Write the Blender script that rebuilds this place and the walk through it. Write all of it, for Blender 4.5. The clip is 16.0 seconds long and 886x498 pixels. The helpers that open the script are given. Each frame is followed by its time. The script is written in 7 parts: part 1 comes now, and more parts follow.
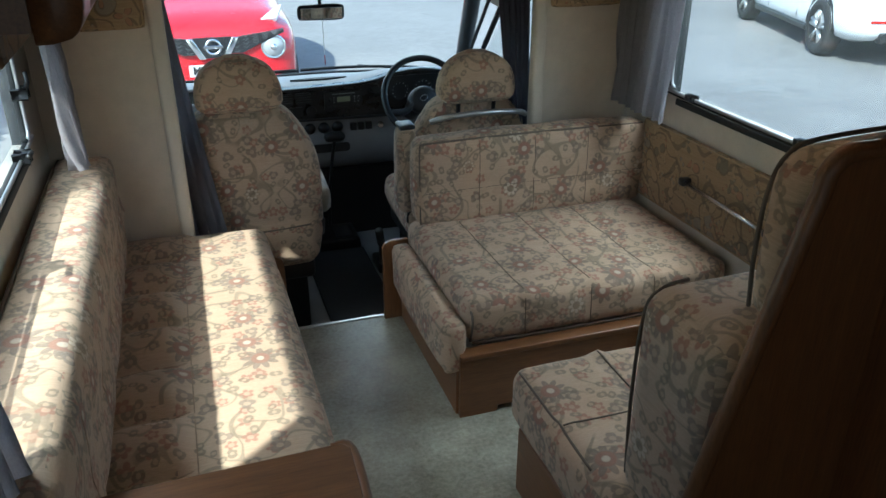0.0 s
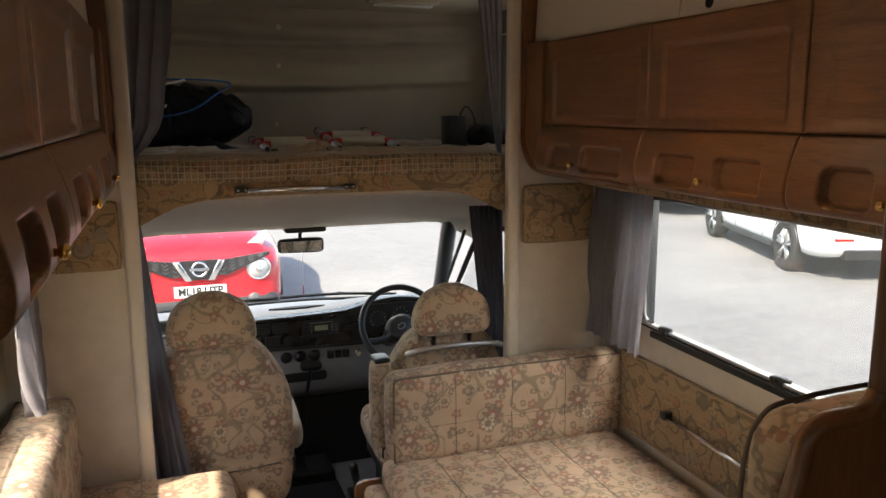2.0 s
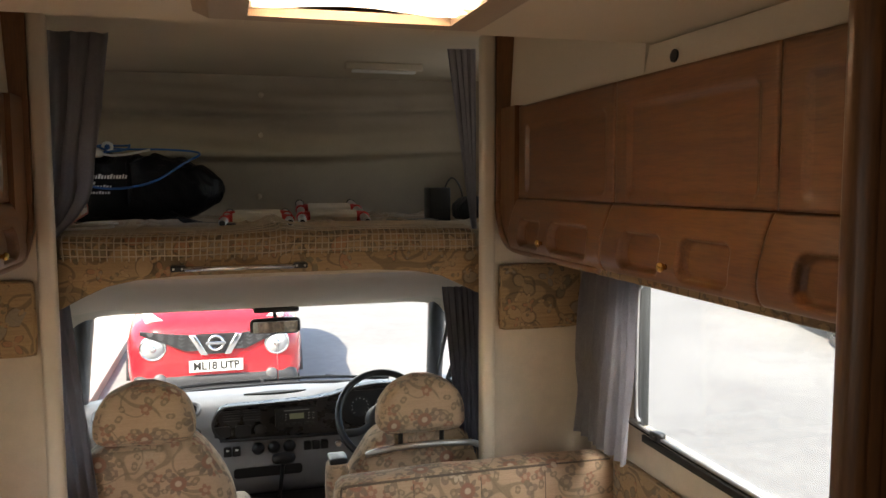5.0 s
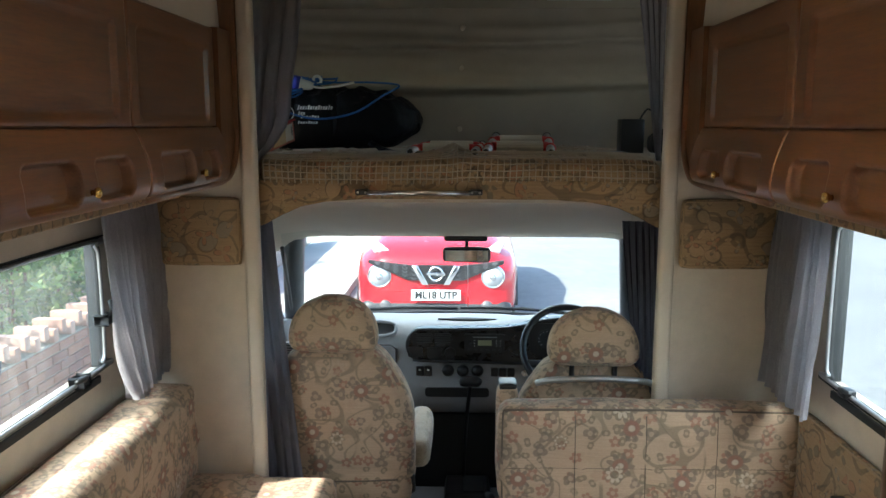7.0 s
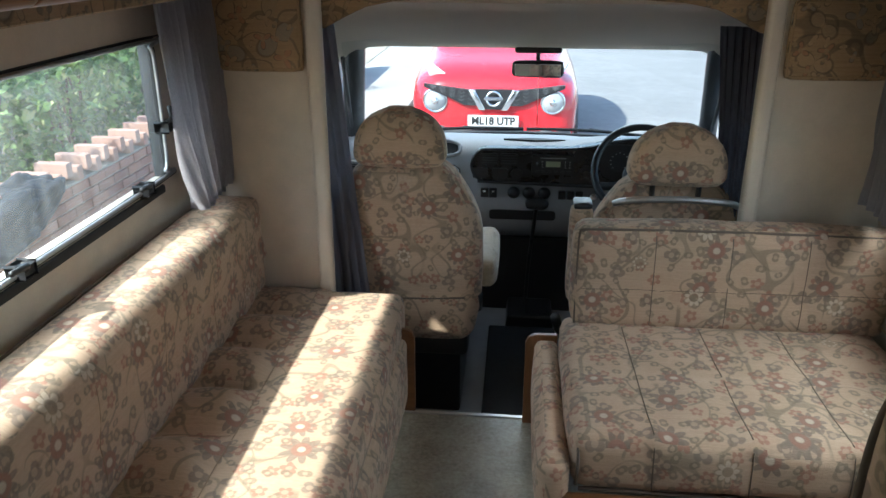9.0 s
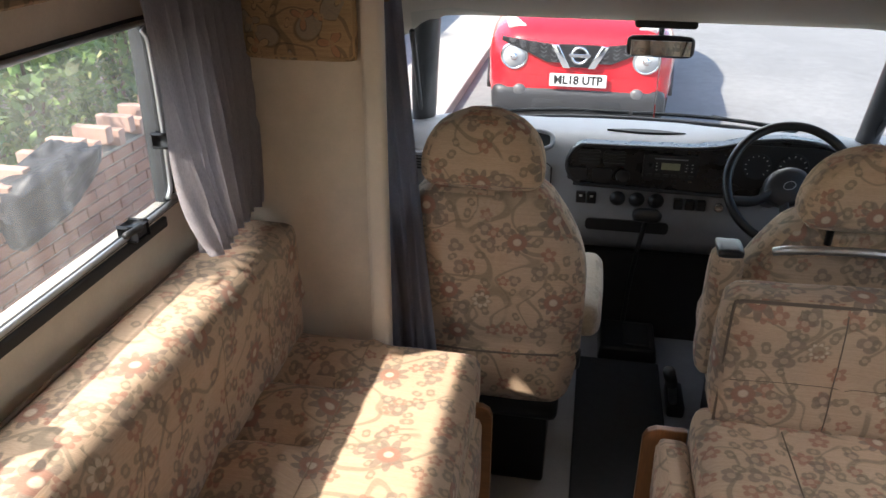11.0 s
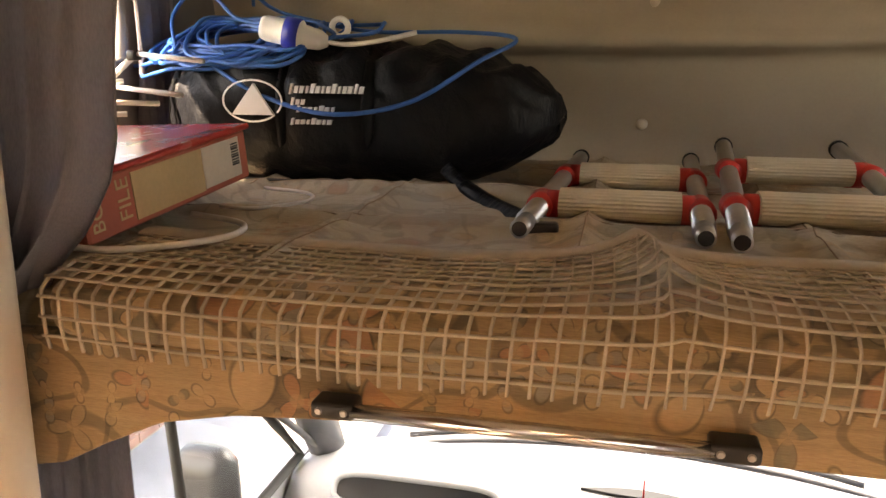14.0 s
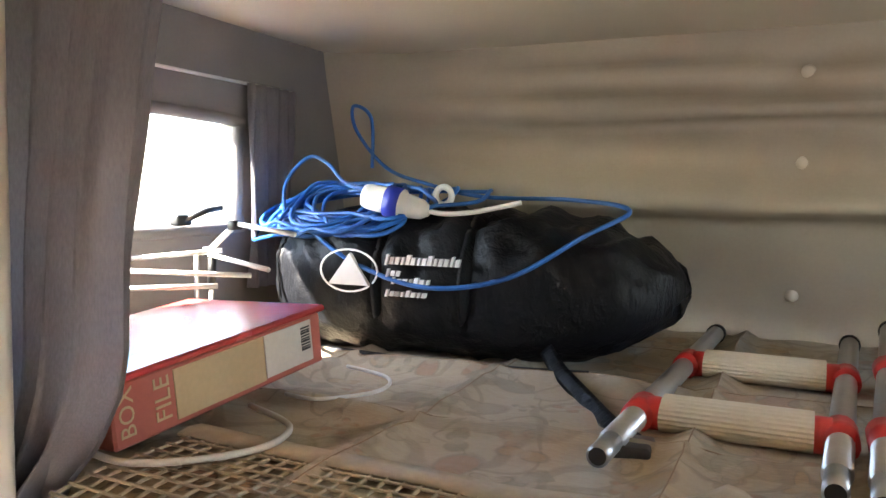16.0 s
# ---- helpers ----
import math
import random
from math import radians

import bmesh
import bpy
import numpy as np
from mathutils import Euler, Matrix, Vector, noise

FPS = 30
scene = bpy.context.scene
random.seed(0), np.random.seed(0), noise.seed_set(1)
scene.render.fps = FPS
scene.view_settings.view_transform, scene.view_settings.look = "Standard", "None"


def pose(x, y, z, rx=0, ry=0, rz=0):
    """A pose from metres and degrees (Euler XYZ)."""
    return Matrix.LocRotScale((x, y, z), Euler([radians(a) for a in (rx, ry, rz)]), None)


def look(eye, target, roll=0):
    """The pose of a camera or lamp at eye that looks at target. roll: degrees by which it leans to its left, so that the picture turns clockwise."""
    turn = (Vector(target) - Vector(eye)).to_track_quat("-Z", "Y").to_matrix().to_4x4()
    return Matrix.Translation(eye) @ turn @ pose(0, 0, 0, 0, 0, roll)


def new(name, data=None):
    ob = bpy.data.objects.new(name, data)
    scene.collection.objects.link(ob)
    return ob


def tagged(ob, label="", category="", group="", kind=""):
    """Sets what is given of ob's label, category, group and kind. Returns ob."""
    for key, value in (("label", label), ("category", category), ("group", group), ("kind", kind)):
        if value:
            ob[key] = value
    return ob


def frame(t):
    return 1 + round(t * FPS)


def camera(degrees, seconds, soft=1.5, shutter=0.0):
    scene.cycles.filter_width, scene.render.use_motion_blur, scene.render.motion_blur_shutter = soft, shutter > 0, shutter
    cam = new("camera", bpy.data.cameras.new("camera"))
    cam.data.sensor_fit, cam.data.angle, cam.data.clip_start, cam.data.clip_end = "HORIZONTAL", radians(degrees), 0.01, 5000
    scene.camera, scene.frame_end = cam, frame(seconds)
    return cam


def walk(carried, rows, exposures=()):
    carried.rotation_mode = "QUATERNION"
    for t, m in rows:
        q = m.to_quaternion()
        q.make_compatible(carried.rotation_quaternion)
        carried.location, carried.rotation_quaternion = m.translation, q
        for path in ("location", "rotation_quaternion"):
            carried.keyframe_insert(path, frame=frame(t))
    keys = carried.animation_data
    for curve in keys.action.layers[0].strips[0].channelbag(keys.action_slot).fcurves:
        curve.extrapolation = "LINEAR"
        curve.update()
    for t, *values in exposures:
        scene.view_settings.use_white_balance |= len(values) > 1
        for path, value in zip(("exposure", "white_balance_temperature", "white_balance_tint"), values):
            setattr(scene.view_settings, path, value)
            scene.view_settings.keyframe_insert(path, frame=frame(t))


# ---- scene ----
cam = camera(59.0, 16.0)
EXPOSURES = [(0.0, 1.68, 5700, -4), (1.5, 2.0, 7300, 12), (3.0, 2.3, 7800, 13), (5.5, 2.37, 7800, 11), (7.0, 2.38, 6200, 0), (8.5, 1.95, 5900, 0), (11.0, 1.95, 6900, 13), (12.0, 2.2, 6900, 13), (12.5, 2.6, 8600, 17), (13.5, 2.9, 9800, 19), (14.0, 3.95, 10000, 21), (14.5, 4.9, 6900, 12), (15.0, 4.65, 6700, 11), (16.0, 4.85, 6900, 11)]
PATH = [
    (0, (-0.612, -0.018, 1.552), (-0.047, 1.699, 0.697), -0.0),
    (0.5, (-0.603, -0.028, 1.579), (-0.019, 1.732, 0.831), -0.1),
    (1, (-0.592, -0.015, 1.598), (0.027, 1.787, 0.99), -0.4),
    (1.5, (-0.562, 0.01, 1.608), (0.081, 1.84, 1.123), -0.3),
    (2, (-0.554, 0.029, 1.624), (0.097, 1.887, 1.275), -0.2),
    (2.5, (-0.538, 0.044, 1.624), (0.119, 1.916, 1.371), -0.1),
    (3, (-0.496, 0.067, 1.628), (0.166, 1.944, 1.424), -0.2),
    (5.5, (-0.088, 0.251, 1.623), (0.325, 2.2, 1.451), -0.0),
    (6, (-0.023, 0.225, 1.621), (0.174, 2.206, 1.43), 0.0),
    (6.5, (-0.002, 0.199, 1.6), (0.014, 2.184, 1.361), 0.1),
    (7, (0.027, 0.205, 1.579), (-0.032, 2.179, 1.264), 0.1),
    (7.5, (0.052, 0.225, 1.555), (-0.018, 2.178, 1.128), 0.1),
    (8, (0.04, 0.245, 1.523), (-0.046, 2.171, 0.989), 0.1),
    (8.5, (-0.005, 0.256, 1.487), (-0.137, 2.146, 0.846), 0.1),
    (11, (-0.196, 1.021, 1.501), (-0.526, 2.795, 0.638), 0.3),
    (11.5, (-0.209, 1.186, 1.529), (-0.595, 2.95, 0.668), 0.4),
    (12, (-0.199, 1.364, 1.574), (-0.618, 3.131, 0.737), 0.3),
    (12.5, (-0.166, 1.549, 1.618), (-0.591, 3.368, 0.903), 0.3),
    (13, (-0.058, 1.775, 1.641), (-0.491, 3.638, 1.058), 0.5),
    (13.5, (-0.036, 1.956, 1.661), (-0.468, 3.847, 1.172), 0.6),
    (14, (-0.055, 2.105, 1.684), (-0.487, 4.007, 1.239), 0.5),
    (14.5, (-0.014, 2.239, 1.709), (-0.459, 4.161, 1.378), 0.5),
    (15, (0.015, 2.299, 1.712), (-0.536, 4.206, 1.463), 0.6),
    (15.5, (0.023, 2.285, 1.732), (-0.711, 4.135, 1.536), 0.6),
    (16, (0.022, 2.278, 1.768), (-0.825, 4.084, 1.63), 0.9),
]
walk(cam, [(t, look(eye, target, roll)) for t, eye, target, roll in PATH], EXPOSURES)

from mathutils.bvhtree import BVHTree

# world, sun ------------------------------------------------------------
SUN_FROM = Vector((-1.0, -0.87, 1.27)).normalized()
world = bpy.data.worlds.new("sky")
scene.world = world
world.use_nodes = True
wn = world.node_tree.nodes
sky = wn.new("ShaderNodeTexSky")
sky.sky_type = "NISHITA"
sky.sun_disc = False
sky.sun_elevation = math.asin(SUN_FROM.z)
sky.sun_rotation = math.atan2(SUN_FROM.x, SUN_FROM.y)
wn["Background"].inputs["Strength"].default_value = 0.15
world.node_tree.links.new(sky.outputs[0], wn["Background"].inputs["Color"])
sun = new("sun", bpy.data.lights.new("sun", "SUN"))
sun.data.energy, sun.data.angle, sun.data.color = 3.4, radians(1.2), (1.0, 0.95, 0.87)
sun.matrix_world = look(SUN_FROM * 30, (0, 0, 0))


def area_light(name, centre, target, w, h, watts, colour=(0.93, 0.97, 1.0)):
    """An area lamp for sky light at an opening, or for added fill."""
    lamp = new(name, bpy.data.lights.new(name, "AREA"))
    lamp.data.shape, lamp.data.size, lamp.data.size_y = "RECTANGLE", w, h
    lamp.data.energy, lamp.data.color = watts, colour
    lamp.matrix_world = look(centre, target)
    return lamp


# two fill lamps added behind the walker, on closed walls without windows
area_light("rear_window_light", (0, -1.29, 1.15), (0, 0, 1.0), 1.5, 0.8, 0.6)
area_light("kitchen_window_light", (-1.07, -0.55, 1.2), (0, -0.5, 0.9), 0.8, 0.6, 0.9)
# sky light at the windows, the windscreen and the roof hatch
area_light("right_window_light", (1.36, 1.75, 1.66), (0.1, 1.75, 0.55), 1.3, 0.5, 13)
area_light("left_window_light", (-1.36, 1.75, 1.62), (-0.1, 1.75, 0.5), 1.3, 0.5, 7.5)
area_light("windscreen_light", (0, 4.62, 1.45), (0, 3.2, 0.55), 1.6, 0.5, 8)
area_light("roof_hatch_light", (0.062, 1.552, 2.03), (0.062, 1.552, 0), 0.37, 0.29, 3.5)
area_light("bunk_window_light", (1.12, 3.32, 1.805), (0, 3.4, 1.75), 0.55, 0.2, 0.12)


# materials -------------------------------------------------------------
class Nodes:
    """Short hand for node trees."""

    def __init__(self, name, rough=0.6, metal=0.0):
        self.mat = bpy.data.materials.new(name)
        self.mat.use_nodes = True
        self.tree = self.mat.node_tree
        self.bsdf = self.tree.nodes["Principled BSDF"]
        self.bsdf.inputs["Roughness"].default_value = rough
        self.bsdf.inputs["Metallic"].default_value = metal

    def add(self, kind, **values):
        n = self.tree.nodes.new("ShaderNode" + kind)
        for key, value in values.items():
            n.inputs[key.replace("_", " ")].default_value = value
        return n

    def link(self, a, b):
        self.tree.links.new(a, b)

    def coord(self, which="Object", scale=(1, 1, 1)):
        c, m = self.add("TexCoord"), self.add("Mapping")
        m.inputs["Scale"].default_value = scale
        self.link(c.outputs[which], m.inputs["Vector"])
        return m.outputs[0]

    def noise(self, vec, scale, detail=4.0, rough=0.55):
        n = self.add("TexNoise", Scale=scale, Detail=detail, Roughness=rough)
        if vec is not None:
            self.link(vec, n.inputs["Vector"])
        return n.outputs["Fac"]

    def math(self, op, a, b=0.0, c=0.0):
        n = self.add("Math")
        n.operation = op
        for i, v in enumerate((a, b, c)):
            if isinstance(v, (int, float)):
                n.inputs[i].default_value = v
            else:
                self.link(v, n.inputs[i])
        return n.outputs[0]

    def ramp(self, fac, *stops):
        n = self.add("ValToRGB")
        e = n.color_ramp.elements
        while len(e) < len(stops):
            e.new(0.5)
        for el, (p, c) in zip(e, stops):
            el.position, el.color = p, (*c, 1) if len(c) == 3 else c
        self.link(fac, n.inputs[0])
        return n.outputs[0]

    def mix(self, fac, a, b, mode="MIX"):
        n = self.add("MixRGB")
        n.blend_type = mode
        for i, v in ((0, fac), (1, a), (2, b)):
            if isinstance(v, (int, float)):
                n.inputs[i].default_value = v
            elif isinstance(v, tuple):
                n.inputs[i].default_value = (*v, 1)
            else:
                self.link(v, n.inputs[i])
        return n.outputs[0]

    def colour(self, c):
        if isinstance(c, tuple):
            self.bsdf.inputs["Base Color"].default_value = (*c, 1)
        else:
            self.link(c, self.bsdf.inputs["Base Color"])
        return self

    def rough(self, r):
        self.link(r, self.bsdf.inputs["Roughness"])
        return self

    def bump(self, height, strength=0.3, dist=0.01):
        b = self.add("Bump", Strength=strength, Distance=dist)
        self.link(height, b.inputs["Height"])
        self.link(b.outputs[0], self.bsdf.inputs["Normal"])
        return self


def plain(name, c, rough=0.5, metal=0.0, spread=0.12, scale=9.0, bump=0.05, fine=140.0):
    """Paint, plastic or metal with soft blotches and a fine grain."""
    n = Nodes(name, rough, metal)
    v = n.coord()
    big, small = n.noise(v, scale), n.noise(v, fine, 2.0)
    dark = tuple(max(0.0, k * (1 - spread)) for k in c)
    light = tuple(min(1.0, k * (1 + spread)) for k in c)
    n.colour(n.ramp(n.math("ADD", n.math("MULTIPLY", big, 0.75), n.math("MULTIPLY", small, 0.25)), (0.32, dark), (0.68, light)))
    n.rough(n.math("ADD", n.math("MULTIPLY", big, 0.2), rough - 0.1))
    if bump:
        n.bump(small, bump, 0.002)
    return n.mat


def floral(name, base, base2, flowers, scale=10.5, vine=(0.15, 0.13, 0.095), strength=0.8, weave=1.0, petals_=(8.0, 6.0, 4.0), deep=0.15, ringed=0.45):
    """Woven upholstery with scattered blossoms and thin vines, laid out in metres by the UV map."""
    n = Nodes(name, 0.92)
    uv = n.coord("UV")
    warp = n.add("TexNoise", Scale=5.0, Detail=2.0)
    n.link(uv, warp.inputs["Vector"])
    shift = n.add("VectorMath")
    shift.operation = "MULTIPLY_ADD"
    n.link(warp.outputs["Color"], shift.inputs[0])
    shift.inputs[1].default_value = (0.022, 0.022, 0)
    n.link(uv, shift.inputs[2])
    flat = n.add("VectorMath")
    flat.operation = "MULTIPLY"
    n.link(shift.outputs[0], flat.inputs[0])
    flat.inputs[1].default_value = (1, 1, 0)
    p = flat.outputs[0]
    ground = n.ramp(n.noise(n.coord("UV", (6, 160, 1)), 1.0, 3.0), (0.3, base2), (0.7, base))
    col = ground
    # vines
    for k, (sc, wide) in enumerate(((7.0, 0.024), (11.0, 0.016))):
        off = n.add("Mapping")
        off.inputs["Location"].default_value = (3.1 * k, 1.7 * k, 0.4 * k)
        n.link(p, off.inputs["Vector"])
        ring = n.math("ABSOLUTE", n.math("SUBTRACT", n.noise(off.outputs[0], sc, 0.0), 0.5))
        line = n.ramp(ring, (wide, (1, 1, 1)), (wide * 1.6, (0, 0, 0)))
        col = n.mix(n.math("MULTIPLY", line, 0.6 * strength), col, vine)
    # blossoms of two sizes
    for k, (sc, size, petals) in enumerate(((scale, 0.62, petals_[0]), (scale * 1.9, 0.56, petals_[1]), (scale * 3.1, 0.5, petals_[2]))):
        vor = n.add("TexVoronoi", Scale=sc, Randomness=0.85)
        vor.voronoi_dimensions = "2D"
        n.link(p, vor.inputs["Vector"])
        away = n.add("VectorMath")
        away.operation = "SUBTRACT"
        n.link(p, away.inputs[0])
        n.link(vor.outputs["Position"], away.inputs[1])
        sep = n.add("SeparateXYZ")
        n.link(away.outputs[0], sep.inputs[0])
        cell = n.add("SeparateColor")
        n.link(vor.outputs["Color"], cell.inputs[0])
        ang = n.math("ARCTAN2", sep.outputs[1], sep.outputs[0])
        ang = n.math("ADD", ang, n.math("MULTIPLY", cell.outputs[0], 6.28))
        lobe = n.math("COSINE", n.math("MULTIPLY", ang, petals))
        edge = n.math("MULTIPLY", n.math("ADD", n.math("MULTIPLY", lobe, deep), 0.97 - deep), n.math("ADD", n.math("MULTIPLY", cell.outputs[1], 0.5 * size), 0.5 * size))
        inside = n.math("SUBTRACT", edge, vor.outputs["Distance"])
        mask = n.ramp(inside, (0.0, (0, 0, 0)), (0.035, (1, 1, 1)))
        rim = n.ramp(n.math("ABSOLUTE", inside), (0.0, (1, 1, 1)), (0.05, (0, 0, 0)))
        core = n.ramp(vor.outputs["Distance"], (0.05 * (1 + k), (1, 1, 1)), (0.07 * (1 + k), (0, 0, 0)))
        band = n.ramp(n.math("ABSOLUTE", n.math("SUBTRACT", vor.outputs["Distance"], 0.17)), (0.0, (1, 1, 1)), (0.045, (0, 0, 0)))
        tint = n.ramp(cell.outputs[2], *[(i / len(flowers), c) for i, c in enumerate(flowers)])
        tint.node.color_ramp.interpolation = "CONSTANT"
        keep = n.ramp(cell.outputs[0], (0.36 + 0.1 * k, (0, 0, 0)), (0.38 + 0.1 * k, (1, 1, 1)))
        mask = n.math("MULTIPLY", n.math("MULTIPLY", mask, keep), strength)
        col = n.mix(mask, col, tint)
        col = n.mix(n.math("MULTIPLY", n.math("MULTIPLY", mask, band), ringed), col, base)
        col = n.mix(n.math("MULTIPLY", n.math("MULTIPLY", rim, keep), (0.8 if deep > 0.3 else 0.4) * strength), col, vine)
        col = n.mix(n.math("MULTIPLY", n.math("MULTIPLY", core, keep), 0.7 * strength), col, base)
    threads = n.noise(n.coord("UV", (90, 700, 1)), 1.0, 2.0)
    col = n.mix(0.35, col, n.ramp(threads, (0.3, (0.45, 0.42, 0.4)), (0.7, (1, 1, 1))), "MULTIPLY")
    wear = n.ramp(n.noise(uv, 2.3), (0.3, (0.86, 0.84, 0.8)), (0.7, (1.0, 1.0, 1.0)))
    col = n.mix(0.8, col, wear, "MULTIPLY")
    n.colour(col)
    n.bsdf.inputs["Sheen Weight"].default_value = 0.15
    n.bump(threads, 0.35 * weave, 0.003)
    return n.mat


def tapestry(name, base, base2, bloom, rose, pale, vine, strength=1.0):
    """Slubbed upholstery with curling vines, large pointed blossoms, outlined daisies and small roses, in metres by the UV map."""
    n = Nodes(name, 0.92)
    uv = n.coord("UV")
    warp = n.add("TexNoise", Scale=9.0, Detail=1.0)
    n.link(uv, warp.inputs["Vector"])
    shift = n.add("VectorMath")
    shift.operation = "MULTIPLY_ADD"
    n.link(warp.outputs["Color"], shift.inputs[0])
    shift.inputs[1].default_value = (0.012, 0.012, 0)
    n.link(uv, shift.inputs[2])
    flat = n.add("VectorMath")
    flat.operation = "MULTIPLY"
    n.link(shift.outputs[0], flat.inputs[0])
    flat.inputs[1].default_value = (1, 1, 0)
    p = flat.outputs[0]
    slub = n.noise(n.coord("UV", (9, 210, 1)), 1.0, 4.0, 0.65)
    col = n.ramp(slub, (0.3, base2), (0.7, base))
    for k, (sc, wide, much) in enumerate(((6.5, 0.014, 0.7), (9.5, 0.013, 0.6))):
        off = n.add("Mapping")
        off.inputs["Location"].default_value = (3.1 * k, 1.7 * k, 0.4 * k)
        n.link(p, off.inputs["Vector"])
        ring = n.math("ABSOLUTE", n.math("SUBTRACT", n.noise(off.outputs[0], sc, 0.0), 0.5))
        gaps = n.ramp(n.noise(off.outputs[0], 5.0 + k, 0.0), (0.38, (0, 0, 0)), (0.43, (1, 1, 1)))
        line = n.math("MULTIPLY", n.ramp(ring, (wide, (1, 1, 1)), (wide * 1.7, (0, 0, 0))), gaps)
        col = n.mix(n.math("MULTIPLY", line, much * strength), col, vine)

    def flowers_(sc, shift_, radius, petals, share, sharp):
        off = n.add("Mapping")
        off.inputs["Location"].default_value = shift_
        n.link(p, off.inputs["Vector"])
        vor = n.add("TexVoronoi", Scale=sc, Randomness=0.7)
        vor.voronoi_dimensions = "2D"
        n.link(off.outputs[0], vor.inputs["Vector"])
        away = n.add("VectorMath")
        away.operation = "SUBTRACT"
        n.link(off.outputs[0], away.inputs[0])
        n.link(vor.outputs["Position"], away.inputs[1])
        sep, cell = n.add("SeparateXYZ"), n.add("SeparateColor")
        n.link(away.outputs[0], sep.inputs[0])
        n.link(vor.outputs["Color"], cell.inputs[0])
        ang = n.math("ADD", n.math("ARCTAN2", sep.outputs[1], sep.outputs[0]), n.math("MULTIPLY", cell.outputs[0], 6.28))
        lobe = n.math("POWER", n.math("ABSOLUTE", n.math("COSINE", n.math("MULTIPLY", ang, petals / 2))), sharp)
        size = n.math("MULTIPLY", n.math("ADD", n.math("MULTIPLY", cell.outputs[1], 0.35), 0.8), radius * sc)
        edge_ = n.math("MULTIPLY", n.math("ADD", n.math("MULTIPLY", lobe, 0.45), 0.55), size)
        keep = n.ramp(cell.outputs[2], (share - 0.01, (1, 1, 1)), (share, (0, 0, 0)))
        return n.math("SUBTRACT", edge_, vor.outputs["Distance"]), vor.outputs["Distance"], keep, radius * sc

    # small roses and buds
    for sc, sh, radius, petals, share, colour_ in ((17.0, (5, 2, 0), 0.022, 5.0, 0.5, rose), (24.0, (1, 7, 0), 0.016, 2.0, 0.55, vine), (15.0, (8, 3, 0), 0.024, 3.0, 0.45, bloom)):
        inside, far, keep, unit = flowers_(sc, sh, radius, petals, share, 0.8)
        mask = n.math("MULTIPLY", n.ramp(inside, (0.0, (0, 0, 0)), (0.06, (1, 1, 1))), keep)
        col = n.mix(n.math("MULTIPLY", mask, 0.75 * strength), col, colour_)
        eye_ = n.math("MULTIPLY", n.ramp(far, (0.28 * unit, (1, 1, 1)), (0.4 * unit, (0, 0, 0))), keep)
        col = n.mix(n.math("MULTIPLY", eye_, 0.6 * strength), col, base)
    # large pointed blossoms with a rosy ring
    inside, far, keep, unit = flowers_(6.4, (0, 0, 0), 0.05, 9.0, 0.62, 1.2)
    mask = n.math("MULTIPLY", n.ramp(inside, (0.0, (0, 0, 0)), (0.03, (1, 1, 1))), keep)
    col = n.mix(n.math("MULTIPLY", mask, 0.8 * strength), col, bloom)
    ring = n.math("MULTIPLY", n.ramp(n.math("ABSOLUTE", n.math("SUBTRACT", far, 0.36 * unit)), (0.03, (1, 1, 1)), (0.06, (0, 0, 0))), keep)
    col = n.mix(n.math("MULTIPLY", ring, 0.75 * strength), col, rose)
    eye_ = n.math("MULTIPLY", n.ramp(far, (0.16 * unit, (1, 1, 1)), (0.24 * unit, (0, 0, 0))), keep)
    col = n.mix(n.math("MULTIPLY", eye_, 0.8 * strength), col, pale)
    # daisies in pale outline
    inside, far, keep, unit = flowers_(5.4, (2.7, 4.4, 0), 0.036, 8.0, 0.24, 0.6)
    fill = n.math("MULTIPLY", n.ramp(inside, (0.0, (0, 0, 0)), (0.03, (1, 1, 1))), keep)
    col = n.mix(n.math("MULTIPLY", fill, 0.55 * strength), col, vine)
    petal = n.math("MULTIPLY", n.ramp(inside, (0.04, (0, 0, 0)), (0.06, (1, 1, 1))), n.math("MULTIPLY", keep, n.ramp(far, (0.34 * unit, (0, 0, 0)), (0.42 * unit, (1, 1, 1)))))
    col = n.mix(n.math("MULTIPLY", petal, 0.85 * strength), col, pale)
    threads = n.noise(n.coord("UV", (90, 700, 1)), 1.0, 2.0)
    col = n.mix(0.35, col, n.ramp(threads, (0.3, (0.5, 0.47, 0.45)), (0.7, (1, 1, 1))), "MULTIPLY")
    col = n.mix(0.8, col, n.ramp(n.noise(uv, 2.3), (0.3, (0.86, 0.84, 0.8)), (0.7, (1.0, 1.0, 1.0))), "MULTIPLY")
    n.colour(col)
    n.bsdf.inputs["Sheen Weight"].default_value = 0.12
    n.bump(n.math("ADD", threads, slub), 0.35, 0.003)
    return n.mat


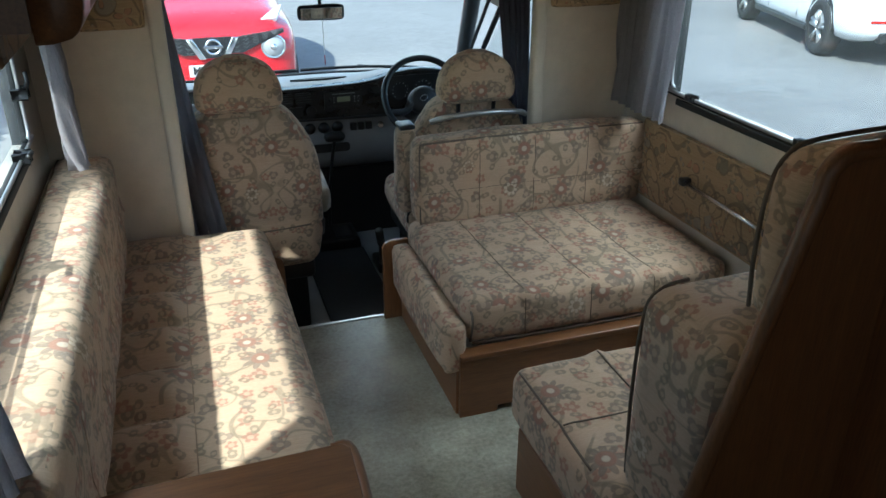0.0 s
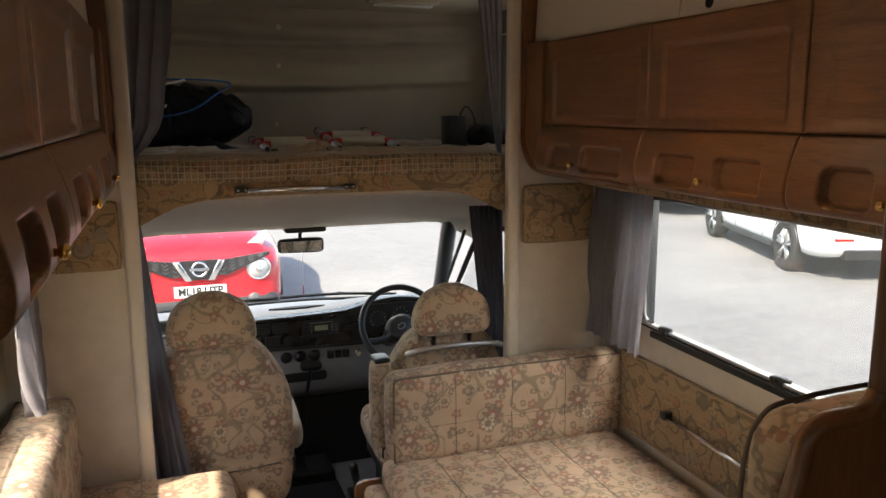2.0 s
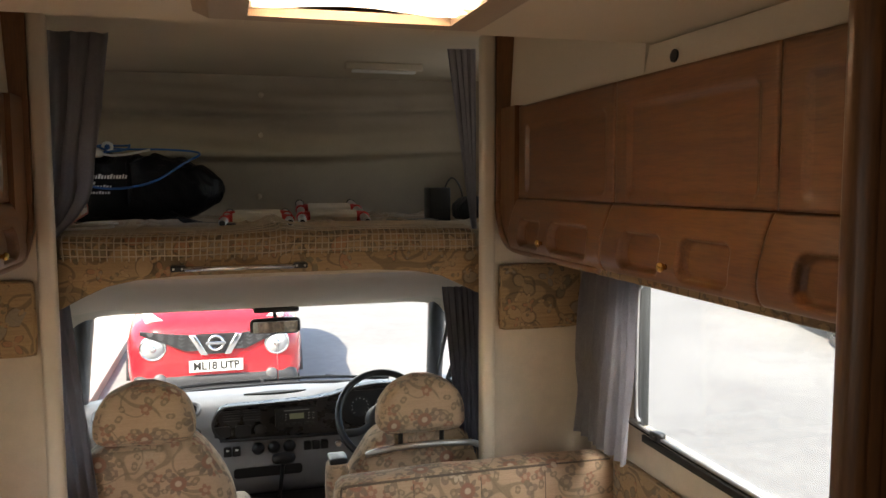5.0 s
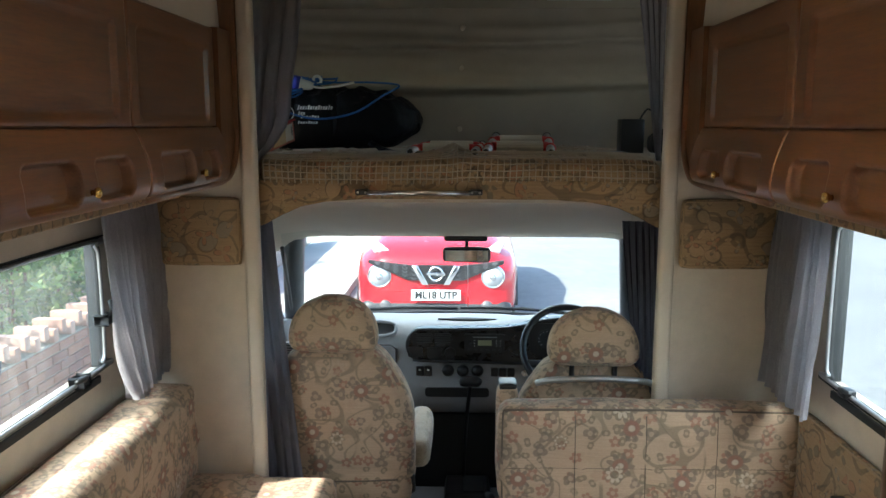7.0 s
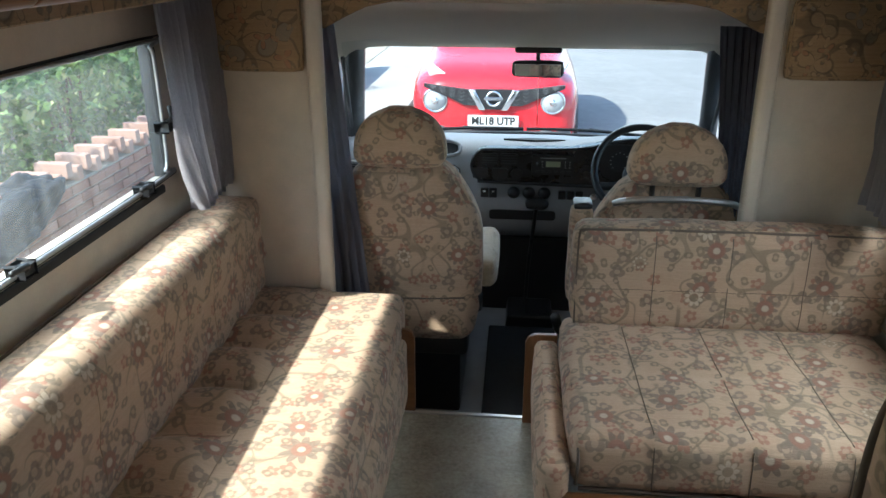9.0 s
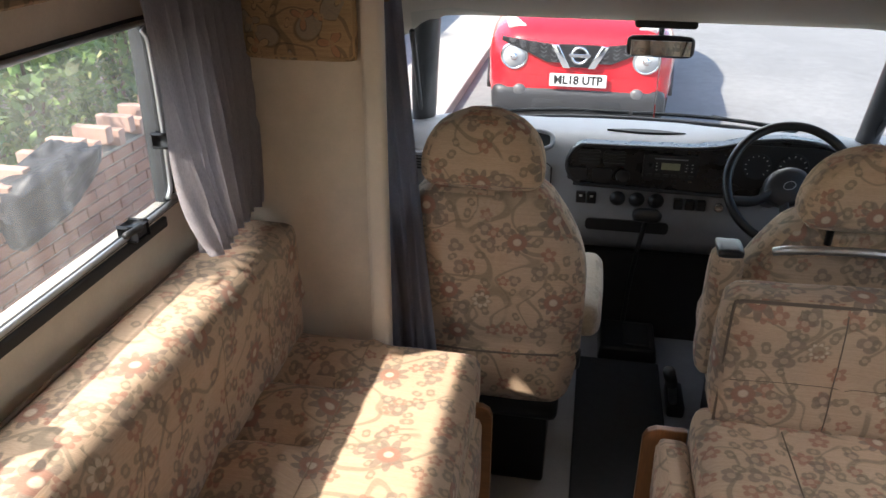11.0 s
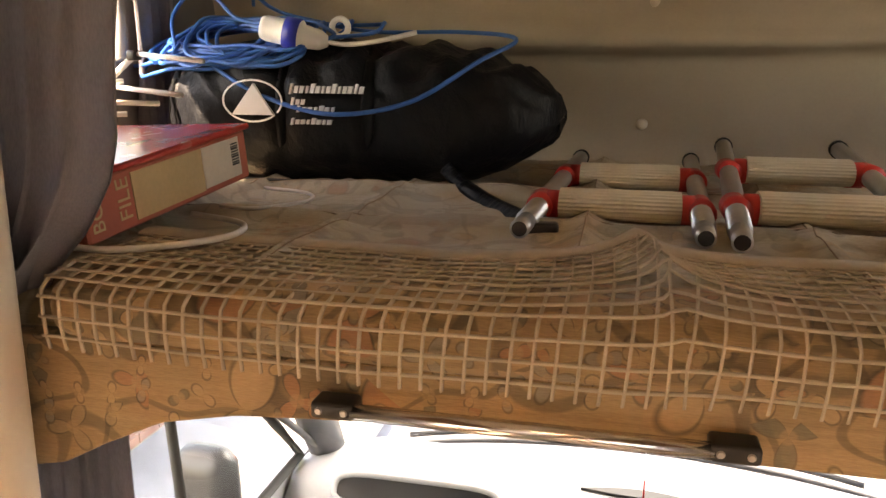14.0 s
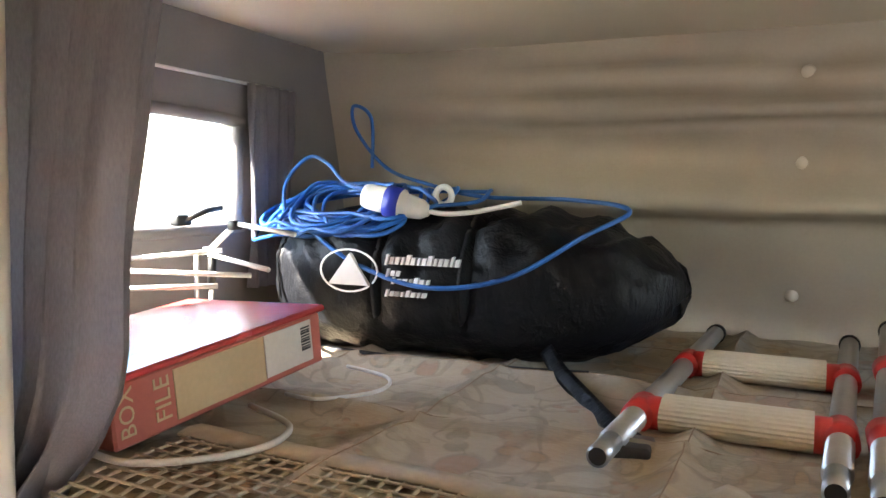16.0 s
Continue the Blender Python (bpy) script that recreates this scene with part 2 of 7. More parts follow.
def wood(name, c1, c2, axis="Y", rough=0.42):
    """Veneer with grain along one axis."""
    n = Nodes(name, rough)
    sc = {"X": (2.0, 26, 26), "Y": (26, 2.0, 26), "Z": (26, 26, 2.0)}[axis]
    v = n.coord("Object", sc)
    g = n.noise(v, 1.6, 6.0, 0.65)
    fine = n.noise(n.coord("Object", tuple(5 * k for k in sc)), 2.0, 2.0)
    col = n.ramp(g, (0.3, c2), (0.5, tuple((a + b) / 2 for a, b in zip(c1, c2))), (0.7, c1))
    col = n.mix(0.3, col, n.ramp(fine, (0.35, tuple(k * 0.55 for k in c2)), (0.6, c1)))
    n.colour(n.mix(0.5, col, n.ramp(n.noise(n.coord(), 2.0), (0.3, (0.8, 0.78, 0.75)), (0.7, (1, 1, 1))), "MULTIPLY"))
    n.rough(n.math("ADD", n.math("MULTIPLY", fine, 0.25), rough - 0.1))
    n.bump(fine, 0.2, 0.002)
    n.bsdf.inputs["Coat Weight"].default_value = 0.25
    n.bsdf.inputs["Coat Roughness"].default_value = 0.3
    return n.mat


BLOOMS = ((0.29, 0.1, 0.08), (0.2, 0.16, 0.14), (0.27, 0.18, 0.14), (0.17, 0.16, 0.13), (0.53, 0.46, 0.35), (0.25, 0.22, 0.16))
M_FLORAL = tapestry("floral_upholstery", (0.56, 0.405, 0.285), (0.46, 0.33, 0.225), (0.21, 0.165, 0.13), (0.33, 0.15, 0.105), (0.64, 0.52, 0.4), (0.22, 0.18, 0.125), 0.95)
M_LEAF = floral("leaf_pattern_cloth", (0.44, 0.3, 0.165), (0.35, 0.235, 0.125), ((0.19, 0.16, 0.105), (0.4, 0.2, 0.11), (0.29, 0.25, 0.19), (0.47, 0.32, 0.18), (0.36, 0.26, 0.15)), 8.0, (0.075, 0.06, 0.04), 0.85, 1.0, (2.0, 3.0, 2.0), 0.5, 0.12)
M_MATTRESS = floral("mattress_ticking", (0.47, 0.4, 0.29), (0.42, 0.35, 0.25), ((0.36, 0.22, 0.14), (0.27, 0.25, 0.18), (0.41, 0.34, 0.24), (0.4, 0.29, 0.17), (0.33, 0.29, 0.21)), 5.0, (0.24, 0.2, 0.14), 0.75, 1.0, (3.0, 2.0, 3.0), 0.4, 0.2)
M_SIDE = floral("plain_arm_cloth", (0.62, 0.54, 0.42), (0.54, 0.46, 0.35), BLOOMS, 9.0, (0.4, 0.36, 0.3), 0.25)
M_PIPING = plain("piping", (0.13, 0.1, 0.075), 0.9)
M_STITCH = plain("brown_stitching", (0.27, 0.195, 0.13), 0.9)
M_WOOD_Y = wood("oak_veneer_lengthwise", (0.215, 0.092, 0.034), (0.13, 0.051, 0.0175), "Y")
M_WOOD_Z = wood("oak_veneer_upright", (0.215, 0.092, 0.034), (0.13, 0.051, 0.0175), "Z")
M_WOOD_X = wood("oak_veneer_crosswise", (0.215, 0.092, 0.034), (0.13, 0.051, 0.0175), "X")
M_CREAM = plain("cream_wallboard", (0.58, 0.5, 0.4), 0.75, 0, 0.07, 16.0, 0.15)
M_CREAM_TRIM = plain("cream_plastic_trim", (0.6, 0.52, 0.42), 0.5, 0, 0.05)
# hatch surround plastic with its shade put into a darker base colour
M_HATCH_SHADED = plain("shaded_hatch_plastic", (0.4, 0.3, 0.21), 0.5, 0, 0.05)
M_CEIL = plain("cream_ceiling_board", (0.62, 0.54, 0.43), 0.8, 0, 0.05, 3.0, 0.1)
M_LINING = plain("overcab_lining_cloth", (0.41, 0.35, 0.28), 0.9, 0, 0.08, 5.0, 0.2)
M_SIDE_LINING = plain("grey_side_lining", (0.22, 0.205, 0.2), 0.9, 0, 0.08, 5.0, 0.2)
M_HEADER = plain("white_header_plastic", (0.64, 0.57, 0.48), 0.5, 0, 0.04)
M_DASH = plain("grey_dash_plastic", (0.235, 0.24, 0.25), 0.55, 0, 0.06, 20, 0.12, 400)
M_DASH_DARK = plain("dark_dash_plastic", (0.022, 0.022, 0.024), 0.45, 0, 0.15, 20, 0.1, 400)
M_BLACK = plain("black_plastic", (0.012, 0.012, 0.013), 0.4)
M_COWL = plain("glossy_black_plastic", (0.01, 0.01, 0.011), 0.28, 0, 0.1, 20)
M_RUBBER = plain("black_rubber", (0.014, 0.014, 0.014), 0.75)
M_MAT = plain("black_floor_mat", (0.022, 0.023, 0.026), 0.85, 0, 0.3, 40, 0.4, 300)
M_CABFLOOR = plain("grey_cab_floor", (0.27, 0.275, 0.285), 0.7, 0, 0.12)
M_CHROME = plain("chrome", (0.75, 0.75, 0.76), 0.18, 1.0, 0.05, 9, 0.0)
M_STEEL = plain("dull_aluminium", (0.5, 0.5, 0.5), 0.38, 0.9, 0.1, 14)
M_BRASS = plain("brass", (0.72, 0.48, 0.16), 0.22, 1.0, 0.08, 9, 0.0)
M_WHITE = plain("white_plastic", (0.75, 0.75, 0.73), 0.4, 0, 0.05)
M_RED = plain("red_plastic", (0.55, 0.035, 0.03), 0.4)
M_BLUE = plain("blue_cable_sheath", (0.015, 0.115, 0.4), 0.42, 0, 0.1)
M_BLUEBAND = plain("blue_band", (0.02, 0.04, 0.4), 0.45)
M_NET = plain("cream_webbing", (0.43, 0.36, 0.27), 0.9, 0, 0.1, 60, 0.3)
M_RUNG = plain("beige_rung_plastic", (0.58, 0.52, 0.4), 0.5)
def nylon():
    """Thin black nylon, creased and faintly shiny."""
    n = Nodes("black_nylon", 0.48)
    crease = n.noise(n.coord("Object", (7, 16, 5)), 1.0, 5.0, 0.6)
    fine = n.noise(n.coord(), 260.0, 2.0)
    n.colour(n.ramp(crease, (0.3, (0.004, 0.0045, 0.006)), (0.7, (0.008, 0.009, 0.012))))
    n.bump(n.math("ADD", n.math("MULTIPLY", crease, 1.0), n.math("MULTIPLY", fine, 0.04)), 0.55, 0.03)
    n.bsdf.inputs["Specular IOR Level"].default_value = 0.2
    return n.mat


M_BAG = nylon()
M_INK = plain("white_print", (0.75, 0.75, 0.75), 0.6, 0, 0.03)
M_BOXRED = plain("red_card", (0.5, 0.06, 0.055), 0.24, 0, 0.1, 12)
M_BOXPINK = plain("faded_red_paper", (0.46, 0.12, 0.08), 0.6, 0, 0.12, 12)
M_LABEL = plain("yellowed_label", (0.55, 0.4, 0.22), 0.7)
M_PAPER = plain("white_paper", (0.66, 0.6, 0.52), 0.75)
M_SACK = plain("dark_grey_plastic_sack", (0.022, 0.024, 0.03), 0.4, 0, 0.2, 8)
M_CABLE = plain("white_cable_sheath", (0.62, 0.6, 0.56), 0.5)
M_LCD = plain("pale_green_display", (0.3, 0.32, 0.2), 0.3)


def lino():
    n = Nodes("speckled_vinyl_floor", 0.42)
    v = n.coord()
    big, fleck = n.noise(v, 7.0, 5.0, 0.7), n.noise(v, 70.0, 4.0, 0.7)
    col = n.ramp(n.math("ADD", n.math("MULTIPLY", big, 0.5), n.math("MULTIPLY", fleck, 0.5)), (0.35, (0.17, 0.16, 0.125)), (0.5, (0.3, 0.285, 0.23)), (0.66, (0.44, 0.42, 0.35)))
    n.colour(col).bump(fleck, 0.08, 0.002)
    n.rough(n.math("ADD", n.math("MULTIPLY", big, 0.35), 0.25))
    return n.mat


def glass(name, tint=(1, 1, 1), gloss=0.05, dust=0.0):
    n = Nodes(name)
    n.tree.nodes.remove(n.bsdf)
    clear, shine, mixed = n.add("BsdfTransparent"), n.add("BsdfGlossy", Roughness=0.03), n.add("MixShader")
    clear.inputs["Color"].default_value = (*tint, 1)
    mixed.inputs[0].default_value = gloss
    n.link(clear.outputs[0], mixed.inputs[1])
    n.link(shine.outputs[0], mixed.inputs[2])
    out = mixed.outputs[0]
    if dust:
        # streaky film of dust that catches daylight
        film, coat = n.add("BsdfTranslucent"), n.add("MixShader")
        film.inputs["Color"].default_value = (0.8, 0.8, 0.78, 1)
        n.link(n.math("MULTIPLY", n.ramp(n.noise(n.coord("Object", (1, 14, 1.2)), 2.0, 4.0), (0.3, (0.5, 0.5, 0.5)), (0.75, (1.6, 1.6, 1.6))), dust), coat.inputs[0])
        n.link(out, coat.inputs[1])
        n.link(film.outputs[0], coat.inputs[2])
        out = coat.outputs[0]
    n.link(out, n.tree.nodes["Material Output"].inputs["Surface"])
    return n.mat


def translucent(name, c):
    n = Nodes(name, 0.6)
    tr, mixed = n.add("BsdfTranslucent"), n.add("MixShader", Fac=0.7)
    tr.inputs["Color"].default_value = (*c, 1)
    n.colour(c)
    n.link(n.bsdf.outputs[0], mixed.inputs[1])
    n.link(tr.outputs[0], mixed.inputs[2])
    n.link(mixed.outputs[0], n.tree.nodes["Material Output"].inputs["Surface"])
    return n.mat



def cloth(name, c):
    """Thin curtain cloth that lets some daylight through."""
    n = Nodes(name, 0.95)
    v = n.coord()
    weave, blot = n.noise(n.coord("Object", (1, 1, 0.25)), 500.0, 2.0), n.noise(v, 6.0)
    col = n.ramp(n.math("ADD", n.math("MULTIPLY", weave, 0.5), n.math("MULTIPLY", blot, 0.5)), (0.3, tuple(k * 0.82 for k in c)), (0.7, tuple(k * 1.15 for k in c)))
    n.colour(col).bump(weave, 0.3, 0.001)
    tr, mixed = n.add("BsdfTranslucent"), n.add("MixShader", Fac=0.3)
    n.link(col, tr.inputs["Color"])
    n.link(n.bsdf.outputs[0], mixed.inputs[1])
    n.link(tr.outputs[0], mixed.inputs[2])
    n.link(mixed.outputs[0], n.tree.nodes["Material Output"].inputs["Surface"])
    return n.mat


M_BLUECURTAIN = cloth("blue_grey_curtain", (0.36, 0.34, 0.36))
# one cab curtain cloth in two tones: daylit left, shaded right
M_CABCURTAIN_LIT = cloth("slate_curtain_lit", (0.27, 0.27, 0.315))
M_CABCURTAIN_SHADED = cloth("slate_curtain_shaded", (0.13, 0.13, 0.155))
M_LINO = lino()
M_GLASS = glass("clear_glass", (0.9, 0.93, 0.93))
M_ACRYLIC = glass("acrylic_pane", (0.88, 0.9, 0.9))
M_FILMED = glass("filmed_acrylic_pane", (0.88, 0.9, 0.9), 0.05, 0.007)
M_DUSTY = glass("dusty_acrylic_pane", (0.9, 0.92, 0.92), 0.05, 0.026)
M_BLIND = translucent("translucent_blind", (0.8, 0.62, 0.45))
M_MIRROR = plain("mirror_glass", (0.8, 0.82, 0.83), 0.03, 1.0, 0.0, 9, 0.0)


# mesh helpers ----------------------------------------------------------
def finish(bm, name, mat, parent=None, label="", smooth=False, uv=False):
    me = bpy.data.meshes.new(name)
    bm.normal_update()
    if uv:
        lay = bm.loops.layers.uv.new("UVMap")
        for f in bm.faces:
            n = f.normal
            a = max(range(3), key=lambda i: abs(n[i]))
            for lp in f.loops:
                c = lp.vert.co
                lp[lay].uv = ((c.y, c.z), (c.x, c.z), (c.x, c.y))[a]
    if smooth:
        for f in bm.faces:
            f.smooth = True
    bm.to_mesh(me)
    bm.free()
    me.materials.append(mat)
    ob = new(name, me)
    if parent is not None:
        ob.parent = parent
    if label:
        ob["label"] = label
    return ob


def part(name, bm, mat, parent, label="", smooth=False, uv=False):
    return finish(bm, name, mat, parent, label, smooth, uv)


def thing(name, label, category, group="", kind=""):
    return tagged(new(name), label, category, group, kind)


def setting(name, bm, mat, label="", smooth=False, uv=False):
    return tagged(finish(bm, name, mat, None, "", smooth, uv), label, "", "", "structure")


def box(x0, x1, y0, y1, z0, z1, bevel=0.0, seg=2, bm=None):
    fresh = bmesh.new()
    bmesh.ops.create_cube(fresh, size=1)
    for v in fresh.verts:
        v.co = ((x0, x1)[v.co.x > 0], (y0, y1)[v.co.y > 0], (z0, z1)[v.co.z > 0])
    if bevel:
        bmesh.ops.bevel(fresh, geom=fresh.edges[:], offset=bevel, segments=seg, affect="EDGES", profile=0.5)
    return merge(bm, fresh)


def merge(bm, fresh):
    if bm is None:
        return fresh
    me = bpy.data.meshes.new("tmp")
    fresh.to_mesh(me)
    fresh.free()
    bm.from_mesh(me)
    bpy.data.meshes.remove(me)
    return bm


def prism(points, axis, a, b, bevel=0.0, bm=None):
    """A polygon in the plane across an axis, drawn out from a to b."""
    fresh = bmesh.new()

    def at(p, q):
        return {"x": (q, p[0], p[1]), "y": (p[0], q, p[1]), "z": (p[0], p[1], q)}[axis]

    lo, hi = [fresh.verts.new(at(p, a)) for p in points], [fresh.verts.new(at(p, b)) for p in points]
    n = len(points)
    fresh.faces.new(lo)
    fresh.faces.new(hi[::-1])
    for i in range(n):
        fresh.faces.new((lo[i], hi[i], hi[(i + 1) % n], lo[(i + 1) % n]))
    bmesh.ops.recalc_face_normals(fresh, faces=fresh.faces[:])
    if bevel:
        bmesh.ops.bevel(fresh, geom=fresh.edges[:], offset=bevel, segments=2, affect="EDGES", profile=0.5)
    return merge(bm, fresh)


def tube(pts, r, seg=8, closed=False, bm=None, flat=1.0):
    """A round rod swept along points."""
    bm = bm or bmesh.new()
    pts = [Vector(p) for p in pts]
    n = len(pts)
    rings, side = [], None
    for i, p in enumerate(pts):
        a = pts[(i - 1) % n] if closed or i else p
        b = pts[(i + 1) % n] if closed or i < n - 1 else p
        d = (b - a).normalized()
        if side is None:
            side = d.orthogonal().normalized()
        side = (side - d * side.dot(d)).normalized()
        up = d.cross(side)
        rings.append([bm.verts.new(p + r * (math.cos(2 * math.pi * k / seg) * side + flat * math.sin(2 * math.pi * k / seg) * up)) for k in range(seg)])
    last = n if closed else n - 1
    for i in range(last):
        q, w = rings[i], rings[(i + 1) % n]
        for k in range(seg):
            bm.faces.new((q[k], q[(k + 1) % seg], w[(k + 1) % seg], w[k]))
    if not closed:
        bm.faces.new(rings[0][::-1])
        bm.faces.new(rings[-1])
    return bm


def smooth_path(pts, per=8, closed=False):
    """Catmull-Rom points through the given ones."""
    pts = [Vector(p) for p in pts]
    n, out = len(pts), []
    for i in range(n if closed else n - 1):
        g = (lambda k: pts[k % n]) if closed else (lambda k: pts[max(0, min(n - 1, k))])
        p0, p1, p2, p3 = g(i - 1), g(i), g(i + 1), g(i + 2)
        for s in range(per):
            t = s / per
            out.append(0.5 * (2 * p1 + (p2 - p0) * t + (2 * p0 - 5 * p1 + 4 * p2 - p3) * t * t + (3 * p1 - p0 - 3 * p2 + p3) * t ** 3))
    return out if closed else out + [pts[-1]]


def lathe(profile, m, seg=24, bm=None):
    """A profile of (radius, height) turned about z and set by the matrix m."""
    bm = bm or bmesh.new()
    rings = []
    for r, h in profile:
        if r < 1e-5:
            rings.append([bm.verts.new(m @ Vector((0, 0, h)))])
        else:
            rings.append([bm.verts.new(m @ Vector((r * math.cos(2 * math.pi * k / seg), r * math.sin(2 * math.pi * k / seg), h))) for k in range(seg)])
    for a, b in zip(rings, rings[1:]):
        for k in range(seg):
            quad = [a[k % len(a)], a[(k + 1) % seg % len(a)], b[(k + 1) % seg % len(b)], b[k % len(b)]]
            quad = [v for i, v in enumerate(quad) if v not in quad[:i]]
            if len(quad) > 2:
                bm.faces.new(quad)
    bmesh.ops.recalc_face_normals(bm, faces=bm.faces[:])
    return bm


def cushion(size, r, seams=(), crown=0.012, step=0.022, shape=None, wrinkle=0.003, seed=0.0):
    """A stuffed block round the origin. seams: (face axis, axis across, place, depth), on the + face of the first axis."""
    h = [s / 2 for s in size]
    n = [max(4, math.ceil(s / step)) for s in size]

    def spread(i, k):
        u = 2 * i / n[k] - 1
        return h[k] * math.copysign(abs(u) ** 0.85, u)

    bm, made = bmesh.new(), {}

    def vert(i, j, k):
        if (i, j, k) in made:
            return made[i, j, k]
        p = Vector((spread(i, 0), spread(j, 1), spread(k, 2)))
        core = Vector([max(-(hh - r), min(hh - r, c)) for c, hh in zip(p, h)])
        d = p - core
        q = core + d.normalized() * min(r, d.length * 1.0 if d.length < r else r) if d.length > 0 else p
        # crown on the broad faces
        for a in range(3):
            if abs(abs(p[a]) - h[a]) < 1e-6:
                o = [b for b in range(3) if b != a]
                lift = crown * math.prod(1 - (p[b] / h[b]) ** 4 for b in o)
                for face, across, place, depth in seams:
                    if face[0] == "xyz"[a] and (p[a] > 0) == (face[-1] != "-"):
                        dist = abs(p["xyz".index(across)] - place)
                        lift -= depth * math.exp(-((dist / 0.016) ** 2)) + 0.35 * depth * math.exp(-((dist / 0.06) ** 2))
                lift += wrinkle * noise.noise(p * 9 + Vector((seed, 3 * seed, 0)))
                q[a] += math.copysign(lift, p[a])
        if shape:
            q = shape(q)
        made[i, j, k] = bm.verts.new(q)
        return made[i, j, k]

    for a in range(3):
        b, c = (a + 1) % 3, (a + 2) % 3
        for end in (0, n[a]):
            for u in range(n[b]):
                for w in range(n[c]):
                    quad = []
                    for du, dw in ((0, 0), (1, 0), (1, 1), (0, 1)):
                        key = [0, 0, 0]
                        key[a], key[b], key[c] = end, u + du, w + dw
                        quad.append(vert(*key))
                    bm.faces.new(quad if end else quad[::-1])
    return bm


def moved(bm, m):
    bmesh.ops.transform(bm, matrix=m, verts=bm.verts[:])
    return bm


def drape(top_a, top_b, low_a, low_b, folds, depth, out, rows=24, waist=0.0, tight=0.5, seed=0.0):
    """Cloth hung in folds between a top edge and a bottom edge; out: the way in which the folds bulge."""
    bm, cols = bmesh.new(), folds * 10
    top_a, top_b, low_a, low_b, out = (Vector(v) for v in (top_a, top_b, low_a, low_b, out))
    grid = []
    for j in range(rows + 1):
        v = j / rows
        row = []
        for i in range(cols + 1):
            u = i / cols
            p = top_a.lerp(top_b, u).lerp(low_a.lerp(low_b, u), v)
            mid = top_a.lerp(top_b, 0.5).lerp(low_a.lerp(low_b, 0.5), v)
            p = p.lerp(mid, waist * math.sin(math.pi * v))
            ph = 2 * math.pi * folds * (u + 0.02 * math.sin(5 * v + 9 * u + seed))
            amp = depth * (tight + (1 - tight) * v) * (0.7 + 0.5 * noise.noise(Vector((u * 6 + seed, v * 1.5, seed))))
            p = p + out * (amp * math.sin(ph) + 0.3 * amp * math.sin(2.3 * ph + 1 + seed))
            row.append(bm.verts.new(p))
        grid.append(row)
    for j in range(rows):
        for i in range(cols):
            bm.faces.new((grid[j][i], grid[j][i + 1], grid[j + 1][i + 1], grid[j + 1][i]))
    bmesh.ops.solidify(bm, geom=bm.faces[:], thickness=0.0025)
    return bm


def lettering(name, words, size, m, mat, parent, wide=1.0, depth=0.0004):
    cu = bpy.data.curves.new(name, "FONT")
    cu.body, cu.size, cu.align_x, cu.align_y, cu.extrude, cu.resolution_u = words, size, "CENTER", "CENTER", depth, 3
    ob = new(name, cu)
    cu.materials.append(mat)
    ob.parent = parent
    ob.matrix_basis = m @ Matrix.Diagonal((wide, 1, 1, 1))
    return ob


def plate_with_holes(xs, ys, zs, holes, bevel=0.004):
    """One board across x from xs[0] to xs[1], on a grid of cuts, with some cells left open."""
    bm, made = bmesh.new(), {}

    def v(k, i, j):
        if (k, i, j) not in made:
            made[k, i, j] = bm.verts.new((xs[k], ys[i], zs[j]))
        return made[k, i, j]

    def solid(i, j):
        return 0 <= i < len(ys) - 1 and 0 <= j < len(zs) - 1 and (i, j) not in holes

    for i in range(len(ys) - 1):
        for j in range(len(zs) - 1):
            if not solid(i, j):
                continue
            for k in (0, 1):
                bm.faces.new((v(k, i, j), v(k, i + 1, j), v(k, i + 1, j + 1), v(k, i, j + 1)))
            for di, dj, a, b in ((-1, 0, (i, j), (i, j + 1)), (1, 0, (i + 1, j), (i + 1, j + 1)), (0, -1, (i, j), (i + 1, j)), (0, 1, (i, j + 1), (i + 1, j + 1))):
                if not solid(i + di, j + dj):
                    bm.faces.new((v(0, *a), v(0, *b), v(1, *b), v(1, *a)))
    bmesh.ops.recalc_face_normals(bm, faces=bm.faces[:])
    sharp = [e for e in bm.edges if len(e.link_faces) == 2 and e.calc_face_angle() > 0.5]
    bmesh.ops.bevel(bm, geom=sharp, offset=bevel, segments=3, affect="EDGES", profile=0.5)
    return bm


def seam(parent, points, way, mat, r=0.0024, per=14, name="seam", label="dark stitched seam"):
    """A stitched line dropped on to a stuffed surface along the given way."""
    tree = BVHTree.FromPolygons([v.co for v in parent.data.vertices], [list(p.vertices) for p in parent.data.polygons])
    way, pts = Vector(way).normalized(), []
    for a, b in zip(points, points[1:]):
        for i in range(per):
            hit = tree.ray_cast(Vector(a).lerp(Vector(b), i / (per - 1)) - way * 0.2, way)[0]
            if hit is not None:
                pts.append(hit)
    if len(pts) > 2:
        part(name, tube(pts, r, 6), mat, parent, label, True)

# structure -------------------------------------------------------------
W, CEIL, BULK, STEP = 1.08, 2.11, 2.75, 2.585
LOW, LOWEND = 1.935, 1.86  # the ceiling is lower behind this line
GROUND = -0.82
REAR = -1.3
WIN_L = (0.95, 2.51, 0.835, 1.245)
WIN_R = (1.0, 2.45, 0.835, 1.325)


def side_wall(name, x0, x1, hole, y0, y1, z0, z1, mat, label):
    a, b, lo, hi = hole
    bm = box(x0, x1, y0, a, z0, z1)
    box(x0, x1, b, y1, z0, z1, bm=bm)
    box(x0, x1, a, b, z0, lo, bm=bm)
    box(x0, x1, a, b, hi, z1, bm=bm)
    return setting(name, bm, mat, label)


